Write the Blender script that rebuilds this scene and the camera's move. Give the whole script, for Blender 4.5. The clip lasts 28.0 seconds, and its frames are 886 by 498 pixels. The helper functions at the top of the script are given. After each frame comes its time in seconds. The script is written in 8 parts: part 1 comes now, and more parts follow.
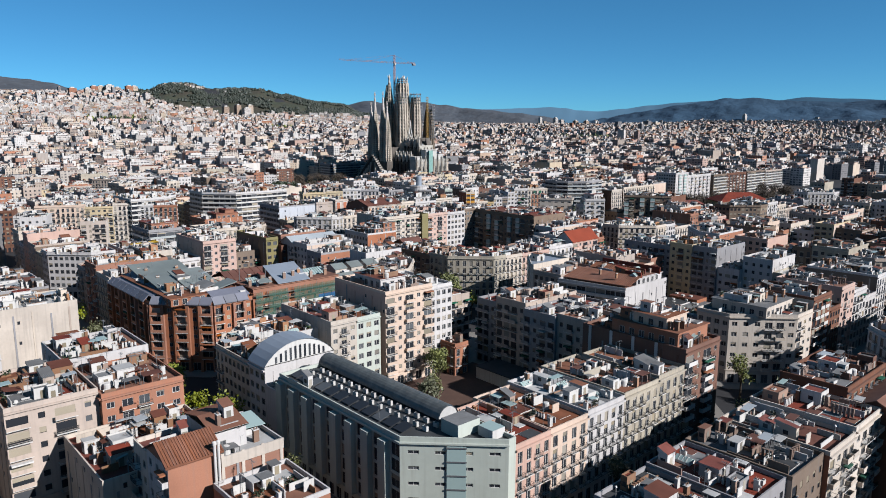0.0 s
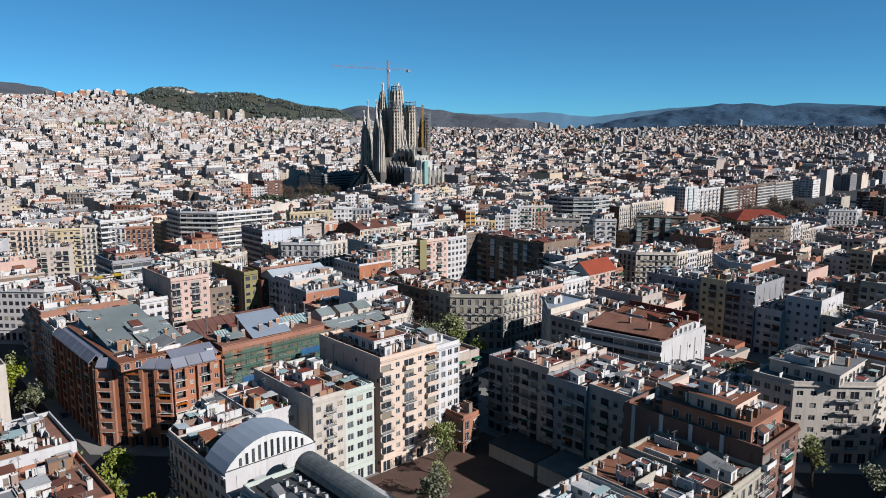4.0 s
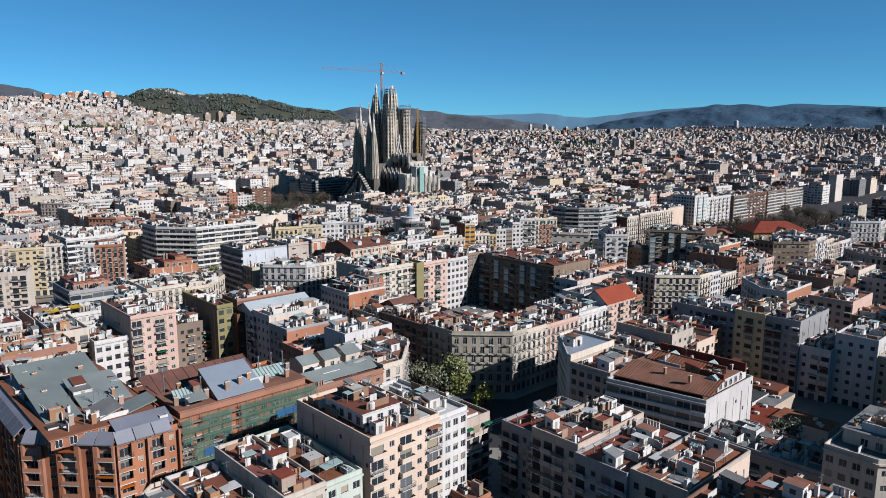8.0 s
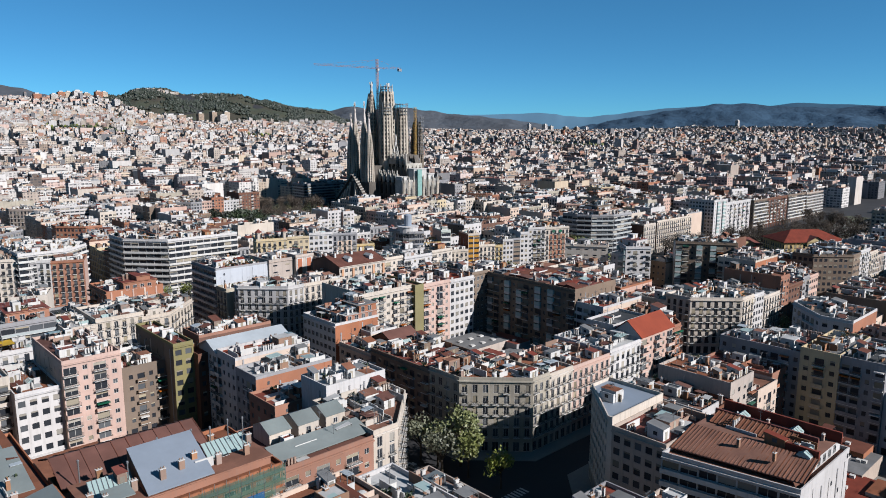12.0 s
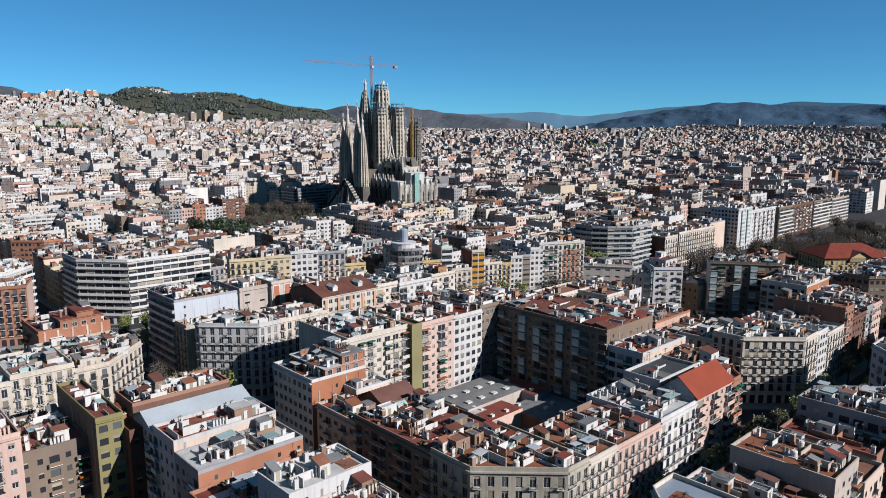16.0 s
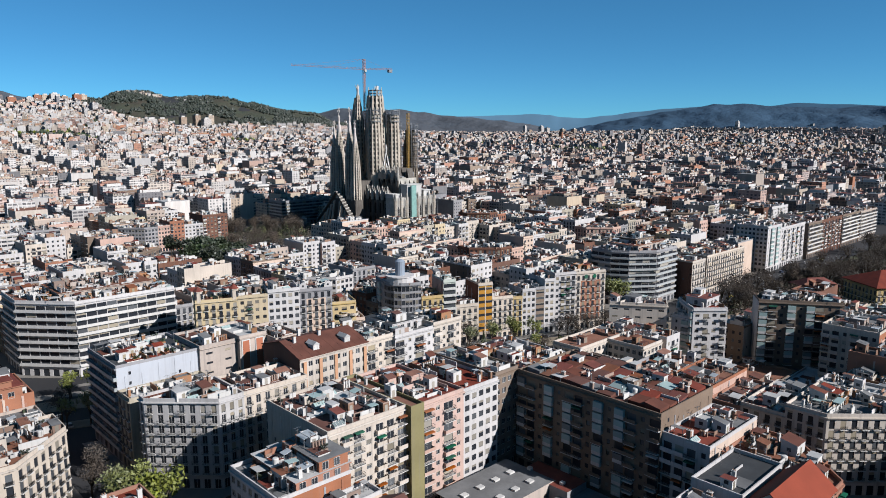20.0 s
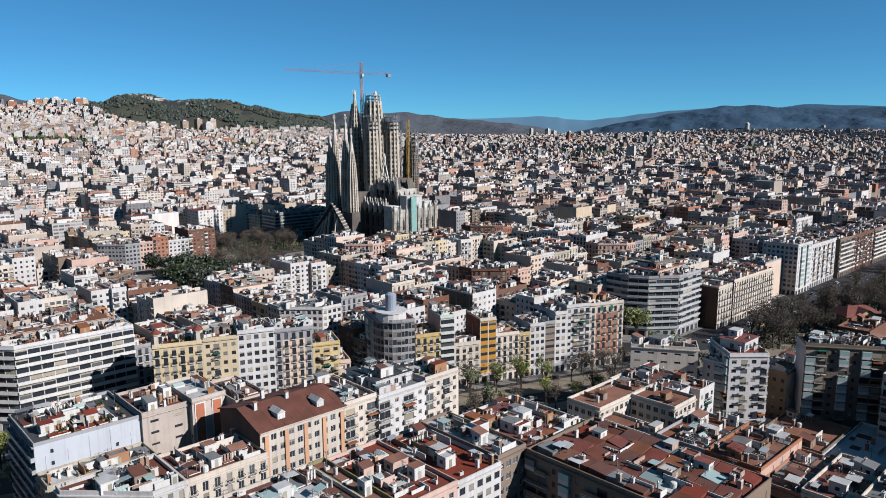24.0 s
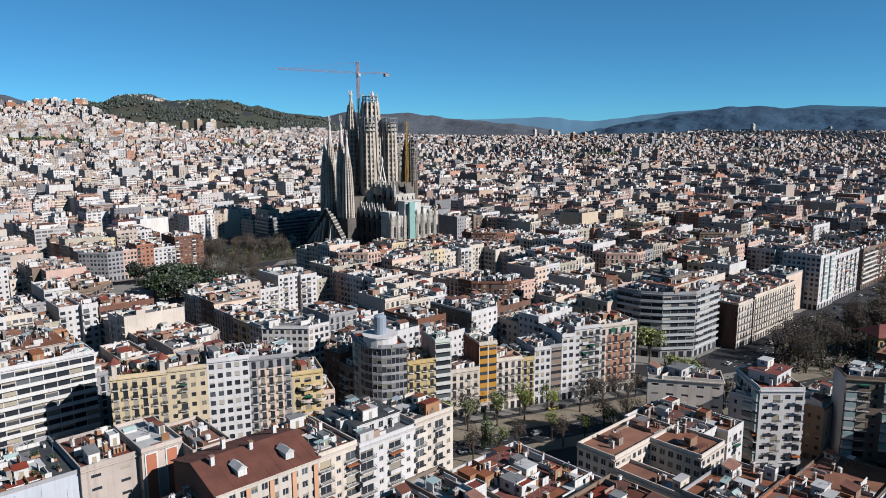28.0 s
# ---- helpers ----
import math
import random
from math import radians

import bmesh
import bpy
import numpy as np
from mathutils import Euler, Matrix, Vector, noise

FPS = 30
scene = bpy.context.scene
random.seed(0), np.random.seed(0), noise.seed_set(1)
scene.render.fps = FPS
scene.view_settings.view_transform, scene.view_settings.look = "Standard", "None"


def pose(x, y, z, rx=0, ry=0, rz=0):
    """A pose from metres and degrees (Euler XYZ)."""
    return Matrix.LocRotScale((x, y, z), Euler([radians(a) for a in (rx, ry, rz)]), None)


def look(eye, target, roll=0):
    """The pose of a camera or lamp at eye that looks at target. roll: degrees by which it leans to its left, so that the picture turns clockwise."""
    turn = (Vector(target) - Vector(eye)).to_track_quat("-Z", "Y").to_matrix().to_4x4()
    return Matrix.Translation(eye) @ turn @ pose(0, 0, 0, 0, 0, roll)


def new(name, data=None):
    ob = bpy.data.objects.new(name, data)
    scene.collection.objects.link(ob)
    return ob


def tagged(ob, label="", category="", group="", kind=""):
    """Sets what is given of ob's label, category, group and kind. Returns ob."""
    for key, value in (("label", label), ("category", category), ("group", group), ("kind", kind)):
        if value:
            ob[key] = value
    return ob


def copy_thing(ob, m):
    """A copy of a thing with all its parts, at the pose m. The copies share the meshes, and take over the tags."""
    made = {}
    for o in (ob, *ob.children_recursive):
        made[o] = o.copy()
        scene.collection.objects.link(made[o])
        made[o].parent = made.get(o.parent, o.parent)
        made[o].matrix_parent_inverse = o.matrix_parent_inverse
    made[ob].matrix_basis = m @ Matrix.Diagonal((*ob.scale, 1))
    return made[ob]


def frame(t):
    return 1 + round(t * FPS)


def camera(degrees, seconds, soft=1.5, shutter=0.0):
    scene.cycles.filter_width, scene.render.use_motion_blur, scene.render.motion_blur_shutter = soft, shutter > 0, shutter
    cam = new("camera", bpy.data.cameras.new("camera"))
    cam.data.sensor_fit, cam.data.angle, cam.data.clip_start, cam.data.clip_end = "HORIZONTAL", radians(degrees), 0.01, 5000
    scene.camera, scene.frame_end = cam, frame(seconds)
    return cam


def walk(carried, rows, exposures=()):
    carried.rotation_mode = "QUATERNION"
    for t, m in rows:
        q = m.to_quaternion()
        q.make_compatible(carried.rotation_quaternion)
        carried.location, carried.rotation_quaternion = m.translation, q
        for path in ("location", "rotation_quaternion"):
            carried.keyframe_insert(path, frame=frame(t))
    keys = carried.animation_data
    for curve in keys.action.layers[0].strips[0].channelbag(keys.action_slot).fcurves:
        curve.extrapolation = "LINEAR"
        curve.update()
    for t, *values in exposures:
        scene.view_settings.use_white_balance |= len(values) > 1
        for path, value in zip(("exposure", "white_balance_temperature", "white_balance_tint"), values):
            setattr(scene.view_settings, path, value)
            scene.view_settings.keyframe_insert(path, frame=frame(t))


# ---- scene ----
cam = camera(63.9, 28.0, soft=0.95)
PATH = [
    (0.0, (0.00, -0.00, 83.00), (65.60, 73.37, 65.29), 0.14),
    (1.0, (6.07, 8.48, 84.14), (71.89, 81.69, 66.58), 0.18),
    (2.0, (12.33, 16.76, 85.39), (78.34, 89.83, 67.98), 0.21),
    (3.0, (18.50, 24.82, 86.93), (84.69, 97.75, 69.64), 0.19),
    (3.5, (21.45, 28.76, 87.89), (87.74, 101.62, 70.66), 0.22),
    (5.5, (32.41, 42.93, 93.07), (99.03, 115.52, 75.98), 0.21),
    (6.0, (35.13, 46.36, 93.39), (101.84, 118.87, 76.29), 0.19),
    (7.0, (40.86, 53.44, 93.61), (107.72, 125.82, 76.53), 0.16),
    (8.0, (47.34, 61.03, 93.60), (114.31, 133.30, 76.52), 0.16),
    (9.0, (54.49, 69.28, 93.49), (121.53, 141.47, 76.33), 0.17),
    (10.0, (61.90, 78.08, 93.44), (129.00, 150.21, 76.24), 0.15),
    (11.0, (69.51, 87.22, 93.56), (136.68, 159.30, 76.43), 0.12),
    (12.0, (77.32, 96.43, 93.66), (144.54, 168.47, 76.54), 0.10),
    (12.5, (81.31, 101.07, 93.72), (148.57, 173.07, 76.63), 0.10),
    (14.5, (98.10, 120.43, 94.55), (165.54, 192.24, 77.37), 0.12),
    (15.0, (102.37, 125.29, 94.83), (169.83, 197.07, 77.61), 0.07),
    (16.0, (110.92, 135.02, 95.51), (178.40, 206.78, 78.26), 0.05),
    (17.0, (119.33, 144.93, 96.32), (186.90, 216.61, 79.08), 0.02),
    (18.0, (127.58, 155.11, 97.45), (195.28, 226.66, 80.23), -0.02),
    (19.0, (135.86, 165.24, 99.25), (203.70, 236.68, 82.08), -0.06),
    (20.0, (144.36, 174.77, 101.61), (212.28, 246.15, 84.57), -0.13),
    (21.0, (152.87, 183.28, 104.01), (220.88, 254.63, 87.16), -0.26),
    (21.5, (157.08, 187.14, 105.10), (225.11, 258.49, 88.37), -0.33),
    (23.5, (172.06, 198.99, 106.52), (239.46, 270.94, 89.81), -0.31),
    (24.0, (175.35, 201.64, 106.73), (242.66, 273.67, 89.93), -0.31),
    (25.0, (181.75, 206.79, 107.07), (248.86, 278.97, 90.18), -0.29),
    (26.0, (187.67, 211.63, 107.32), (254.76, 283.87, 90.58), -0.33),
    (27.0, (192.72, 216.13, 107.59), (259.71, 288.48, 90.94), -0.37),
    (28.0, (197.02, 220.48, 108.00), (264.01, 292.81, 91.28), -0.26),
]
walk(cam, [(t, look(eye, target, roll)) for t, eye, target, roll in PATH], ((0.0, 1.02, 6150, 10), (28.0, 1.02, 6150, 10)))

# ---- daylight ----
SUN_AZ, SUN_EL = radians(160.0), radians(31.0)   # azimuth clockwise from +y
world = bpy.data.worlds.new("clear_sky")
scene.world = world
world.use_nodes = True
wn = world.node_tree.nodes
sky = wn.new("ShaderNodeTexSky")
sky.sky_type, sky.sun_disc = "NISHITA", False
sky.sun_elevation, sky.sun_rotation = SUN_EL, SUN_AZ
sky.altitude, sky.air_density, sky.dust_density, sky.ozone_density = 100.0, 0.45, 0.08, 1.5
wn["Background"].inputs["Strength"].default_value = 0.052
tint = wn.new("ShaderNodeMix")
tint.data_type, tint.blend_type = "RGBA", "MULTIPLY"
tint.inputs["Factor"].default_value, tint.inputs["B"].default_value = 1.0, (0.365, 0.820, 0.965, 1.0)
world.node_tree.links.new(sky.outputs["Color"], tint.inputs["A"])
haze = wn.new("ShaderNodeMix")          # thin even haze over the whole sky
haze.data_type = "RGBA"
haze.inputs["Factor"].default_value, haze.inputs["B"].default_value = 0.22, (0.70, 2.95, 5.40, 1.0)
world.node_tree.links.new(tint.outputs["Result"], haze.inputs["A"])
world.node_tree.links.new(haze.outputs["Result"], wn["Background"].inputs["Color"])
sun = new("sun", bpy.data.lights.new("sun", "SUN"))
sun.data.energy, sun.data.angle, sun.data.color = 5.0, radians(0.55), (1.0, 0.945, 0.905)
SUN_DIR = Vector((math.sin(SUN_AZ) * math.cos(SUN_EL), math.cos(SUN_AZ) * math.cos(SUN_EL), math.sin(SUN_EL)))
sun.matrix_world = look(SUN_DIR * 600, (0, 0, 0))


# ---- materials ----
def base_material(name, rough=0.85, metal=0.0):
    m = bpy.data.materials.new(name)
    m.use_nodes = True
    n = m.node_tree.nodes
    b = n["Principled BSDF"]
    b.inputs["Roughness"].default_value, b.inputs["Metallic"].default_value = rough, metal
    return m, n, m.node_tree.links, b


def calc(n, l, op, a, b=None):
    x = n.new("ShaderNodeMath")
    x.operation = op
    for i, v in enumerate((a, b)):
        if v is None:
            continue
        if isinstance(v, (int, float)):
            x.inputs[i].default_value = v
        else:
            l.new(v, x.inputs[i])
    return x.outputs[0]


def blend(n, l, fac, a, b, mode="MIX"):
    x = n.new("ShaderNodeMix")
    x.data_type, x.blend_type = "RGBA", mode
    for sock, v in ((x.inputs["Factor"], fac), (x.inputs["A"], a), (x.inputs["B"], b)):
        if isinstance(v, (int, float)):
            sock.default_value = v
        elif isinstance(v, tuple):
            sock.default_value = (*v, 1.0)
        else:
            l.new(v, sock)
    return x.outputs["Result"]


def ramp(n, l, fac, a, b, lo=0.35, hi=0.65):
    x = n.new("ShaderNodeMapRange")
    x.inputs["From Min"].default_value, x.inputs["From Max"].default_value = lo, hi
    x.inputs["To Min"].default_value, x.inputs["To Max"].default_value = a, b
    l.new(fac, x.inputs["Value"])
    return x.outputs["Result"]


def world_noise(n, l, scale, stretch=(1, 1, 1), detail=4.0):
    geo = n.new("ShaderNodeNewGeometry")
    mp = n.new("ShaderNodeMapping")
    mp.inputs["Scale"].default_value = stretch
    l.new(geo.outputs["Position"], mp.inputs["Vector"])
    x = n.new("ShaderNodeTexNoise")
    x.inputs["Scale"].default_value, x.inputs["Detail"].default_value = scale, detail
    l.new(mp.outputs["Vector"], x.inputs["Vector"])
    return x.outputs["Fac"]


def surface(name, colour, rough=0.85, vary=0.25, patch=0.12, grain=3.0, streak=0.0, island=0.0, metal=0.0, bump=0.0, second=None):
    """A worn surface: patches and grain at two scales, rain streaks, and a change of tone from piece to piece."""
    m, n, l, b = base_material(name, rough, metal)
    tone = 0.325 + 0.15 * min(1.0, max(0.0, (sum(colour) / 3 - 0.3) / 0.35))
    colour = tuple(c * tone for c in colour)
    if not metal and rough > 0.6:
        b.inputs["Specular IOR Level"].default_value = 0.2
    dark = tuple(c * (1 - vary) for c in (second or colour))
    col = blend(n, l, ramp(n, l, world_noise(n, l, patch), 0.0, 1.0), dark, colour)
    fine = world_noise(n, l, grain)
    col = blend(n, l, ramp(n, l, fine, 0.0, vary * 1.2, 0.3, 0.75), col, tuple(c * 0.55 for c in colour))
    if streak:
        s = world_noise(n, l, 1.0, (1.3, 1.3, 0.07), 3.0)
        col = blend(n, l, ramp(n, l, s, 0.0, streak, 0.5, 0.75), col, (0.12, 0.11, 0.10))
    if island:
        both = n.new("ShaderNodeObjectInfo").outputs["Random"]
        hsv = n.new("ShaderNodeHueSaturation")
        l.new(ramp(n, l, both, 1 - island, 1 + island * 0.6, 0, 1), hsv.inputs["Value"])
        l.new(ramp(n, l, calc(n, l, "FRACT", calc(n, l, "MULTIPLY", both, 7.3)), 1 - island, 1 + island, 0, 1), hsv.inputs["Saturation"])
        l.new(col, hsv.inputs["Color"])
        col = hsv.outputs["Color"]
    l.new(col, b.inputs["Base Color"])
    if bump:
        bp = n.new("ShaderNodeBump")
        bp.inputs["Distance"].default_value, bp.inputs["Strength"].default_value = bump, 0.6
        l.new(fine, bp.inputs["Height"])
        l.new(bp.outputs["Normal"], b.inputs["Normal"])
    return m


def glass_material(name, colour, rough=0.12):
    m, n, l, b = base_material(name, rough)
    o = n.new("ShaderNodeObjectInfo")
    g = n.new("ShaderNodeNewGeometry")
    r = calc(n, l, "FRACT", calc(n, l, "ADD", g.outputs["Random Per Island"], o.outputs["Random"]))
    l.new(blend(n, l, ramp(n, l, r, 0.0, 1.0, 0.7, 1.0), colour, (0.07, 0.075, 0.08)), b.inputs["Base Color"])
    b.inputs["Specular IOR Level"].default_value = 0.13
    return m


def far_wall(name, colour, island=0.3):
    """Walls of distant houses, whose openings are too small to be told apart."""
    m, n, l, b = base_material(name, 0.85)
    g = n.new("ShaderNodeNewGeometry")
    sp, sn = n.new("ShaderNodeSeparateXYZ"), n.new("ShaderNodeSeparateXYZ")
    l.new(g.outputs["Position"], sp.inputs[0])
    l.new(g.outputs["True Normal"], sn.inputs[0])
    sel = calc(n, l, "GREATER_THAN", calc(n, l, "ABSOLUTE", sn.outputs["X"]), 0.7)
    u = calc(n, l, "ADD", calc(n, l, "MULTIPLY", sp.outputs["Y"], sel), calc(n, l, "MULTIPLY", sp.outputs["X"], calc(n, l, "SUBTRACT", 1.0, sel)))
    r = g.outputs["Random Per Island"]
    qu = calc(n, l, "ADD", calc(n, l, "DIVIDE", u, ramp(n, l, calc(n, l, "FRACT", calc(n, l, "MULTIPLY", r, 17.9)), 2.3, 4.8, 0, 1)), r)
    qz = calc(n, l, "ADD", calc(n, l, "DIVIDE", sp.outputs["Z"], 3.1), r)
    fu, fz = calc(n, l, "FRACT", qu), calc(n, l, "FRACT", qz)
    cell, dice = n.new("ShaderNodeCombineXYZ"), n.new("ShaderNodeTexWhiteNoise")
    for k, v in enumerate((calc(n, l, "FLOOR", qu), calc(n, l, "FLOOR", qz), r)):
        l.new(v, cell.inputs[k])
    l.new(cell.outputs[0], dice.inputs["Vector"])
    win = calc(n, l, "MULTIPLY", calc(n, l, "LESS_THAN", calc(n, l, "ABSOLUTE", calc(n, l, "SUBTRACT", fu, 0.5)), ramp(n, l, calc(n, l, "FRACT", calc(n, l, "MULTIPLY", r, 31.7)), 0.16, 0.52, 0, 1)),
               calc(n, l, "LESS_THAN", calc(n, l, "ABSOLUTE", calc(n, l, "SUBTRACT", fz, 0.5)), 0.29))
    flat = calc(n, l, "LESS_THAN", calc(n, l, "ABSOLUTE", sn.outputs["Z"]), 0.5)
    blind = calc(n, l, "GREATER_THAN", calc(n, l, "FRACT", calc(n, l, "MULTIPLY", r, 13.7)), 0.3)
    win = calc(n, l, "MULTIPLY", calc(n, l, "MULTIPLY", win, ramp(n, l, dice.outputs["Value"], 0.25, 1.0, 0.15, 0.55)), calc(n, l, "MULTIPLY", flat, blind))
    hsv = n.new("ShaderNodeHueSaturation")
    tone = 0.325 + 0.15 * min(1.0, max(0.0, (sum(colour) / 3 - 0.3) / 0.35))
    colour = tuple(c * tone for c in colour)
    b.inputs["Specular IOR Level"].default_value = 0.2
    hsv.inputs["Color"].default_value = (*colour, 1)
    l.new(ramp(n, l, r, 1 - island, 1 + island * 0.6, 0, 1), hsv.inputs["Value"])
    l.new(ramp(n, l, calc(n, l, "FRACT", calc(n, l, "MULTIPLY", r, 5.1)), 0.5, 1.15, 0, 1), hsv.inputs["Saturation"])
    col = blend(n, l, ramp(n, l, world_noise(n, l, 0.4, (1, 1, 0.2)), 0.0, 0.35), hsv.outputs["Color"], tuple(c * 0.5 for c in colour))
    l.new(blend(n, l, calc(n, l, "MULTIPLY", win, 0.85), col, (0.035, 0.035, 0.04)), b.inputs["Base Color"])
    return m


WALLS = {
    "cream": surface("cream_plaster", (0.80, 0.70, 0.59), streak=0.35, island=0.14, vary=0.16, grain=1.5),
    "white": surface("white_plaster", (0.76, 0.73, 0.71), streak=0.3, island=0.10, vary=0.14, grain=1.5),
    "grey": surface("grey_plaster", (0.50, 0.49, 0.50), streak=0.35, island=0.15, vary=0.2, grain=1.5),
    "palegreen": surface("pale_green_grey_cladding", (0.64, 0.69, 0.61), streak=0.2, vary=0.10, grain=1.0),
    "beige": surface("beige_render", (0.70, 0.58, 0.49), streak=0.35, island=0.14, vary=0.18, grain=1.5),
    "yellow": surface("ochre_yellow_plaster", (0.78, 0.58, 0.27), streak=0.3, island=0.12, vary=0.16, grain=1.5),
    "straw": surface("straw_yellow_plaster", (0.80, 0.65, 0.42), streak=0.3, island=0.1, vary=0.16, grain=1.5),
    "pink": surface("salmon_pink_plaster", (0.80, 0.55, 0.45), streak=0.25, island=0.12, vary=0.16, grain=1.5),
    "peach": surface("peach_render", (0.82, 0.64, 0.51), streak=0.22, island=0.06, vary=0.12, grain=1.5),
    "brick": surface("orange_red_brickwork", (0.68, 0.31, 0.19), streak=0.2, island=0.12, vary=0.25, grain=4.0),
    "brownbrick": surface("dark_brown_brickwork", (0.36, 0.17, 0.11), streak=0.2, island=0.12, vary=0.25, grain=4.0),
    "brown": surface("brown_render", (0.42, 0.31, 0.23), streak=0.3, island=0.12, vary=0.2, grain=1.5),
    "stone": surface("weathered_sandstone", (0.66, 0.59, 0.47), streak=0.45, island=0.12, vary=0.28, grain=1.2),
    "palemetal": surface("pale_ribbed_metal_cladding", (0.62, 0.65, 0.70), rough=0.5, streak=0.2, vary=0.08, grain=1.0),
    "orange": surface("orange_yellow_panel", (0.74, 0.36, 0.05), vary=0.1, grain=1.0),
    "olive": surface("olive_yellow_render", (0.46, 0.40, 0.17), streak=0.3, island=0.08, vary=0.18, grain=1.5),
}
ROOFS = {
    "terracotta": surface("terracotta_roof_tiles", (0.50, 0.215, 0.13), rough=0.9, vary=0.3, grain=2.2, island=0.15, patch=0.25),
    "redpaint": surface("dark_red_roof_paint", (0.42, 0.11, 0.075), rough=0.8, vary=0.3, grain=1.5, island=0.12, patch=0.3),
    "greyroof": surface("grey_roof_membrane", (0.36, 0.36, 0.36), rough=0.85, vary=0.3, grain=1.5, island=0.2, patch=0.25),
    "darkroof": surface("dark_slate_roof_sheet", (0.12, 0.125, 0.13), rough=0.7, vary=0.3, grain=1.5, island=0.15, patch=0.25),
    "brownroof": surface("brown_clay_roof", (0.30, 0.12, 0.085), rough=0.9, vary=0.3, grain=2.0, island=0.12, patch=0.25),
    "whiteroof": surface("pale_roof_coating", (0.66, 0.65, 0.63), rough=0.8, vary=0.22, grain=1.5, island=0.12, patch=0.3),
    "bluegrey": surface("blue_grey_metal_roof", (0.40, 0.46, 0.54), rough=0.5, vary=0.12, grain=1.0, island=0.1),
    "paleblue": surface("pale_blue_grey_roof_sheet", (0.58, 0.63, 0.66), rough=0.5, vary=0.15, grain=1.0, island=0.1),
    "greensheet": surface("grey_green_sheet_roof", (0.36, 0.41, 0.39), rough=0.55, vary=0.2, grain=1.0, island=0.12, streak=0.3),
    "weathered": surface("weathered_dark_glass_roof", (0.23, 0.25, 0.24), rough=0.5, vary=0.45, grain=0.6, patch=0.5, streak=0.4),
    "slate": surface("purple_grey_slate", (0.33, 0.34, 0.41), rough=0.6, vary=0.2, grain=1.5, island=0.15),
    "redtile": surface("bright_red_roof_tiles", (0.52, 0.10, 0.045), rough=0.85, vary=0.2, grain=2.0),
}
GLASS = glass_material("window_glass", (0.016, 0.018, 0.022), 0.3)
FRAME = surface("white_window_frame", (0.70, 0.68, 0.64), vary=0.1, island=0.2)
SHUTTER = surface("roller_shutter", (0.52, 0.46, 0.36), vary=0.15, island=0.4)
RAIL = surface("black_iron_railing", (0.035, 0.035, 0.038), rough=0.5, vary=0.1)
WHITE = surface("whitewashed_roof_wall", (0.80, 0.78, 0.74), streak=0.3, island=0.10, vary=0.12, grain=2.0)
CHIM = surface("chimney_render", (0.58, 0.36, 0.25), streak=0.3, island=0.35, vary=0.2)
STEEL = surface("galvanised_steel", (0.46, 0.47, 0.48), rough=0.45, metal=0.6, vary=0.15)
AWNING_G = surface("green_awning_cloth", (0.04, 0.22, 0.13), vary=0.15, island=0.2)
AWNING_O = surface("orange_awning_cloth", (0.62, 0.19, 0.05), vary=0.15, island=0.2)
ASPHALT = surface("asphalt", (0.075, 0.075, 0.08), vary=0.25, grain=1.0, patch=0.05)
PAVING = surface("grey_pavement_tiles", (0.42, 0.39, 0.35), vary=0.2, grain=1.2)
YARD = surface("courtyard_red_paving", (0.22, 0.13, 0.10), vary=0.25, grain=0.8)
LEAF = surface("spring_green_leaves", (0.40, 0.44, 0.13), rough=0.6, vary=0.3, island=0.45, patch=0.5)
LEAF_DARK = surface("pine_green_leaves", (0.075, 0.11, 0.045), rough=0.6, vary=0.3, island=0.4, patch=0.5)
TWIG = surface("bare_twigs", (0.21, 0.17, 0.135), vary=0.2, island=0.25)
BARK = surface("tree_bark", (0.13, 0.10, 0.07), vary=0.3)
FAR = [far_wall("distant_house_wall_" + k, c) for k, c in (("white", (0.78, 0.73, 0.68)), ("cream", (0.76, 0.63, 0.50)),
       ("grey", (0.40, 0.39, 0.40)), ("brick", (0.68, 0.34, 0.22)), ("beige", (0.62, 0.48, 0.37)), ("ochre", (0.68, 0.56, 0.42)), ("pink", (0.78, 0.54, 0.44)), ("umber", (0.34, 0.24, 0.18)))]
ROOF_LIST = [ROOFS[k] for k in ("terracotta", "redpaint", "greyroof", "brownroof", "whiteroof", "darkroof")]
BALUSTRADE = surface("pale_blue_glass_balustrade", (0.55, 0.59, 0.59), rough=0.3, vary=0.15, island=0.2)


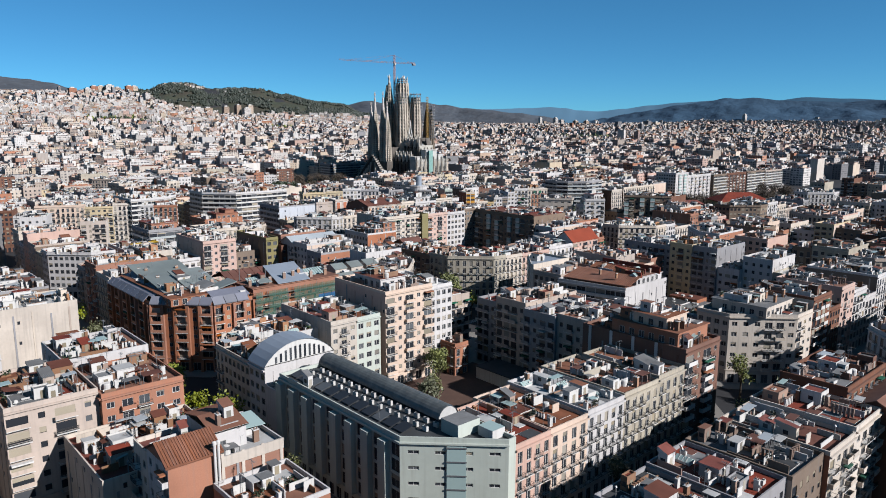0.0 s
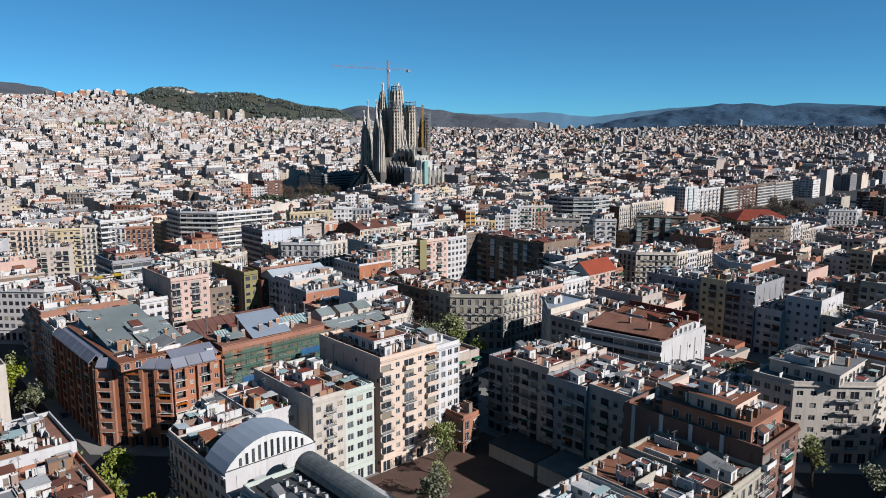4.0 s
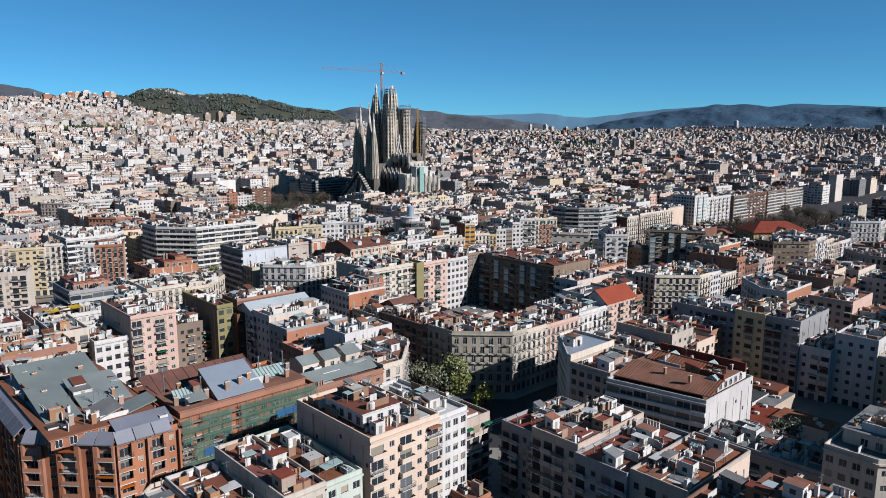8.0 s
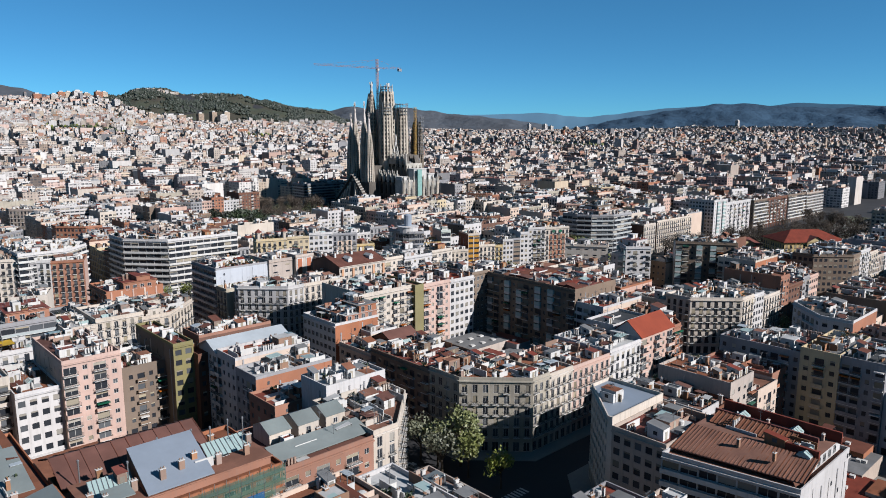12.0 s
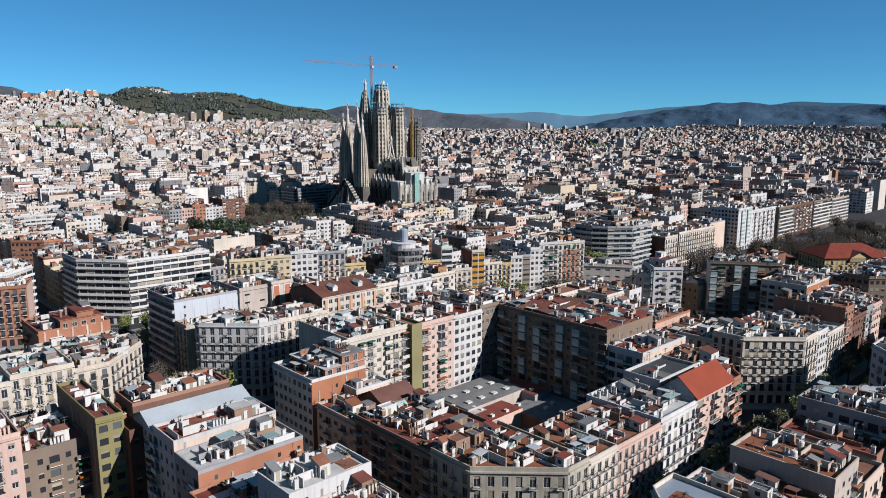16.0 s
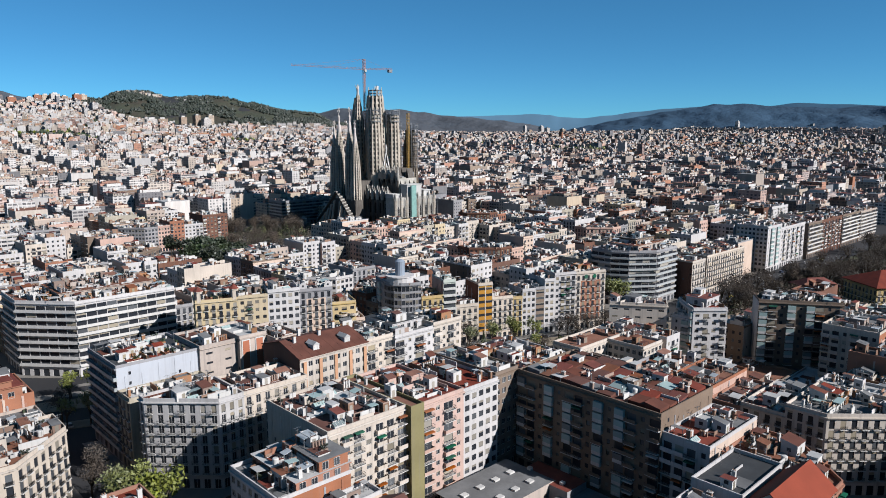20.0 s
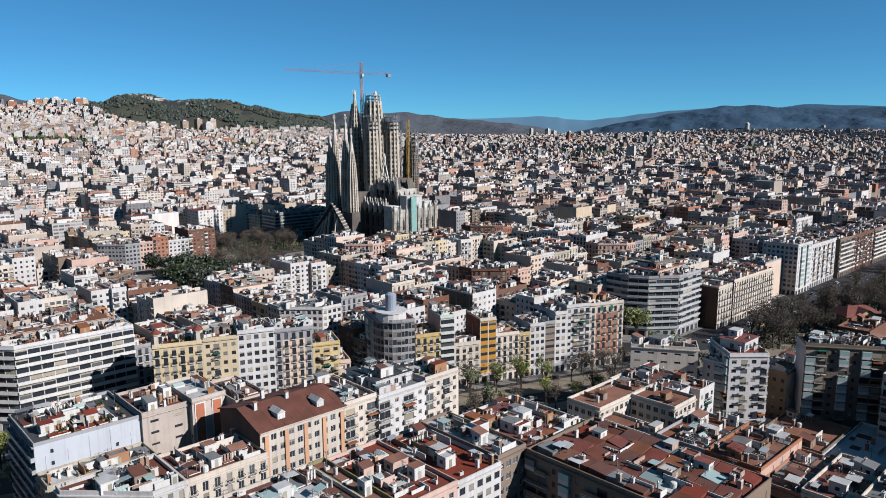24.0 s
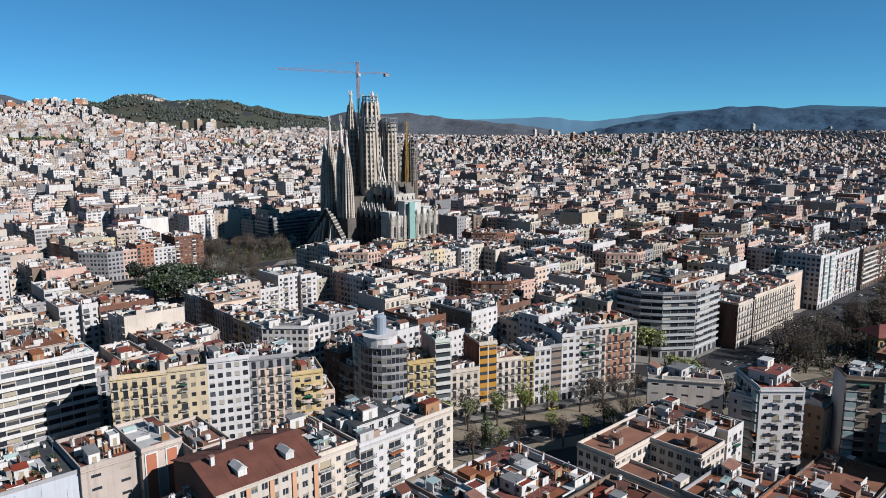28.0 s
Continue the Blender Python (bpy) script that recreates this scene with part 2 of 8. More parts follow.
# ---- mesh building ----
class Shape:
    """Gathers faces of one mesh."""

    def __init__(self):
        self.v, self.f, self.k, self.mats = [], [], [], []

    def slot(self, mat):
        if mat not in self.mats:
            self.mats.append(mat)
        return self.mats.index(mat)

    def face(self, pts, mat):
        i = len(self.v)
        self.v.extend(pts)
        self.f.append(tuple(range(i, i + len(pts))))
        self.k.append(self.slot(mat))

    def solid(self, v, f, mat):
        i, s = len(self.v), self.slot(mat)
        self.v.extend(v)
        self.f.extend(tuple(i + q for q in face) for face in f)
        self.k.extend([s] * len(f))

    def box(self, x0, y0, z0, x1, y1, z1, mat, top=None):
        v = [(x0, y0, z0), (x1, y0, z0), (x1, y1, z0), (x0, y1, z0), (x0, y0, z1), (x1, y0, z1), (x1, y1, z1), (x0, y1, z1)]
        self.solid(v, [(0, 1, 5, 4), (1, 2, 6, 5), (2, 3, 7, 6), (3, 0, 4, 7)] + ([] if top else [(4, 5, 6, 7)]), mat)
        if top:
            self.face(v[4:], top)

    def obox(self, o, u, a0, a1, d0, d1, z0, z1, mat, under=True):
        """A box along the direction u from the point o, from d0 to d1 outwards (to the right of u)."""
        n = (u[1], -u[0])
        q = [(o[0] + u[0] * a + n[0] * d, o[1] + u[1] * a + n[1] * d) for a, d in ((a0, d1), (a1, d1), (a1, d0), (a0, d0))]
        v = [(*p, z0) for p in q] + [(*p, z1) for p in q]
        self.solid(v, [(0, 1, 5, 4), (1, 2, 6, 5), (2, 3, 7, 6), (3, 0, 4, 7), (4, 5, 6, 7)] + ([(3, 2, 1, 0)] if under else []), mat)

    def prism(self, poly, z0, z1, mat, top=None):
        n = len(poly)
        v = [(*p, z0) for p in poly] + [(*p, z1) for p in poly]
        self.solid(v, [(i, (i + 1) % n, n + (i + 1) % n, n + i) for i in range(n)], mat)
        self.face([(*p, z1) for p in poly], top or mat)

    def lathe(self, cx, cy, rings, sides, mat, turn=0.0, cap=True):
        v, f = [], []
        for z, r in rings:
            v += [(cx + r * math.cos(turn + i * math.tau / sides), cy + r * math.sin(turn + i * math.tau / sides), z) for i in range(sides)]
        for k in range(len(rings) - 1):
            f += [(k * sides + i, k * sides + (i + 1) % sides, (k + 1) * sides + (i + 1) % sides, (k + 1) * sides + i) for i in range(sides)]
        if cap:
            f.append(tuple((len(rings) - 1) * sides + i for i in range(sides)))
        self.solid(v, f, mat)

    def beam(self, a, b, w, mat, w2=None):
        a, b = Vector(a), Vector(b)
        d = (b - a).normalized()
        s = d.cross(Vector((0, 0, 1)) if abs(d.z) < 0.9 else Vector((1, 0, 0))).normalized()
        t = d.cross(s)
        v = [tuple(p + s * (i * ww) + t * (j * ww)) for p, ww in ((a, w / 2), (b, (w2 or w) / 2)) for i, j in ((-1, -1), (1, -1), (1, 1), (-1, 1))]
        self.solid(v, [(0, 1, 5, 4), (1, 2, 6, 5), (2, 3, 7, 6), (3, 0, 4, 7), (4, 5, 6, 7), (3, 2, 1, 0)], mat)

    def join(self, other, dx=0.0, dy=0.0, dz=0.0):
        i = len(self.v)
        self.v.extend((x + dx, y + dy, z + dz) for x, y, z in other.v)
        self.f.extend(tuple(i + q for q in f) for f in other.f)
        slots = [self.slot(m) for m in other.mats]
        self.k.extend(slots[k] for k in other.k)

    def mesh(self, name):
        me = bpy.data.meshes.new(name)
        me.from_pydata(self.v, [], self.f)
        for m in self.mats:
            me.materials.append(m)
        me.polygons.foreach_set("material_index", self.k)
        me.update()
        return me


def part(name, data, parent, label=""):
    """One mesh object under a thing or a part; data is a Shape or a mesh."""
    ob = new(name, data.mesh(name) if isinstance(data, Shape) else data)
    ob.parent = parent
    if label:
        ob["label"] = label
    return ob


def thing(name, at, label, category, group="", kind=""):
    ob = new(name)
    ob.location = at
    ob.empty_display_size = 0.5
    return tagged(ob, label, category, group, kind)


def shift(poly):
    """The footprint's anchor: its lowest corner."""
    return min(p[0] for p in poly), min(p[1] for p in poly)


def inset(poly, d):
    """A convex footprint drawn in by d on all sides."""
    out, n = [], len(poly)
    for i in range(n):
        a, b, c = (Vector(poly[j % n]) for j in (i - 1, i, i + 1))
        u, w = (b - a).normalized(), (c - b).normalized()
        n1, n2 = Vector((-u.y, u.x)), Vector((-w.y, w.x))
        k = (n1 + n2) / max(0.3, 1 + n1.dot(n2))
        out.append(tuple(b + k * d))
    return out


# ---- shared small meshes: windows, balconies, roof fixtures ----
def window_mesh(w, h, shutter, bars):
    """Frame, panes and a partly lowered shutter as one connected mesh."""
    s, t, d = Shape(), 0.09, 0.16
    x0, x1 = -w / 2, w / 2
    out = [(x0, 0.09, 0), (x1, 0.09, 0), (x1, 0.09, h), (x0, 0.09, h)]
    inn = [(x0 + t, 0.09, t), (x1 - t, 0.09, t), (x1 - t, 0.09, h - t), (x0 + t, 0.09, h - t)]
    zs = t + (h - 2 * t) * (1 - shutter)
    xs = [x0 + t, -t / 2, t / 2, x1 - t] if bars else [x0 + t, x1 - t]
    v = out + inn
    f, m = [(0, 1, 5, 4), (1, 2, 6, 5), (2, 3, 7, 6), (3, 0, 4, 7)], [FRAME] * 4
    k, zr = len(v), [t, zs, h - t] if shutter else [t, h - t]
    v += [(x, d, z) for z in zr for x in xs]
    n = len(xs)
    f += [(4, 5, k + n - 1, k), (6, 7, k + n * (len(zr) - 1), k + n * len(zr) - 1)]
    m += [FRAME, FRAME]
    for r in range(len(zr) - 1):
        for c in range(n - 1):
            f.append((k + r * n + c, k + r * n + c + 1, k + (r + 1) * n + c + 1, k + (r + 1) * n + c))
            m.append(SHUTTER if r == 1 else FRAME if (bars and c == 1) else GLASS)
    for q, mat in zip(f, m):
        s.f.append(q)
        s.k.append(s.slot(mat))
    s.v = v
    return s.mesh("window")


def balcony_mesh(w, d, solid):
    s = Shape()
    s.box(-w / 2, -d, -0.16, w / 2, 0.0, 0.0, WHITE)
    s.face([(-w / 2, 0, -0.16), (w / 2, 0, -0.16), (w / 2, -d, -0.16), (-w / 2, -d, -0.16)], WHITE)
    if solid:
        for x0, y0, x1, y1 in ((-w / 2, -d, w / 2, -d + 0.1), (-w / 2, -d + 0.1, -w / 2 + 0.1, 0), (w / 2 - 0.1, -d + 0.1, w / 2, 0)):
            s.box(x0, y0, 0, x1, y1, 0.95, solid)
    else:
        for z in (0.12, 0.98):
            s.box(-w / 2, -d, z, w / 2, -d + 0.05, z + 0.05, RAIL)
            for x in (-w / 2, w / 2 - 0.05):
                s.box(x, -d, z, x + 0.05, 0, z + 0.05, RAIL)
        k = max(4, int(w / 0.22))
        for i in range(k + 1):
            x = -w / 2 + (w - 0.04) * i / k
            s.box(x, -d, 0.0, x + 0.035, -d + 0.035, 1.0, RAIL)
    return s.mesh("balcony")


WIN, BALC = {}, {}


def window_data(w, h, shutter, bars=True):
    key = (round(w, 1), round(h, 1), shutter, bars)
    if key not in WIN:
        WIN[key] = window_mesh(*key)
    return WIN[key]


def balcony_data(w, d, solid=None):
    key = (round(w, 1), round(d, 1), solid.name if solid else "")
    if key not in BALC:
        BALC[key] = balcony_mesh(key[0], key[1], solid)
    return BALC[key]


def lathe_mesh(name, rings, sides, mat):
    s = Shape()
    s.lathe(0, 0, rings, sides, mat)
    return s.mesh(name)


def antenna_mesh():
    s = Shape()
    s.beam((0, 0, 0), (0, 0, 4.2), 0.07, STEEL)
    s.beam((-0.9, 0, 3.9), (0.9, 0, 3.9), 0.05, STEEL)
    for i in range(6):
        x = -0.85 + i * 0.34
        s.beam((x, -0.4, 3.9), (x, 0.4, 3.9), 0.035, STEEL)
    s.beam((-0.5, 0, 3.2), (0.5, 0, 3.3), 0.05, STEEL)
    return s.mesh("antenna")


def dish_mesh():
    s = Shape()
    s.beam((0, 0, 0), (0, 0, 1.1), 0.07, STEEL)
    rings = [(0.0, 0.02), (0.05, 0.22), (0.16, 0.42)]
    t = Shape()
    t.lathe(0, 0, rings, 10, WHITE, cap=False)
    r = Euler((radians(70), 0, radians(20))).to_matrix()
    s.solid([tuple(r @ Vector(p) + Vector((0, -0.1, 1.2))) for p in t.v], t.f, WHITE)
    return s.mesh("satellite_dish")


def ac_mesh():
    s = Shape()
    s.box(-0.55, -0.25, 0.1, 0.55, 0.25, 0.95, FRAME)
    s.box(-0.5, -0.2, 0.0, -0.4, 0.2, 0.1, STEEL)
    s.box(0.4, -0.2, 0.0, 0.5, 0.2, 0.1, STEEL)
    s.lathe(0, 0, [(0.95, 0.3), (0.99, 0.3), (0.99, 0.05)], 10, RAIL)
    return s.mesh("air_conditioner")


def chimney_mesh(h, w, mat):
    s = Shape()
    s.box(-w / 2, -w / 3, 0, w / 2, w / 3, h, mat)
    s.box(-w / 2 - 0.08, -w / 3 - 0.08, h, w / 2 + 0.08, w / 3 + 0.08, h + 0.12, WHITE)
    for x in (-w / 4, w / 4):
        s.lathe(x, 0, [(h + 0.12, 0.13), (h + 0.5, 0.11)], 8, CHIM)
    return s.mesh("chimney")


def skylight_mesh(w, d):
    s = Shape()
    s.box(-w / 2, -d / 2, 0, w / 2, d / 2, 0.5, WHITE)
    v = [(-w / 2, -d / 2, 0.5), (w / 2, -d / 2, 0.5), (w / 2, d / 2, 0.5), (-w / 2, d / 2, 0.5), (-w / 2, 0, 1.2), (w / 2, 0, 1.2)]
    s.solid(v, [(0, 1, 5, 4), (2, 3, 4, 5), (1, 2, 5), (3, 0, 4)], SKYLIGHT)
    for i in range(1, int(w / 0.8)):
        x = -w / 2 + i * 0.8
        s.beam((x, -d / 2, 0.54), (x, 0, 1.24), 0.07, FRAME)
        s.beam((x, d / 2, 0.54), (x, 0, 1.24), 0.07, FRAME)
    return s.mesh("skylight")


def flue_mesh(h):
    s = Shape()
    s.lathe(0, 0, [(0, 0.13), (h, 0.13)], 8, STEEL)
    s.lathe(0, 0, [(h + 0.1, 0.26), (h + 0.35, 0.05)], 8, STEEL)
    s.lathe(0, 0, [(h - 0.05, 0.04), (h + 0.15, 0.04)], 6, STEEL)
    return s.mesh("flue")


def planter_mesh():
    s = Shape()
    s.box(-1.0, -0.35, 0, 1.0, 0.35, 0.5, CHIM)
    rng = random.Random(6)
    for _ in range(46):
        o = Vector((rng.uniform(-1, 1), rng.uniform(-0.4, 0.4), rng.uniform(0.5, 1.5)))
        a = Vector((rng.gauss(0, 1), rng.gauss(0, 1), rng.gauss(0, 1))).normalized() * 0.3
        b = a.cross(Vector((rng.gauss(0, 1), rng.gauss(0, 1), rng.gauss(0, 1)))).normalized() * 0.18
        s.solid([tuple(o - a), tuple(o + b), tuple(o + a), tuple(o - b)], [(0, 1, 2, 3)], LEAF_DARK)
    return s.mesh("planter")


SKYLIGHT = glass_material("skylight_glass", (0.20, 0.26, 0.25), 0.3)
FIX = {
    "antenna": antenna_mesh(), "satellite_dish": dish_mesh(), "air_conditioner": ac_mesh(),
    "water_tank": lathe_mesh("water_tank", [(0, 0.75), (1.3, 0.75), (1.5, 0.6), (1.55, 0.1)], 12, WHITE),
    "chimney": chimney_mesh(1.9, 0.9, WHITE), "brick_chimney": chimney_mesh(2.4, 1.1, CHIM),
    "skylight": skylight_mesh(3.2, 2.2), "flue": flue_mesh(2.2), "planter": planter_mesh(),
}


# ---- houses ----
def facade(s, o, u, length, z0, z1, style, mat, rng, glass, fittings, trim, deep=True, extra_s=None):
    """One outside wall with recessed openings. glass(x, z, w, h, shutter) and fittings(kind, x, z, w, d) place what sits in it."""
    n = (u[1], -u[0])
    style, _, extra = style.partition("+")
    panel = WALLS[extra] if extra else mat

    def q(a0, a1, b0, b1, d0=0.0, m=mat):
        s.face([(o[0] + u[0] * a + n[0] * d0, o[1] + u[1] * a + n[1] * d0, z) for a, z in ((a0, b0), (a1, b0), (a1, b1), (a0, b1))], m)

    if style == "blind" or length < 2.2:
        q(0, length, z0, z1)
        return
    ground = 4.4 if z1 - z0 > 12 and style != "back" else 3.2
    floors = max(1, round((z1 - z0 - ground - 0.6) / 3.15))
    fh = (z1 - z0 - ground - 0.6) / floors
    bays = max(1, round(length / {"classic": 3.0, "modern": 3.4, "back": 3.2, "strip": 4.2, "loggia": 4.0, "grid": 2.6, "glazed": 4.6, "enclosed": 3.4, "fins": 3.0, "slots": 5.2, "curtain": 1.5, "bands": 3.7}.get(style, 3.2)))
    bw = length / bays
    pattern = [rng.random() for _ in range(bays)]
    q(0, length, z1 - 0.6, z1)
    # shops and doors on the ground floor
    for b in range(bays):
        a, w, h = b * bw, bw * 0.62, 2.9 if ground > 4 else 2.1
        x0, x1 = a + (bw - w) / 2, a + (bw + w) / 2
        q(a, x0, z0, z0 + ground), q(x1, a + bw, z0, z0 + ground), q(x0, x1, z0 + h, z0 + ground)
        if deep:
            reveal(s, o, u, n, x0, x1, z0, z0 + h, mat)
        glass((x0 + x1) / 2, z0, w, h, 0.0)
    for k in range(floors):
        zb = z0 + ground + k * fh
        for b in range(bays):
            a, p = b * bw, pattern[b]
            if style == "classic":
                w, h, sill, bal = min(1.5, bw * 0.5), 2.5, 0.1, 1
            elif style == "strip":
                w, h, sill, bal = bw - 0.25, 1.75, 0.85, 3
            elif style == "grid":
                w, h, sill, bal = bw * 0.62, 1.7, 0.8, 0
            elif style == "loggia":
                w, h, sill, bal = (bw - 0.5, 2.2, 0.1, 2) if (b % 2 == 0) else (1.3, 1.35, 0.95, 0)
            elif style == "glazed":
                w, h, sill, bal = (bw - 0.5, 2.3, 0.2, 4) if b % 2 else (0.9, 1.3, 0.95, 0)
            elif style == "enclosed":
                w, h, sill, bal = ((bw - 0.5, 2.3, 0.2, 4), (bw - 0.6, 2.2, 0.1, 2), (1.1, 1.3, 0.95, 0), (bw - 0.5, 2.3, 0.2, 4 if p > 0.4 else 2), (1.0, 1.3, 0.95, 0))[b % 5]
                if b % 5 in (0, 3) and rng.random() < 0.3:
                    bal = 2
            elif style == "fins":
                w, h, sill, bal = (bw - 0.3, 2.75, 0.2, 0) if b % 2 else (2.0, 1.4, 0.9, 0)
            elif style == "curtain":
                w, h, sill, bal = bw - 0.16, 2.2, 0.7, 0
            elif style == "bands":
                w, h, sill, bal = bw - 0.5, 1.35, 1.1, 0
            elif style == "slots":
                w, h, sill, bal = (2.2, 0.75, 1.3, 0)
            elif style == "back":
                w, h, sill, bal = (bw * 0.72, 2.1, 0.15, 2) if p > 0.55 else (bw * 0.38, 1.4, 0.9, 0)
            else:
                w, h, sill, bal = (bw * 0.66, 2.1, 0.15, 2) if p > 0.5 else (bw * 0.48, 1.4, 0.9, 0)
            x0, x1, y0, y1 = a + (bw - w) / 2, a + (bw + w) / 2, zb + sill, min(zb + sill + h, zb + fh - 0.15)
            pm = panel if style == "bands" or (0 < b < bays - 1 and k < floors - 1) else mat
            q(a, x0, zb, zb + fh, m=pm if style != "bands" else mat), q(x1, a + bw, zb, zb + fh, m=pm if style != "bands" else mat)
            q(x0, x1, zb, y0, m=pm), q(x0, x1, y1, zb + fh, m=pm)
            if deep:
                reveal(s, o, u, n, x0, x1, y0, y1, pm)
            glass((x0 + x1) / 2, y0, w, y1 - y0, rng.choice((0, 0, 0, 0, 0.25, 0.4, 0.9)))
            if bal == 1 and (k < floors - 1 or p > 0.4):
                fittings("rail", (x0 + x1) / 2, zb + 0.02, min(bw - 0.2, 1.9), 0.65)
            elif bal == 2:
                fittings("slab", (x0 + x1) / 2, zb + 0.02, min(bw - 0.05, w + 0.7), 1.05)
            elif bal == 4:
                fittings("glazing", (x0 + x1) / 2, zb + 0.1, w, 0.9)
            elif bal == 3:
                fittings("band", a + bw / 2, zb + 0.02, bw, 0.9)
    if style == "fins":
        for b in range(0, bays, 2):
            extra_s.obox(o, u, b * bw + 0.2, (b + 0.9) * bw, 0.0, 1.3, z0 + ground, z1 - 1.0, mat)
    if trim:
        extra_s.obox(o, u, -0.05, length + 0.05, 0.0, 0.45, z1 - 0.45, z1 - 0.1, trim)
        extra_s.obox(o, u, 0, length, 0.0, 0.25, z0 + ground - 0.25, z0 + ground, trim)


def reveal(s, o, u, n, x0, x1, z0, z1, mat, d=0.18):
    def p(a, k, z):
        return (o[0] + u[0] * a - n[0] * k, o[1] + u[1] * a - n[1] * k, z)
    s.face([p(x0, 0, z0), p(x1, 0, z0), p(x1, d, z0), p(x0, d, z0)], mat)
    s.face([p(x0, d, z1), p(x1, d, z1), p(x1, 0, z1), p(x0, 0, z1)], mat)
    s.face([p(x0, 0, z0), p(x0, d, z0), p(x0, d, z1), p(x0, 0, z1)], mat)
    s.face([p(x1, d, z0), p(x1, 0, z0), p(x1, 0, z1), p(x1, d, z1)], mat)


def pick(rng, pairs):
    total, r = sum(w for _, w in pairs), rng.random()
    for k, w in pairs:
        r -= w / total
        if r < 0:
            return k
    return pairs[0][0]


WALL_MIX = (("cream", 5), ("white", 7), ("beige", 2), ("grey", 2.2), ("pink", 2), ("straw", 1.0), ("stone", 1.4), ("brick", 2), ("brown", 1.2), ("peach", 2.2), ("brownbrick", 1.3))
ROOF_MIX = (("terracotta", 4), ("redpaint", 2.4), ("greyroof", 4), ("brownroof", 1), ("whiteroof", 3), ("darkroof", 1.2))
WORDS = {"cream": "cream plastered", "white": "white plastered", "grey": "grey rendered", "palegreen": "pale green-grey clad", "beige": "beige rendered", "yellow": "ochre yellow", "straw": "straw yellow",
         "pink": "salmon pink", "peach": "pale peach rendered", "brick": "orange brick", "brownbrick": "dark brown brick", "brown": "brown rendered", "stone": "sandstone", "olive": "olive yellow", "palemetal": "pale metal clad", "orange": "orange-yellow panelled"}
ROOF_WORDS = {"terracotta": "terracotta roof terrace", "redpaint": "dark red roof terrace", "greyroof": "grey flat roof", "darkroof": "dark roof", "brownroof": "brown tiled roof",
              "whiteroof": "pale coated roof", "bluegrey": "blue-grey metal roof", "redtile": "bright red tiled roof", "paleblue": "pale blue-grey sheet roof"}


def visible(u):
    """Only the sides that face south or west of the grid are ever seen."""
    n = (u[1], -u[0])
    return n[0] * 0.66 + n[1] * 0.75 < 0.12


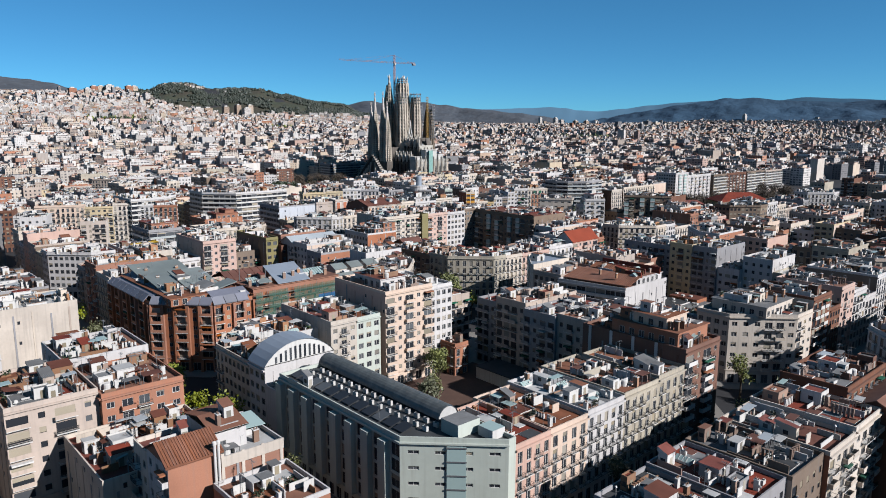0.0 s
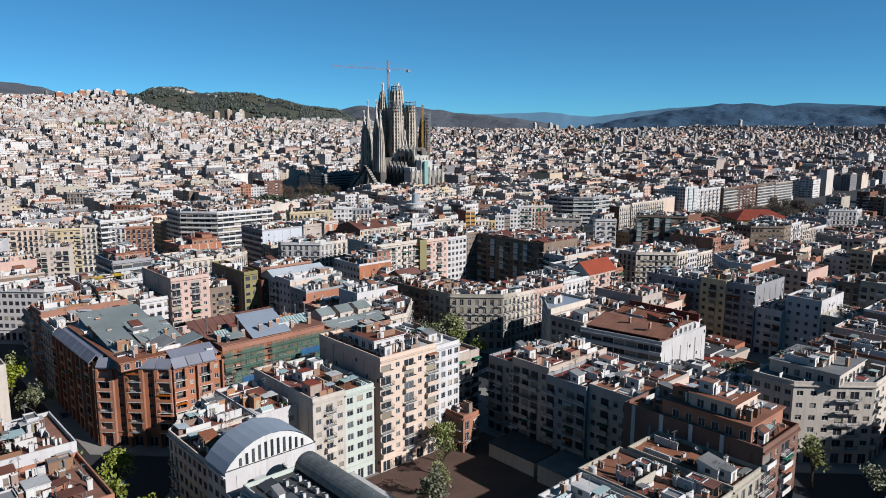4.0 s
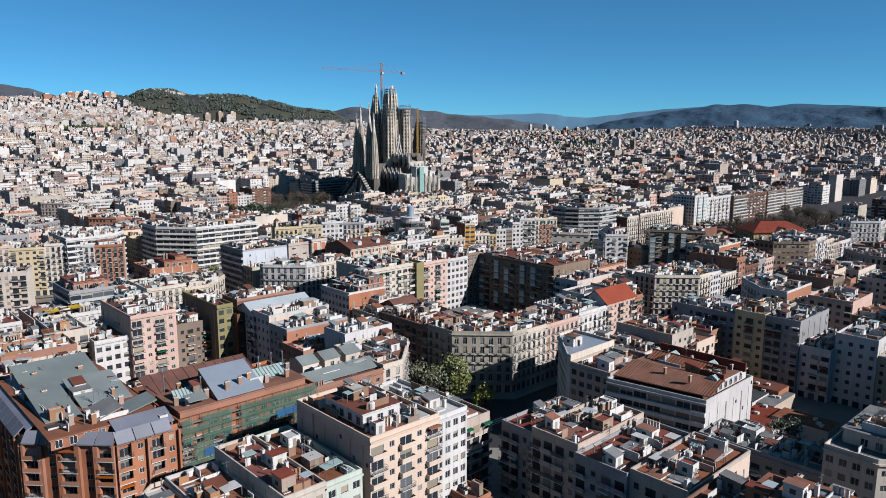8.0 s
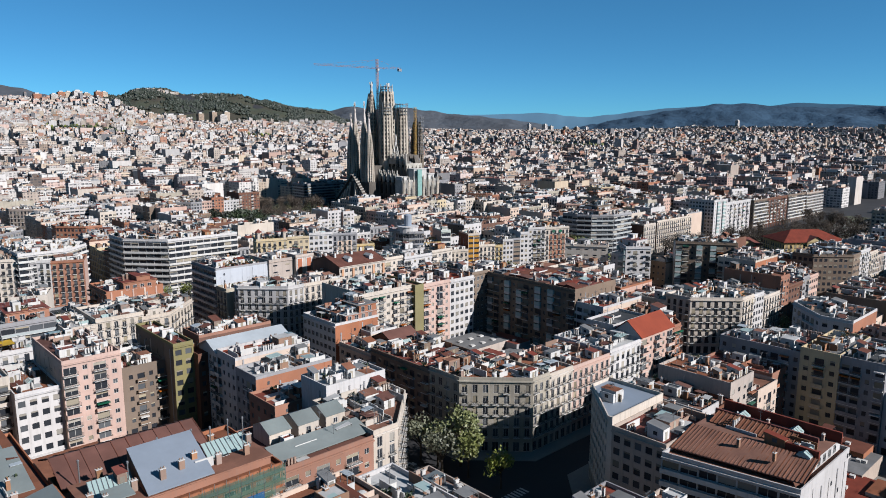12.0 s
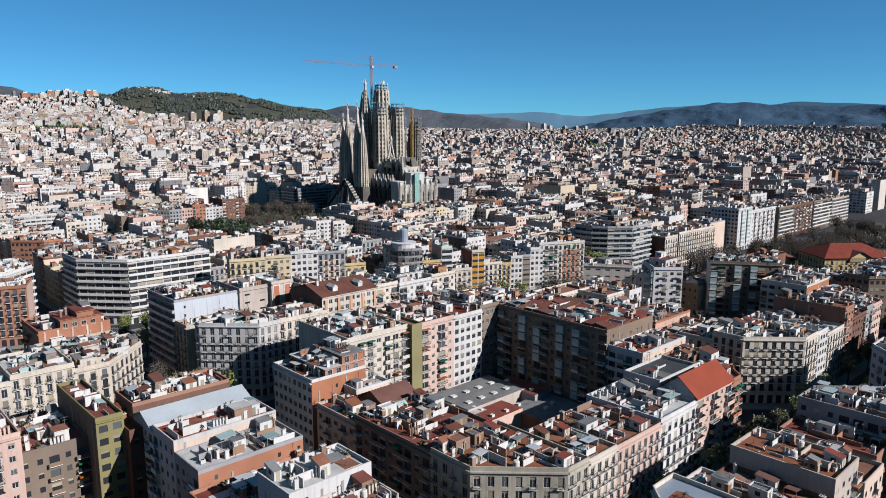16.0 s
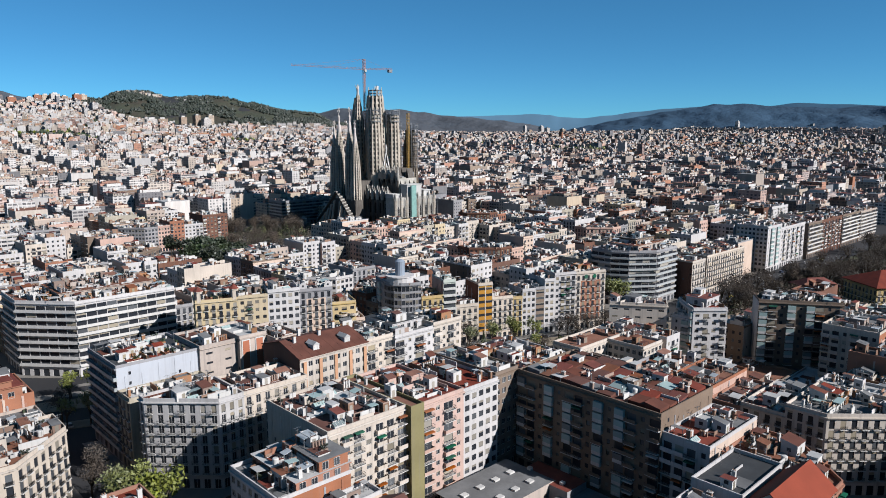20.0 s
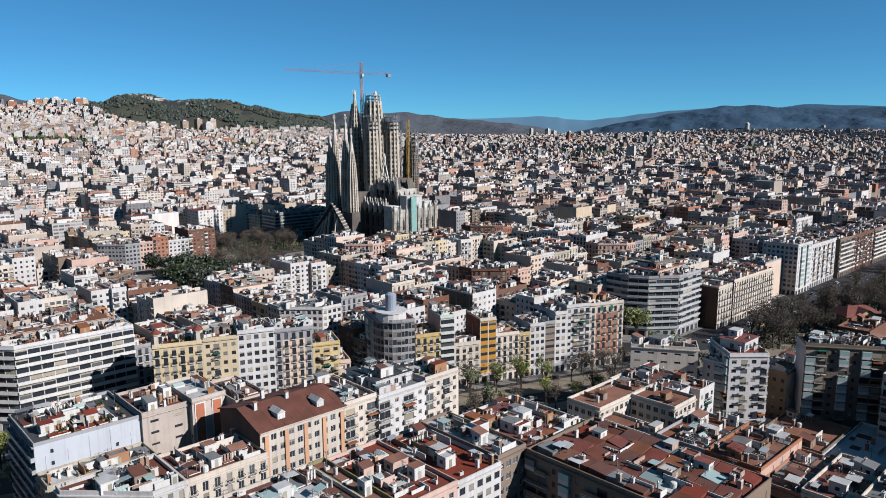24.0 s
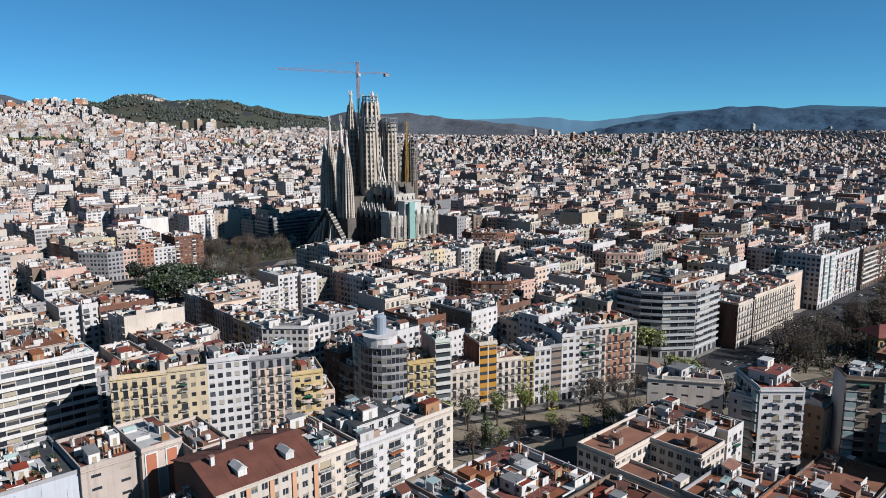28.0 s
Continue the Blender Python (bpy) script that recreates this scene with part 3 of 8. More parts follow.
def house(poly, h, wall, roof, styles, near=1, seed=0, z0=0.0, clutter=1.0, group="", trim=True, label="", sink=None, pitch=None, side=None):
    """An apartment house on a footprint (counter-clockwise). styles: one word for each side. near 2: each window is a part; 1: joined.
    sink: a Shape that takes it up instead. pitch: (rise, axis, roof) for a gabled roof. side: another wall material for blind walls."""
    rng = random.Random(seed)
    ax, ay = shift(poly)
    poly = [(p[0] - ax, p[1] - ay) for p in poly]
    wm, rm = WALLS[wall], ROOFS[roof]
    if not side and near == 1 and rng.random() < 0.5:
        side = rng.choice(("brick", "peach", "peach", "cream", "beige", "brown", "pink"))
    sm = WALLS[side] if side else wm
    top = None if sink else thing("apartment_house", (ax, ay, z0), label or f"{WORDS[wall]} apartment house with a {ROOF_WORDS[roof]}", "building", group)
    s, gl, pieces = Shape(), Shape(), []
    n = len(poly)
    for i in range(n):
        a, b = Vector(poly[i]), Vector(poly[(i + 1) % n])
        length = (b - a).length
        u = tuple((b - a) / length)
        nn = (u[1], -u[0])
        st = styles[i] if visible(u) else "blind"

        def glass(x, z, w, hh, shut, a=a, u=u, nn=nn):
            if near == 2:
                pieces.append(("window", window_data(w, hh, shut), a.x + u[0] * x, a.y + u[1] * x, z, u))
            else:
                o = (a.x - nn[0] * (0.02 if sink else 0.16), a.y - nn[1] * (0.02 if sink else 0.16))
                gl.face([(o[0] + u[0] * t, o[1] + u[1] * t, zz) for t, zz in ((x - w / 2, z), (x + w / 2, z), (x + w / 2, z + hh), (x - w / 2, z + hh))], GLASS)
                if shut and sink:
                    gl.face([(a.x + nn[0] * 0.03 + u[0] * t, a.y + nn[1] * 0.03 + u[1] * t, zz) for t, zz in ((x - w / 2, z + hh * (1 - shut)), (x + w / 2, z + hh * (1 - shut)), (x + w / 2, z + hh), (x - w / 2, z + hh))], SHUTTER)
                elif shut:
                    gl.obox((a.x, a.y), u, x - w / 2, x + w / 2, -0.12, -0.05, z + hh * (1 - shut), z + hh, SHUTTER, False)

        def fittings(kind, x, z, w, d, a=a, u=u):
            if kind == "glazing" and near == 2:
                g = Shape()
                g.obox((a.x, a.y), u, x - w / 2, x + w / 2, 0.0, d, z - 0.1, z + 0.9, WHITE)
                g.obox((a.x, a.y), u, x - w / 2, x + w / 2, 0.0, d, z + 0.9, z + 2.5, SKYLIGHT)
                for t in range(4):
                    e = x - w / 2 + w * t / 3
                    g.obox((a.x, a.y), u, e - 0.06, e + 0.06, d, d + 0.05, z + 0.9, z + 2.5, FRAME, False)
                part("glazed_balcony", g, top)
                return
            if kind == "glazing":
                gl.obox((a.x, a.y), u, x - w / 2, x + w / 2, 0.0, d, z - 0.1, z + 0.9, WHITE)
                gl.obox((a.x, a.y), u, x - w / 2, x + w / 2, 0.0, d, z + 0.9, z + 2.5, SKYLIGHT)
                return
            solid = {"slab": wm if wall not in ("stone", "brownbrick") else WHITE, "band": BALUSTRADE if wall == "grey" else WHITE, "rail": None}[kind]
            if kind == "slab" and rng.random() < 0.45:
                solid = None
            if near == 2:
                pieces.append(("balcony", balcony_data(w, d, solid), a.x + u[0] * x, a.y + u[1] * x, z, u))
                if kind == "slab" and rng.random() < 0.13:
                    aw = Shape()
                    aw.obox((a.x, a.y), u, x - w / 2 + 0.2, x + w / 2 - 0.2, 0.3, d + 0.25, z + 2.0, z + 2.3, rng.choice((AWNING_G, AWNING_O, AWNING_O)))
                    part("awning", aw, top)
            else:
                if kind == "slab" and not sink and rng.random() < 0.15:
                    gl.obox((a.x, a.y), u, x - w / 2 + 0.2, x + w / 2 - 0.2, 0.2, d + 0.25, z + 2.0, z + 2.35, rng.choice((AWNING_G, AWNING_O, WHITE)), False)
                gl.obox((a.x, a.y), u, x - w / 2, x + w / 2, 0.0, d, z - 0.16, z, WHITE, not sink)
                gl.obox((a.x, a.y), u, x - w / 2, x + w / 2, d - 0.06, d, z, z + 0.95, solid, False) if solid else [
                    gl.obox((a.x, a.y), u, x - w / 2, x + w / 2, d - 0.05, d, z + q, z + q + 0.12, RAIL, False) for q in ((0.75,) if sink else (0.2, 0.45, 0.7, 0.93))]
        if st == "blind" and not sink and length > 8 and visible(u) and not pitch:      # strips and small lights on party walls
            wr = random.Random(seed * 3 + i)
            for x in [length * (q + 0.5) / int(length / 4.5) for q in range(int(length / 4.5))]:
                gl.obox((a.x, a.y), u, x - 0.25, x + 0.25, 0.0, 0.1, 0.0, h - wr.uniform(0, 3), wr.choice((sm, sm, WALLS["beige"], WALLS["grey"])), False)
                for q in range(int(h / 3.2)):
                    if wr.random() < 0.3:
                        gl.obox((a.x, a.y), u, x + 1.0, x + 1.7, 0.0, 0.06, 2 + q * 3.2, 3.0 + q * 3.2, GLASS, False)
        facade(s, (a.x, a.y), u, length, 0.0, h, st, sm if st == "blind" else wm, rng, glass, fittings, (wm if trim is True else trim) if st not in ("blind", "back") else None, not sink, gl)
    pin = inset(poly, 0.3)
    r = Shape()
    if pitch:
        rise, axis, prm = pitch
        gable(s, r, poly, h, rise, axis, sm, ROOFS[prm])
    else:                       # parapet ring round a flat roof
        rim = h + 0.9
        for i in range(n):
            j = (i + 1) % n
            s.face([(*poly[i], h), (*poly[j], h), (*poly[j], rim), (*poly[i], rim)], wm)
            s.face([(*pin[j], h), (*pin[i], h), (*pin[i], rim), (*pin[j], rim)], wm)
            s.face([(*poly[i], rim), (*poly[j], rim), (*pin[j], rim), (*pin[i], rim)], wm)
        r.face([(*p, h + 0.02) for p in pin], rm)
    fx = Shape()
    if not pitch:
        roof_life(top, pin, h, wall, roof, rng, 0 if sink else near, clutter, fx)
    if sink:
        for q in (s, gl, r, fx):
            sink.join(q, ax, ay, z0)
        return None
    part("wall", s, top)
    if gl.f:
        tagged(part("glazing", gl, top), kind="stuff")
    part("roof", r, top)
    for name, me, x, y, z, u in pieces:
        ob = part(name, me, top)
        ob.matrix_basis = Matrix(((u[0], -u[1], 0, x), (u[1], u[0], 0, y), (0, 0, 1, z), (0, 0, 0, 1)))
    if fx.f:
        tagged(part("roof_clutter", fx, top), kind="stuff")
    return top


def gable(s, r, poly, h, rise, axis, wm, rm):
    """A gabled roof with eaves over a rectangle; the ridge runs along the axis."""
    (x0, y0), (x1, y1) = poly[0], poly[2]
    e, t = 0.5, 0.25
    if axis == "y":
        m = (x0 + x1) / 2
        for y, turn in ((y0, 1), (y1, -1)):
            s.face([(x0, y, h), (x1, y, h), (m, y, h + rise)][::turn], wm)
        k = rise / (m - x0)
        for xa, sg in ((x0 - e, 1), (x1 + e, -1)):
            q = [(xa, y0 - e, h - e * k + 0.1), (xa, y1 + e, h - e * k + 0.1), (m, y1 + e, h + rise + 0.1), (m, y0 - e, h + rise + 0.1)]
            r.solid(q + [(a, b, c + t) for a, b, c in q], [(4, 5, 6, 7), (0, 3, 2, 1), (0, 1, 5, 4), (1, 2, 6, 5), (3, 0, 4, 7)], rm)
    else:
        m = (y0 + y1) / 2
        for x, turn in ((x0, -1), (x1, 1)):
            s.face([(x, y0, h), (x, y1, h), (x, m, h + rise)][::turn], wm)
        k = rise / (m - y0)
        for ya in (y0 - e, y1 + e):
            q = [(x0 - e, ya, h - e * k + 0.1), (x1 + e, ya, h - e * k + 0.1), (x1 + e, m, h + rise + 0.1), (x0 - e, m, h + rise + 0.1)]
            r.solid(q + [(a, b, c + t) for a, b, c in q], [(4, 5, 6, 7), (0, 3, 2, 1), (0, 1, 5, 4), (1, 2, 6, 5), (3, 0, 4, 7)], rm)


def inside(poly, x, y):
    for i in range(len(poly)):
        (x0, y0), (x1, y1) = poly[i], poly[(i + 1) % len(poly)]
        if (x1 - x0) * (y - y0) - (y1 - y0) * (x - x0) < 0:
            return False
    return True


def roof_life(top, poly, h, wall, roof, rng, near, clutter, s):
    """Stair heads, dividing walls, chimneys, tanks and aerials on a roof terrace."""
    core = inset(poly, 1.0)
    x0, x1 = min(p[0] for p in core), max(p[0] for p in core)
    y0, y1 = min(p[1] for p in core), max(p[1] for p in core)
    area = max(0.0, (x1 - x0) * (y1 - y0))
    if area < 12:
        return
    small = []

    def spot():
        for _ in range(12):
            x, y = rng.uniform(x0, x1), rng.uniform(y0, y1)
            if inside(core, x, y):
                return x, y
        return (x0 + x1) / 2, (y0 + y1) / 2
    wm = WALLS[wall]
    caps = [ROOFS[k] for k in ("terracotta", "whiteroof", "greyroof", "redpaint", "whiteroof", "greyroof")]
    for _ in range(max(1, int(area / 90 * clutter + 0.5))):      # stair heads and roof rooms
        x, y = spot()
        w, d, t = rng.choice((rng.uniform(1.6, 3.2), rng.uniform(2.0, 5.0))), rng.uniform(1.8, 4.4), rng.uniform(1.9, 3.0)
        cap = rng.choice(caps)
        xa, ya = max(x0, x - w / 2), max(y0, y - d / 2)
        xb, yb = min(x1, x + w / 2), min(y1, y + d / 2)
        m = rng.choice((WHITE, WHITE, WHITE, wm, CHIM))
        b = Shape() if near == 2 else s
        b.box(xa, ya, h, xb, yb, h + t, m, cap)
        kind = rng.random()
        if kind < 0.3:         # some have a tiled lean-to roof
            k = rng.uniform(0.4, 1.0)
            v = [(xa - 0.2, ya - 0.2, h + t), (xb + 0.2, ya - 0.2, h + t), (xb + 0.2, yb + 0.2, h + t + k), (xa - 0.2, yb + 0.2, h + t + k), (xb + 0.2, yb + 0.2, h + t - 0.02), (xa - 0.2, yb + 0.2, h + t - 0.02)]
            s.solid(v, [(1, 4, 2), (0, 3, 5), (2, 4, 5, 3)], m)
            s.solid(v[:4], [(0, 1, 2, 3)], rng.choice((ROOFS["terracotta"], ROOFS["redpaint"], ROOFS["brownroof"], ROOFS["greyroof"])))
        elif kind < 0.65:      # a low rim round the top
            for ra, rb, rc, rd in ((xa, ya, xb, ya + 0.15), (xa, yb - 0.15, xb, yb), (xa, ya + 0.15, xa + 0.15, yb - 0.15), (xb - 0.15, ya + 0.15, xb, yb - 0.15)):
                s.box(ra, rb, h + t, rc, rd, h + t + 0.35, m)
        else:
            s.box(xa - 0.15, ya - 0.15, h + t, xb + 0.15, yb + 0.15, h + t + 0.18, m, cap)
        s.box((xa + xb) / 2 - 0.45, ya - 0.04, h, (xa + xb) / 2 + 0.45, ya, h + 2.0, SHUTTER)
        s.box(xa - 0.04, (ya + yb) / 2 - 0.5, h + 1.0, xa, (ya + yb) / 2 + 0.5, h + 1.9, GLASS)
        if near == 2:
            part("stair_head", b, top)
    for _ in range(int(area / 42 * clutter + 0.7)):       # patches of other tiling
        x, y = spot()
        w, d = rng.uniform(2.0, 6.0), rng.uniform(2.0, 6.0)
        xa, xb, ya, yb = max(x0, x - w / 2), min(x1, x + w / 2), max(y0, y - d / 2), min(y1, y + d / 2)
        if all(inside(core, *q) for q in ((xa, ya), (xb, ya), (xb, yb), (xa, yb))):
            z = h + rng.uniform(0.03, 0.4)
            s.box(xa, ya, h, xb, yb, z, WHITE, rng.choice(ROOF_LIST))
    for _ in range(int(area / (22 if near else 34) * clutter + 0.7)):       # dividing walls
        x, y = spot()
        w, t = rng.uniform(1.5, 7.0), rng.uniform(0.6, 2.1)
        if rng.random() < 0.5:
            s.box(max(x0, x - w / 2), y, h, min(x1, x + w / 2), y + 0.18, h + t, rng.choice((WHITE, WHITE, WHITE, wm, CHIM)))
        else:
            s.box(x, max(y0, y - w / 2), h, x + 0.18, min(y1, y + w / 2), h + t, rng.choice((WHITE, WHITE, wm, CHIM)))
    for _ in range(int(area / 110 * clutter + rng.random())):     # shed roofs and pergolas over terraces
        x, y = spot()
        w, d, t = rng.uniform(2.0, 4.5), rng.uniform(1.6, 3.5), rng.uniform(1.6, 2.5)
        c = rng.choice((ROOFS["greyroof"], ROOFS["whiteroof"], ROOFS["paleblue"], ROOFS["brownroof"], SKYLIGHT))
        xa, xb, ya, yb = max(x0, x - w / 2), min(x1, x + w / 2), max(y0, y - d / 2), min(y1, y + d / 2)
        k = rng.uniform(-0.5, 0.5)
        q = [(xa, ya, h + t), (xb, ya, h + t + k), (xb, yb, h + t + k), (xa, yb, h + t)]
        s.solid(q + [(e, f, g - 0.1) for e, f, g in q], [(0, 1, 2, 3), (7, 6, 5, 4), (0, 4, 5, 1), (1, 5, 6, 2), (2, 6, 7, 3), (3, 7, 4, 0)], c)
        for px, py, pz in ((xa, ya, 0), (xb - 0.12, ya, k), (xa, yb - 0.12, 0), (xb - 0.12, yb - 0.12, k)):
            s.box(px, py, h, px + 0.12, py + 0.12, h + t + pz - 0.08, STEEL)
    for _ in range(int(area / 130 * clutter + rng.random()) if near else 0):     # chimneys in a row on a shared base
        x, y = spot()
        k, along = rng.randint(3, 6), rng.random() < 0.5
        m, t = rng.choice((WHITE, WHITE, CHIM, wm)), rng.uniform(1.0, 2.2)
        for q in range(k):
            px, py = (x + q * 0.8, y) if along else (x, y + q * 0.8)
            if inside(core, px, py) and inside(core, px + 0.5, py + 0.5):
                s.box(px, py, h, px + 0.42, py + 0.42, h + t, m)
                s.box(px - 0.06, py - 0.06, h + t, px + 0.48, py + 0.48, h + t + 0.14, CHIM)
    kinds = (("chimney", 3), ("brick_chimney", 2), ("antenna", 3.5), ("satellite_dish", 1.5), ("air_conditioner", 3), ("water_tank", 1), ("skylight", 0.8), ("flue", 2), ("planter", 2.0))
    for _ in range(int(area / (17 if near else 27) * clutter + 1)):
        x, y = spot()
        small.append((pick(rng, kinds), x, y, rng.choice((0, 0, 90, 180, 270))))
    if near == 0:
        for kind, x, y, a in small:
            w, t = {"antenna": (0.08, 3.6), "flue": (0.25, 2.2), "satellite_dish": (0.6, 1.2), "water_tank": (1.3, 1.5), "skylight": (2.4, 0.8)}.get(kind, (0.9, 1.9 if "chimney" in kind else 0.95))
            s.box(x - w / 2, y - w / 2, h, x + w / 2, y + w / 2, h + t, {"antenna": STEEL, "flue": STEEL, "planter": LEAF_DARK, "skylight": SKYLIGHT, "brick_chimney": CHIM}.get(kind, WHITE))
        return
    if near == 2:
        for kind, x, y, a in small[:6]:
            ob = part("chimney" if "chimney" in kind else kind, FIX[kind], top)
            ob.matrix_basis = pose(x, y, h + 0.02, 0, 0, a)
    if small:
        for kind, x, y, a in small[6 if near == 2 else 0:]:
            me = FIX[kind]
            rot = Matrix.Rotation(radians(a), 3, "Z")
            vs = [tuple(rot @ v.co + Vector((x, y, h + 0.02))) for v in me.vertices]
            i0 = len(s.v)
            s.v.extend(vs)
            for p in me.polygons:
                s.f.append(tuple(i0 + q for q in p.vertices))
                s.k.append(s.slot(me.materials[p.material_index]))


# ---- the plan: blocks of 113.3 m on a grid of 133.3 m, crossed by one diagonal avenue ----
GX, GY, PITCH, SIDE, CUT = 80.0, 87.0, 133.3, 113.3, 15.0
AVE_O, AVE_D = Vector((379.0, 402.0)), Vector((0.9304, -0.3665))     # far kerb line of the avenue
AVE_N = Vector((-0.3665, -0.9304))                                   # towards its near side
AVE_W = 46.0
CHURCH = Vector((587.0, 736.0))
HUB = Vector((197.0, 220.0))


def avenue(x, y, margin=0.0):
    k = (Vector((x, y)) - AVE_O).dot(AVE_N)
    return -margin < k < AVE_W + margin


def lerp_table(rows, x):
    if x <= rows[0][0]:
        return rows[0][1]
    for (a, u), (b, v) in zip(rows, rows[1:]):
        if x <= b:
            t = (x - a) / (b - a)
            t = t * t * (3 - 2 * t)
            return u + (v - u) * t
    return rows[-1][1]


RISE = ((5, 52), (45, 56), (50, 64), (55, 90), (57, 104), (66, 110), (69, 134), (71, 144), (73, 176), (75, 192), (80, 186), (95, 170))
FOOT = ((5, 28), (18, 30), (25, 36), (31, 12), (36, 0))     # far slopes below the mountains
HILL = ((53, 0), (55, 16), (57, 44), (58.8, 52), (61.8, 82), (63.8, 106), (65.8, 104), (67.8, 84), (69.3, 96), (71, 88), (72.7, 26), (75, 4), (77, 0))


def ground_z(x, y):
    """Height of the land: level near by, rising to the hills in the north-west of the plan."""
    dx, dy = x - HUB.x, y - HUB.y
    d = math.hypot(dx, dy)
    if d < 750:
        return 0.0
    a = math.degrees(math.atan2(dy, dx))
    t = min(1.0, (d - 750) / 2350.0)
    z = lerp_table(RISE, a) * (0.35 * t + 0.65 * t * t * (3 - 2 * t))
    k = max(0.0, 1 - abs(d - 3050) / 620.0)
    z += lerp_table(FOOT, a) * max(0.0, min(1.0, (d - 3000) / 1300.0))
    return z + lerp_table(HILL, a) * k * k * (3 - 2 * k)


def wooded(x, y):
    dx, dy = x - HUB.x, y - HUB.y
    d, a = math.hypot(dx, dy), math.degrees(math.atan2(dy, dx))
    k = max(0.0, 1 - abs(d - 3050) / 620.0)
    return lerp_table(HILL, a) * k * k * (3 - 2 * k) > 11 + 9 * noise.noise((x * 0.006, y * 0.006, 0))


# ---- ground ----
def ground_sheet():
    s = Shape()
    radii = [0, 120, 300, 500, 700, 850] + [850 + 90 * i for i in range(1, 42)] + [4800]
    angles = [math.radians(a) for a in range(0, 362, 3)]
    v = [(HUB.x + r * math.cos(a), HUB.y + r * math.sin(a), ground_z(HUB.x + r * math.cos(a), HUB.y + r * math.sin(a))) for r in radii for a in angles[:-1]]
    n = len(angles) - 1
    f = [(i * n + j, (i + 1) * n + j, (i + 1) * n + (j + 1) % n, i * n + (j + 1) % n) for i in range(len(radii) - 1) for j in range(n)]
    s.solid(v, f, ASPHALT)
    tagged(new("ground", s.mesh("ground")), "dark asphalt streets and land rising to the hills", "ground", kind="structure")


ground_sheet()


def chamfered(x0, y0, x1, y1, c):
    return [(x0 + c, y0), (x1 - c, y0), (x1, y0 + c), (x1, y1 - c), (x1 - c, y1), (x0 + c, y1), (x0, y1 - c), (x0, y0 + c)]


def clip_avenue(poly, margin):
    """The pieces of a convex polygon on both sides of the avenue."""
    def half(p, lim, sign):
        out = []
        k = [sign * ((Vector(q) - AVE_O).dot(AVE_N) - lim) for q in p]
        for i in range(len(p)):
            j = (i + 1) % len(p)
            if k[i] >= 0:
                out.append(p[i])
            if k[i] * k[j] < 0:
                t = k[i] / (k[i] - k[j])
                out.append(tuple(Vector(p[i]).lerp(Vector(p[j]), t)))
        return out
    return [q for q in (half(poly, AVE_W + margin, 1), half(poly, -margin, -1)) if len(q) > 2]


# ---- houses of a block ----
DETAIL = {(0, 0), (0, 1), (1, 1), (1, 0), (1, 2), (2, 1), (2, 2), (-1, 0), (0, -1), (1, -1)}
SKIP = set()


def lot_poly(side, x0, y0, s0, s1, depth):
    x1, y1 = x0 + SIDE, y0 + SIDE
    if side == "S":
        a = (x0 + s0, y0, x0 + s1, y0 + depth)
    elif side == "N":
        a = (x0 + s0, y1 - depth, x0 + s1, y1)
    elif side == "W":
        a = (x0, y0 + s0, x0 + depth, y0 + s1)
    else:
        a = (x1 - depth, y0 + s0, x1, y0 + s1)
    return [(a[0], a[1]), (a[2], a[1]), (a[2], a[3]), (a[0], a[3])]


def corner_poly(c, x0, y0, d):
    x1, y1 = x0 + SIDE, y0 + SIDE
    return {"SW": [(x0 + CUT, y0), (x0 + d, y0), (x0 + d, y0 + d), (x0, y0 + d), (x0, y0 + CUT)],
            "SE": [(x1 - d, y0), (x1 - CUT, y0), (x1, y0 + CUT), (x1, y0 + d), (x1 - d, y0 + d)],
            "NW": [(x0, y1 - d), (x0 + d, y1 - d), (x0 + d, y1), (x0 + CUT, y1), (x0, y1 - CUT)],
            "NE": [(x1 - d, y1 - d), (x1, y1 - d), (x1, y1 - CUT), (x1 - CUT, y1), (x1 - d, y1)]}[c]


FACE = {"S": lambda st: (st, "blind", "back", "blind"), "W": lambda st: ("blind", "back", "blind", st),
        "N": lambda st: ("back", "blind", st, "blind"), "E": lambda st: ("blind", st, "blind", "back")}
CFACE = {"SW": lambda st: (st, "blind", "blind", st, st), "SE": lambda st: (st, st, st, "back", "blind"),
         "NW": lambda st: ("blind", "blind", st, st, st), "NE": lambda st: ("back", "blind", st, st, "back")}


def free(poly):
    cx, cy = sum(p[0] for p in poly) / len(poly), sum(p[1] for p in poly) / len(poly)
    return not ((cx > 490 and 318 < cy < 379) or (cx > 586 and 284 < cy < 379) or avenue(cx, cy, 13) or any(avenue(*p, 3) for p in poly) or (abs(cx - CHURCH.x) < 75 and abs(cy - CHURCH.y + 10) < 76) or (470 < cx < 548 and 690 < cy < 815))


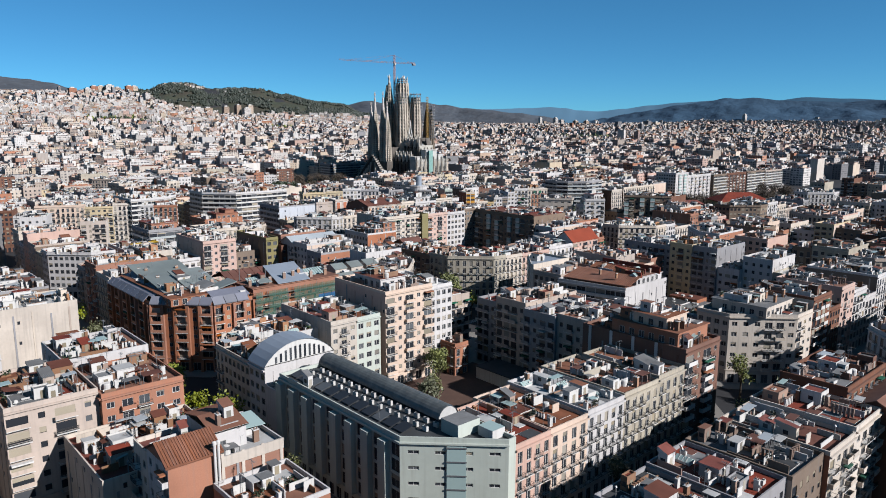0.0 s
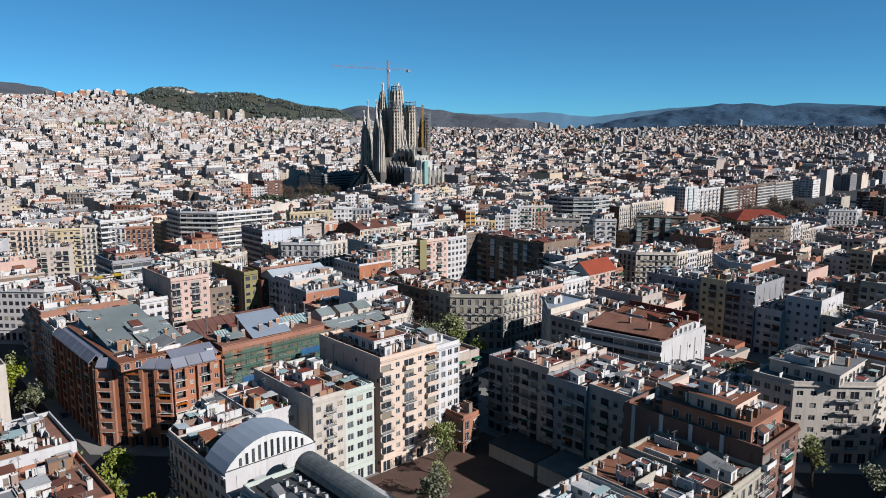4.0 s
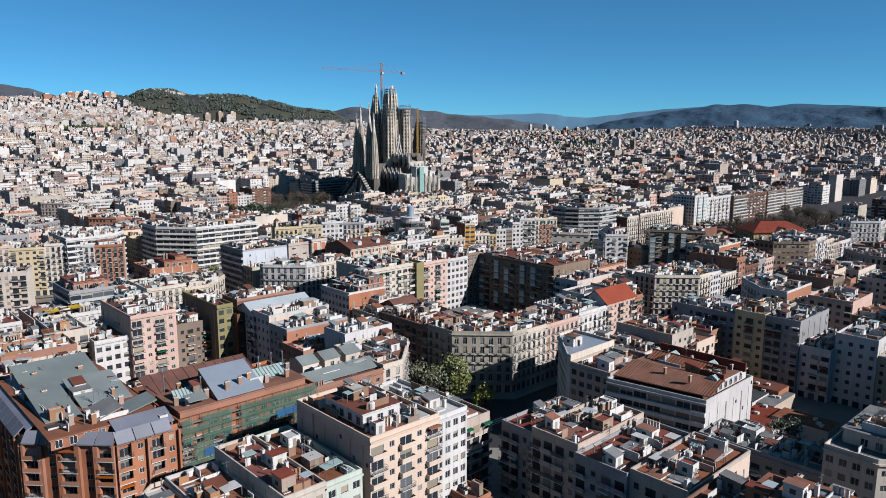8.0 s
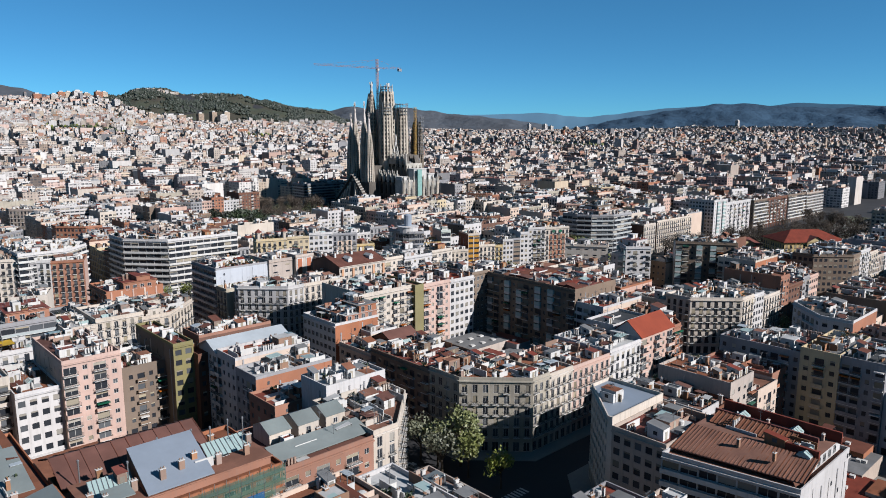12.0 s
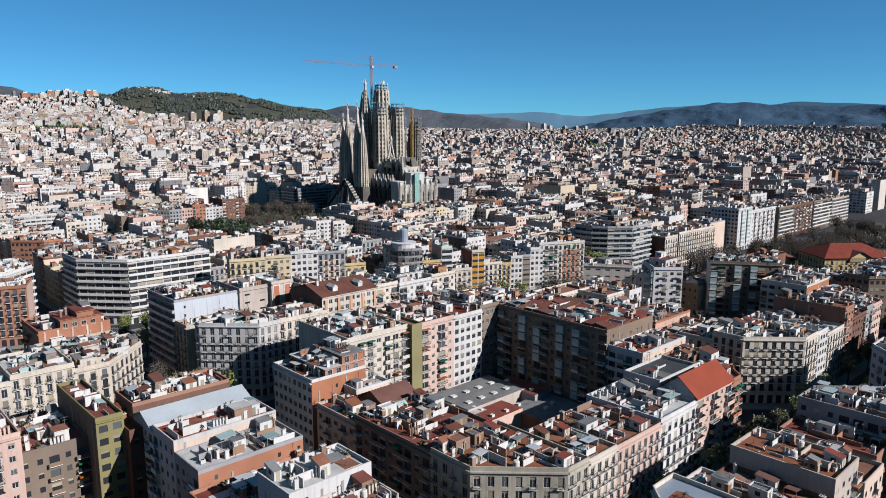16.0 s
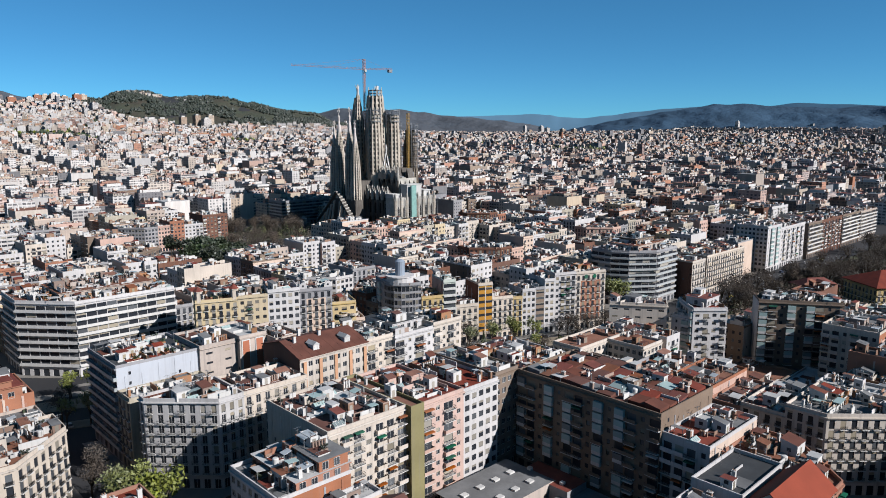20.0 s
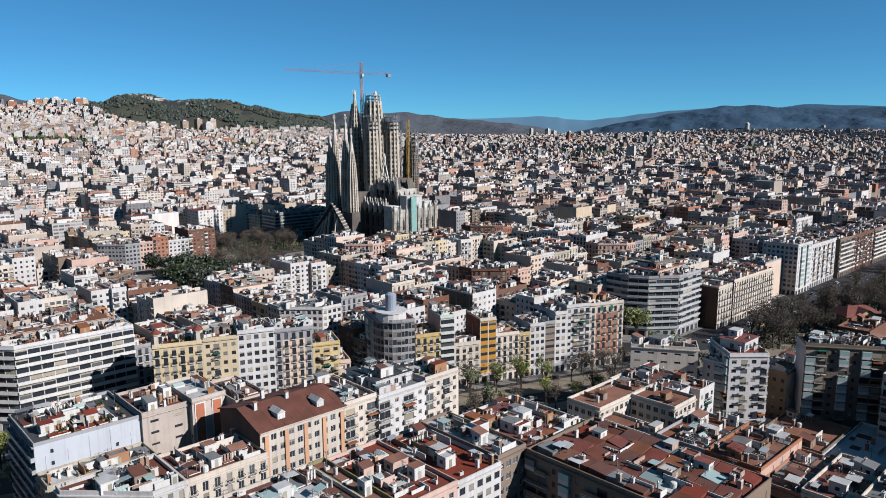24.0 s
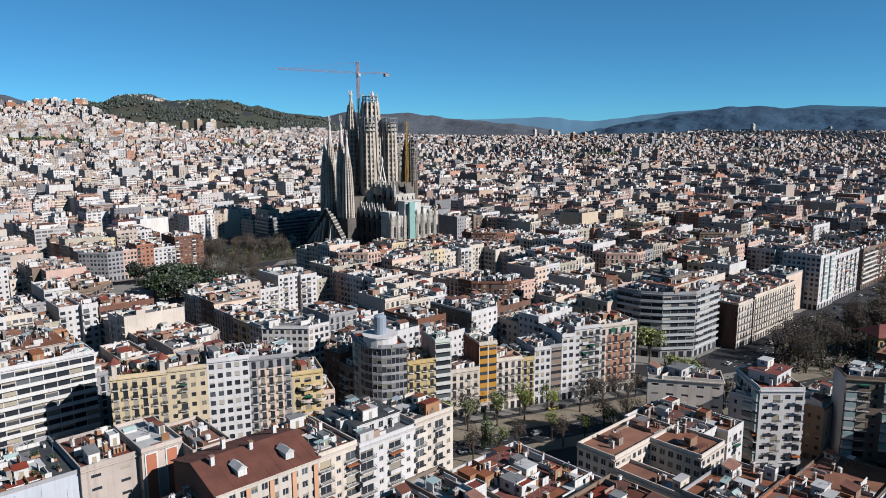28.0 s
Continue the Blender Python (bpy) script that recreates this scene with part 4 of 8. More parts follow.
def block_rows(i, j):
    """All lots of a block: footprint, height, wall, roof, sides."""
    rng = random.Random(1000 + i * 57 + j * 131)
    x0, y0 = GX + i * PITCH, GY + j * PITCH
    out, d = [], 26.0
    for c in ("SW", "SE", "NW", "NE"):
        if (i, j, c) in SKIP:
            continue
        h, wall, roof, st = (rng.uniform(20, 25.5), pick(rng, WALL_MIX), pick(rng, ROOF_MIX), rng.choice(("classic", "classic", "modern", "grid")))
        cp = corner_poly(c, x0, y0, d)
        if not taken(cp):
            out.append((cp, h, wall, roof, CFACE[c](st)))
    for side in "SWNE":
        if (i, j, side) in SKIP:
            continue
        lots = []
        for s, end in free_stretches(side, x0, y0, d):
            while s < end - 1:
                w = min(rng.uniform(9, 17), end - s)
                if end - (s + w) < 7:
                    w = end - s
                lots.append((s, s + w, rng.uniform(17.5, 26.5), rng.uniform(22, 28), pick(rng, WALL_MIX), pick(rng, ROOF_MIX), pick(rng, (("classic", 5), ("modern", 4), ("grid", 1), ("loggia", 1.5)))))
                s += w
        for s0, s1, h, depth, wall, roof, st in lots:
            out.append((lot_poly(side, x0, y0, s0, s1, depth), h, wall, roof, FACE[side](st)))
    return out


def yard(i, j):
    """The inside of a block: low workshops and sheds on paved ground."""
    rng = random.Random(77 + i * 31 + j * 7)
    x0, y0 = GX + i * PITCH + 29, GY + j * PITCH + 29
    s = Shape()
    for _ in range(9):
        w, d, h = rng.uniform(8, 20), rng.uniform(8, 18), rng.uniform(3.5, 7.5)
        x, y = x0 + rng.uniform(0, 55 - w), y0 + rng.uniform(0, 55 - d)
        if avenue(x + w / 2, y + d / 2, 20) or taken([(x, y), (x + w, y + d)]):
            continue
        s.box(x, y, 0.16, x + w, y + d, h, WALLS[pick(rng, WALL_MIX)], ROOF_LIST[rng.randrange(6)])
        for _ in range(3):
            px, py = x + rng.uniform(1, w - 2), y + rng.uniform(1, d - 2)
            s.box(px, py, h, px + 1.2, py + 1.2, h + 0.7, WHITE)
    if s.f:
        tagged(new("courtyard_workshops", s.mesh("courtyard_workshops")), "low flat-roofed workshops inside the block", "sheds", kind="stuff")




# ---- the houses that the flight passes: x0, y0, x1, y1, height, wall, roof, south side, west side ----
TAKEN = []


def taken(poly):
    cx0, cx1 = min(p[0] for p in poly), max(p[0] for p in poly)
    cy0, cy1 = min(p[1] for p in poly), max(p[1] for p in poly)
    return any(a0 < cx1 - 1 and a1 > cx0 + 1 and b0 < cy1 - 1 and b1 > cy0 + 1 for a0, b0, a1, b1 in TAKEN)


def lot(x0, y0, x1, y1, h, wall, roof, south="blind", west="blind", near=2, seed=None, poly=None, styles=None, **more):
    TAKEN.append((x0, y0, x1, y1))
    poly = poly or [(x0, y0), (x1, y0), (x1, y1), (x0, y1)]
    return house(poly, h, wall, roof, styles or (south, "blind", "blind", west), near=near, seed=seed or int(x0 * 3 + y0 * 5), z0=0.16, group="apartment houses along the streets", **more)


def attic(house_ob, x0, y0, x1, y1, h0, h1, wall, roof, south="grid", west="grid", clutter=0.9):
    """A storey set back from the street on top of a house."""
    s = Shape()
    bx, by = house_ob.location.x, house_ob.location.y
    x0, x1, y0, y1 = x0 - bx, x1 - bx, y0 - by, y1 - by
    s.box(x0, y0, h0, x1, y1, h1, WALLS[wall], ROOFS[roof])
    s.box(x0 - 0.4, y0 - 0.4, h1, x1 + 0.4, y1 + 0.4, h1 + 0.25, WALLS[wall], ROOFS[roof])
    at = part("attic_storey", s, house_ob)
    fx = Shape()
    roof_life(at, [(x0, y0), (x1, y0), (x1, y1), (x0, y1)], h1 + 0.25, wall, roof, random.Random(int(x0 * 7 + y1 * 3 + h1)), 1, clutter, fx) if clutter else None
    if fx.f:
        tagged(part("roof_clutter", fx, at), kind="stuff")
    me = window_data(1.6, 1.9, 0, True)
    if h1 - h0 > 2.2:
        for x in [x0 + 1.6 + 3.0 * i for i in range(int((x1 - x0 - 1) / 3.0))]:
            part("window", me, at).matrix_basis = pose(x, y0 - 0.2, h0 + 0.3)
        for y in [y0 + 1.6 + 3.0 * i for i in range(int((y1 - y0 - 1) / 3.0))]:
            part("window", me, at).matrix_basis = pose(x0 - 0.2, y, h0 + 0.3, 0, 0, -90)
    return at


# first block: pale office corner, vaulted hall, classic row, peach tower, striped brick house
def arched_roof(top, x0, x1, y0, y1, h, rise, mat, name="arched_roof", ends=None, n=12):
    """A shell vault along y."""
    s = Shape()
    bx, by = top.location.x, top.location.y
    w, m = (x1 - x0) / 2, (x0 + x1) / 2 - bx
    rad = (w * w + rise * rise) / (2 * rise)
    amax = math.asin(w / rad)
    pts = [(m + rad * math.sin(-amax + 2 * amax * i / n), h + rise - rad + rad * math.cos(-amax + 2 * amax * i / n)) for i in range(n + 1)]
    v = [(x, y - by, z) for y in (y0, y1) for x, z in pts]
    s.solid(v, [(i, i + 1, n + 2 + i, n + 1 + i) for i in range(n)], mat)
    if ends:
        for y, k in ((y0 + 0.3, 1), (y1 - 0.3, -1)):
            s.face([(x, y - by, z) for x, z in pts][::k], ends)
    return part(name, s, top)


def slab(top, corners, mat, name, label="", thick=0.25):
    """A sloping sheet on four plan points with heights, given in the plan's own numbers."""
    bx, by = top.location.x, top.location.y
    v = [(x - bx, y - by, z) for x, y, z in corners]
    s = Shape()
    s.solid(v + [(x, y, z - thick) for x, y, z in v], [(0, 1, 2, 3), (7, 6, 5, 4), (0, 4, 5, 1), (1, 5, 6, 2), (2, 6, 7, 3), (3, 7, 4, 0)], mat)
    return part(name, s, top, label)


def ribs(parent, corners, n, mat, w=0.12, name="rib"):
    """Raised ribs from the low to the high edge of a sloping sheet."""
    bx, by = parent.parent.location.x, parent.parent.location.y
    a, b, c, d = (Vector((x - bx, y - by, z + 0.06)) for x, y, z in corners)
    for k in range(n + 1):
        s = Shape()
        s.beam(a.lerp(b, k / n), d.lerp(c, k / n), w, mat)
        part(name, s, parent)


def tile_patches(top, x0, y0, x1, y1, h, seed, mats, nx, ny):
    """Shallow tiled roofs of many small owners, side by side at uneven heights."""
    r = random.Random(seed)
    dx, dy = (x1 - x0) / nx, (y1 - y0) / ny
    for i in range(nx):
        for j in range(ny):
            a, b, c, d = x0 + i * dx, y0 + j * dy, x0 + (i + 1) * dx - 0.25, y0 + (j + 1) * dy - 0.25
            if r.random() < 0.12:
                continue
            z, k = h + r.uniform(0.3, 1.3), r.uniform(0.2, 0.9)
            q = [(a, b, z), (c, b, z + k), (c, d, z + k), (a, d, z)] if r.random() < 0.6 else [(a, b, z), (c, b, z), (c, d, z + k), (a, d, z + k)]
            slab(top, q, r.choice(mats), "roof_panel", thick=0.3 + z - h)


o = lot(80, 87, 97, 149, 21.6, "palegreen", "darkroof", poly=[(95, 87), (97, 87), (97, 149), (80, 149), (80, 102)], styles=("blind", "blind", "blind", "fins", "slots"), clutter=0,
        label="pale green-grey office building with dark roof equipment on a street corner")
barrel = arched_roof(o, 91.0, 96.6, 103, 149, 22.3, 2.4, ROOFS["weathered"], "barrel_roof", ROOFS["whiteroof"])
s = Shape()
for k in range(16):
    s.beam((91.0 - 80, 16.5 + k * 2.9, 22.3), (93.8 - 80, 16.5 + k * 2.9, 24.75), 0.18, STEEL)
    s.beam((93.8 - 80, 16.5 + k * 2.9, 24.75), (96.6 - 80, 16.5 + k * 2.9, 22.3), 0.18, STEEL)
part("glazing_bars", s, barrel)
for k in range(15):
    for x in (6.6, 9.4):
        part("air_conditioner", FIX["air_conditioner"], o).matrix_basis = Matrix.Translation((x, 15 + k * 3.05, 21.65)) @ Matrix.Rotation(1.57, 4, "Z") @ Matrix.Scale(1.15, 4)
for k in range(12):
    s = Shape()
    v = [(2.2, 17 + k * 3.7, 22.0), (5.2, 17 + k * 3.7, 22.7), (5.2, 20 + k * 3.7, 22.7), (2.2, 20 + k * 3.7, 22.0)]
    s.solid(v + [(a, b, c - 0.1) for a, b, c in v], [(0, 1, 2, 3), (7, 6, 5, 4), (0, 4, 5, 1), (2, 6, 7, 3), (1, 5, 6, 2), (3, 7, 4, 0)], GLASS)
    part("solar_panel", s, o)
s = Shape()
s.obox((0, 15), (0.7071, -0.7071), 9.2, 13.0, 0.0, 0.25, 0.4, 21.0, SKYLIGHT)
strip = part("glass_strip", s, o, "teal glazed stair strip")
s = Shape()
for k in range(7):
    s.obox((0, 15), (0.7071, -0.7071), 9.1, 13.1, 0.25, 0.4, 3 + k * 2.9, 3.25 + k * 2.9, STEEL)
part("glazing_bars", s, strip)
s = Shape()
s.box(9, 8, 21.6, 15, 13, 24.4, WALLS["palegreen"], ROOFS["greyroof"])
s.box(13.5, 3, 21.6, 17, 7, 23.6, WHITE, SKYLIGHT)
part("stair_head", s, o)
lot(80, 165, 98, 180, 20.4, "cream", "redpaint", "blind", "grid", seed=93, clutter=1.6, near=1)
lot(80, 149, 97, 156.5, 16.5, "white", "greyroof", "blind", "blind", seed=98, clutter=1.0, near=1, side="white")
o = lot(80, 156.5, 100.4, 165, 21.2, "white", "bluegrey", "blind", "grid", clutter=0, side="white", label="white hall with a shallow arched blue-grey metal roof")
arched_roof(o, 79.7, 100.7, 156.2, 165.2, 21.9, 5.4, ROOFS["bluegrey"], "arched_roof", WHITE)
for k in range(11):
    x = 3.0 + k * 1.4
    t = 1.0 - (abs(k - 5) / 6.2) ** 2
    s = Shape()
    s.box(x, -0.12, 22.3, x + 0.55, 0.1, 22.9 + 2.9 * t, GLASS)
    part("slit_window", s, o)
lot(80, 180, 98, 200, 20.5, "cream", "redpaint", poly=[(80, 180), (98, 180), (98, 200), (95, 200), (80, 185)], styles=("blind", "blind", "blind", "classic", "classic"))
lot(97, 87, 107.6, 108, 19.8, "pink", "redpaint", "classic")
lot(107.6, 87, 120, 110, 19.9, "peach", "terracotta", "classic")
lot(120, 87, 133.6, 111, 20.4, "white", "whiteroof", "classic")
lot(133.6, 87, 148, 112, 20.8, "stone", "terracotta", "classic", seed=6)
lot(148, 87, 160, 110, 21.5, "stone", "terracotta", "classic", seed=9)
o = lot(160, 87, 177.5, 119, 25.5, "brownbrick", "terracotta", "loggia", "blind", label="dark red brick house with white balcony bands and striped party wall")
attic(o, 161, 90, 176, 110, 26, 29.5, "brick", "terracotta")
attic(o, 162, 94, 172, 104, 29.5, 32.5, "peach", "terracotta")
for y in (8, 15, 22, 29):
    s = Shape()
    s.box(-0.12, y, 2, 0.0, y + 0.9, 26.3, WHITE)
    part("wall_stripe", s, o, "white vertical stripe on brick")
lot(167, 121, 193.3, 134, 24.0, "beige", "terracotta", "blind", "back", near=1)
lot(166, 134, 193.3, 147, 23.2, "grey", "redpaint", "blind", "back", near=1)
lot(167, 147, 193.3, 160, 24.6, "beige", "terracotta", "blind", "back", near=1)
lot(170, 160, 193.3, 172, 21.5, "grey", "redpaint", "blind", "back", near=1)
lot(98, 178, 109, 200, 21.0, "white", "terracotta", "back", "blind", near=1)
lot(109, 171, 118.2, 200, 24.2, "cream", "redpaint", "modern", "blind", seed=3)
lot(118.2, 171, 127, 200, 23.8, "palegreen", "terracotta", "grid", "blind")
o = lot(128.3, 170, 147.3, 198, 30.3, "peach", "terracotta", "loggia", "blind", side="pink", seed=4, label="tall peach apartment block with orange balcony awnings")
attic(o, 131, 176, 141, 190, 30.5, 33.5, "white", "brownroof")
lot(147.3, 171, 157, 196, 29.0, "white", "whiteroof", "grid", "blind")
lot(157, 176, 170, 200, 22.5, "beige", "terracotta", "back", "back", near=1)
lot(152, 164, 158, 174, 10.0, "brick", "terracotta", "classic", "classic")

# second block: brick corner with balconies, netted scaffold, terrace house
o = lot(80, 220.3, 109.5, 277, 22.8, "brick", "darkroof", poly=[(95, 220.3), (109.5, 220.3), (109.5, 277), (80, 277), (80, 235.3)], styles=("loggia", "blind", "blind", "loggia", "loggia"), clutter=0.0,
        label="orange-red brick corner block with stacked curved balconies and slate attics")
attic(o, 83.5, 226, 107, 275, 23.0, 25.4, "brick", "terracotta", clutter=0.25)
rs = random.Random(4)
for (ax, ay), (bx, by) in (((95, 220.3), (109.5, 220.3)), ((80, 235.3), (95, 220.3)), ((80, 277), (80, 235.3))):     # slate aprons over the balcony bays
    a, b = Vector((ax - 80, ay - 220.3)), Vector((bx - 80, by - 220.3))
    length, u = (b - a).length, (b - a).normalized()
    n = Vector((u.y, -u.x))
    for k in range(int(length / 4.2)):
        p, q = a + u * (k * 4.2 + 0.1), a + u * (k * 4.2 + 4.1)
        v = [(*(p + n * 0.9), 23.2), (*(q + n * 0.9), 23.2), (*(q - n * 1.3), 25.3), (*(p - n * 1.3), 25.3)]
        s = Shape()
        s.solid(v + [(x, y, z - 0.3) for x, y, z in v], [(0, 1, 2, 3), (7, 6, 5, 4), (0, 4, 5, 1), (1, 5, 6, 2), (2, 6, 7, 3), (3, 7, 4, 0)], ROOFS["slate"])
        part("slate_apron", s, o, "blue-grey sloping apron roof over the balconies")
    m = round(length / 4.0)
    for k in range(m + 1):          # brick piers between the balcony stacks
        s = Shape()
        s.obox(tuple(a), tuple(u), max(0.0, k * length / m - 0.5), min(length, k * length / m + 0.5), 0.0, 1.0, 0.0, 22.6, WALLS["brick"])
        part("brick_pier", s, o)
for x0, y0, x1, y1, z0, z1, m in ((81.5, 238, 88, 275, 24.6, 26.6, "slate"), (96, 221.5, 109, 227, 24.4, 26.2, "slate"), (85, 236, 93, 256, 25.8, 28.6, "greensheet"), (86, 257, 105, 275, 25.8, 29.2, "greensheet"),
                                  (93.5, 229, 100, 238, 26.0, 28.0, "greyroof"), (94, 240, 106, 256, 25.8, 28.8, "greensheet"), (101, 229, 108, 236, 26.0, 27.6, "greensheet")):
    s = Shape()
    v = [(x0 - 80, y0 - 220.3, z0), (x1 - 80, y0 - 220.3, z0), (x1 - 80, y1 - 220.3, z1), (x0 - 80, y1 - 220.3, z1)]
    if x1 - x0 < 8:
        v = [(x0 - 80, y0 - 220.3, z0), (x1 - 80, y0 - 220.3, z1), (x1 - 80, y1 - 220.3, z1), (x0 - 80, y1 - 220.3, z0)]
    s.solid(v + [(a, b, c - 0.3) for a, b, c in v], [(0, 1, 2, 3), (7, 6, 5, 4), (0, 4, 5, 1), (1, 5, 6, 2), (2, 6, 7, 3), (3, 7, 4, 0)], ROOFS[m])
    for px, py in ((x0 + 0.3, y0 + 0.3), (x1 - 0.6, y0 + 0.3), (x1 - 0.6, y1 - 0.6), (x0 + 0.3, y1 - 0.6)):
        s.box(px - 80, py - 220.3, 22.8, px - 79.7, py - 220, z0, WALLS["brick"])
    part("slanted_roof", s, o, "grey metal slanted attic roof")
for k in range(9):
    x, y = rs.uniform(84, 106), rs.uniform(226, 274)
    part("chimney", FIX[rs.choice(("chimney", "brick_chimney"))], o).matrix_basis = pose(x - 80, y - 220.3, 25.8)
scaf = lot(109.5, 220.3, 147.4, 246, 23.4, "brick", "terracotta", "modern", "blind", clutter=0.0, label="brick apartment house behind green scaffold netting")
attic(scaf, 111, 223, 146, 237, 23.5, 25.2, "brick", "terracotta", clutter=0.12)
NET = surface("scaffold_net_cloth", (0.16, 0.36, 0.27), vary=0.35, grain=0.5, patch=0.35)
NET_BLUE = surface("blue_tarpaulin", (0.05, 0.25, 0.55), vary=0.2)
for m, keep in ((NET, 0.5), (NET_BLUE, 0.2)):
    nt = m.node_tree
    clear, mixer = nt.nodes.new("ShaderNodeBsdfTransparent"), nt.nodes.new("ShaderNodeMixShader")
    mixer.inputs[0].default_value = keep
    nt.links.new(nt.nodes["Principled BSDF"].outputs[0], mixer.inputs[1])
    nt.links.new(clear.outputs[0], mixer.inputs[2])
    nt.links.new(mixer.outputs[0], nt.nodes["Material Output"].inputs["Surface"])
sc = thing("scaffold", (109.5, 220.3, 0.16), "steel facade scaffold with torn green netting and blue tarpaulins", "scaffold")
for k in range(16):
    for d in (-1.5, -0.35):
        s = Shape()
        s.beam((0.3 + k * 2.48, d, 0), (0.3 + k * 2.48, d, 25.0), 0.09, STEEL)
        part("upright", s, sc)
for lev in range(11):
    s = Shape()
    s.box(0.2, -1.55, 2.1 + lev * 2.12, 37.7, -0.3, 2.17 + lev * 2.12, SHUTTER)
    part("deck", s, sc)
rs = random.Random(8)
for lev in range(11):
    for k in range(15):
        if rs.random() < 0.86:
            s = Shape()
            z = 1.2 + lev * 2.15
            s.face([(0.3 + k * 2.48, -1.62 - rs.uniform(0, 0.12), z), (2.7 + k * 2.48, -1.62, z), (2.7 + k * 2.48, -1.62, z + 2.1), (0.3 + k * 2.48, -1.62 - rs.uniform(0, 0.12), z + 2.05)], NET_BLUE if (lev in (6, 8) and (k in (2, 3, 4) if lev == 6 else k in (10, 11, 12))) else NET)
            part("net_panel", s, sc)
slope = [(120.6, 222.8, 25.9), (133.6, 222.8, 25.9), (134.6, 236.0, 30.2), (121.6, 236.0, 30.2)]
slab(scaf, slope, ROOFS["bluegrey"], "sloping_metal_roof", "large blue-grey sloping metal roof")
s = Shape()
s.solid([(11.1, 2.7, 25.4), (24.1, 2.7, 25.4), (25.1, 15.7, 25.4), (12.1, 15.7, 25.4), (12.1, 15.7, 30.0), (25.1, 15.7, 30.0)], [(0, 3, 4), (1, 5, 2), (2, 5, 4, 3)], WALLS["brick"])
part("roof_base", s, scaf)
for q in ([(112.5, 228.5, 25.5), (120.2, 228.5, 25.5), (120.8, 233, 27.2), (113, 233, 27.2)], [(135.4, 229.5, 25.5), (145.0, 229.5, 25.5), (145.2, 234, 27.2), (135.8, 234, 27.2)]):
    ribs(slab(scaf, q, SKYLIGHT, "lean_to_glazing", "grey-green ribbed glass lean-to roof", 0.15), q, 9, STEEL)
for q in ([(110.2, 239, 24.2), (140, 239, 24.2), (140, 247.5, 27.6), (110.2, 247.5, 27.6)], [(140, 256, 24.2), (110.2, 256, 24.2), (110.2, 247.5, 27.6), (140, 247.5, 27.6)]):
    ribs(slab(scaf, q, ROOFS["brownroof"], "tiled_slope", "brown tiled slope of a large low roof"), q, 10, ROOFS["brownroof"], 0.16)
slab(scaf, [(113.5, 223, 27.0), (118.5, 223, 27.0), (118.5, 227, 27.6), (113.5, 227, 27.6)], ROOFS["greensheet"], "canopy", "grey sheet canopy", 0.2)
for x, y in ((111.8, 227), (116.2, 236), (119.6, 227), (124.5, 225.5), (128.6, 226.5), (131.8, 228), (136.2, 226.5), (139, 236), (142.4, 226.5), (145.2, 231)):
    part("chimney", FIX["brick_chimney"], scaf).matrix_basis = pose(x - 109.5, y - 220.3, 25.2 if not 120.6 < x < 133.6 else 26.4)
for x, y in ((113, 237.4), (119.8, 230.5), (128, 237), (135, 236.4), (138.5, 235), (143, 236), (146, 235)):
    s = Shape()
    s.lathe(x - 109.5, y - 220.3, [(24.8, 0.14), (29.6, 0.14), (29.6, 0.24), (30.0, 0.24), (30.2, 0.05)], 8, STEEL)
    part("flue", s, scaf)
o = lot(147.4, 220.3, 171, 244, 22.0, "brick", "brownroof", "loggia", "blind", seed=12, clutter=0.3, label="red brick house with white zigzag balconies")
q = [(147.6, 222.6, 23.0), (172.0, 222.6, 23.0), (172.0, 228.4, 24.6), (147.6, 228.4, 24.6)]
slab(o, q, ROOFS["greensheet"], "long_sheet_roof", "long grey-brown sloping sheet roof")
for x in (151, 158.5, 166):        # small gabled lofts behind it
    s = Shape()
    a, b, c, d = x - 147.4, 12.0, x - 141.9, 19.5
    s.box(a, b, 22, c, d, 25.2, WALLS["cream"])
    s.solid([(a, b, 25.2), (c, b, 25.2), (c, d, 25.2), (a, d, 25.2), (a, (b + d) / 2, 26.8), (c, (b + d) / 2, 26.8)], [(3, 0, 4), (1, 2, 5)], WALLS["cream"])
    s.solid([(a - 0.2, b - 0.3, 25.1), (c + 0.2, b - 0.3, 25.1), (c + 0.2, (b + d) / 2, 26.9), (a - 0.2, (b + d) / 2, 26.9), (c + 0.2, d + 0.3, 25.1), (a - 0.2, d + 0.3, 25.1)], [(0, 1, 2, 3), (3, 2, 4, 5)], ROOFS["greensheet"])
    loft = part("roof_loft", s, o, "cream loft with a grey gabled roof")
    part("window", window_data(1.2, 1.4, 0), loft).location = (a + 2.7, b - 0.2, 22.9)
lot(171, 220.3, 193.3, 246, 23.0, "cream", "terracotta", poly=[(171, 220.3), (178.3, 220.3), (193.3, 235.3), (193.3, 246), (171, 246)], styles=("classic", "classic", "classic", "blind", "blind"))
lot(127.8, 303, 143.3, 333.6, 29.0, "pink", "brownroof", "loggia", "blind", side="peach", seed=5, label="tall pink-beige block with red balconies")
lot(116.4, 305, 127.8, 333.6, 22.0, "white", "terracotta", "grid", "blind", near=1, side="white")
lot(174, 244, 193.3, 256, 26.5, "white", "whiteroof", "blind", "blind", label="white ribbed party wall house with rows of chimneys")
lot(158.5, 303, 164.8, 333.6, 27.4, "olive", "redpaint", "grid", "blind", seed=8, near=1, side="brown", clutter=0.5)
lot(143.5, 310, 158.5, 333.6, 21.0, "brown", "redpaint", "back", "blind", near=1, side="brown")
lot(164.8, 300, 168, 333.6, 23.5, "brownbrick", "redpaint", "back", "blind", near=1, side="brownbrick")
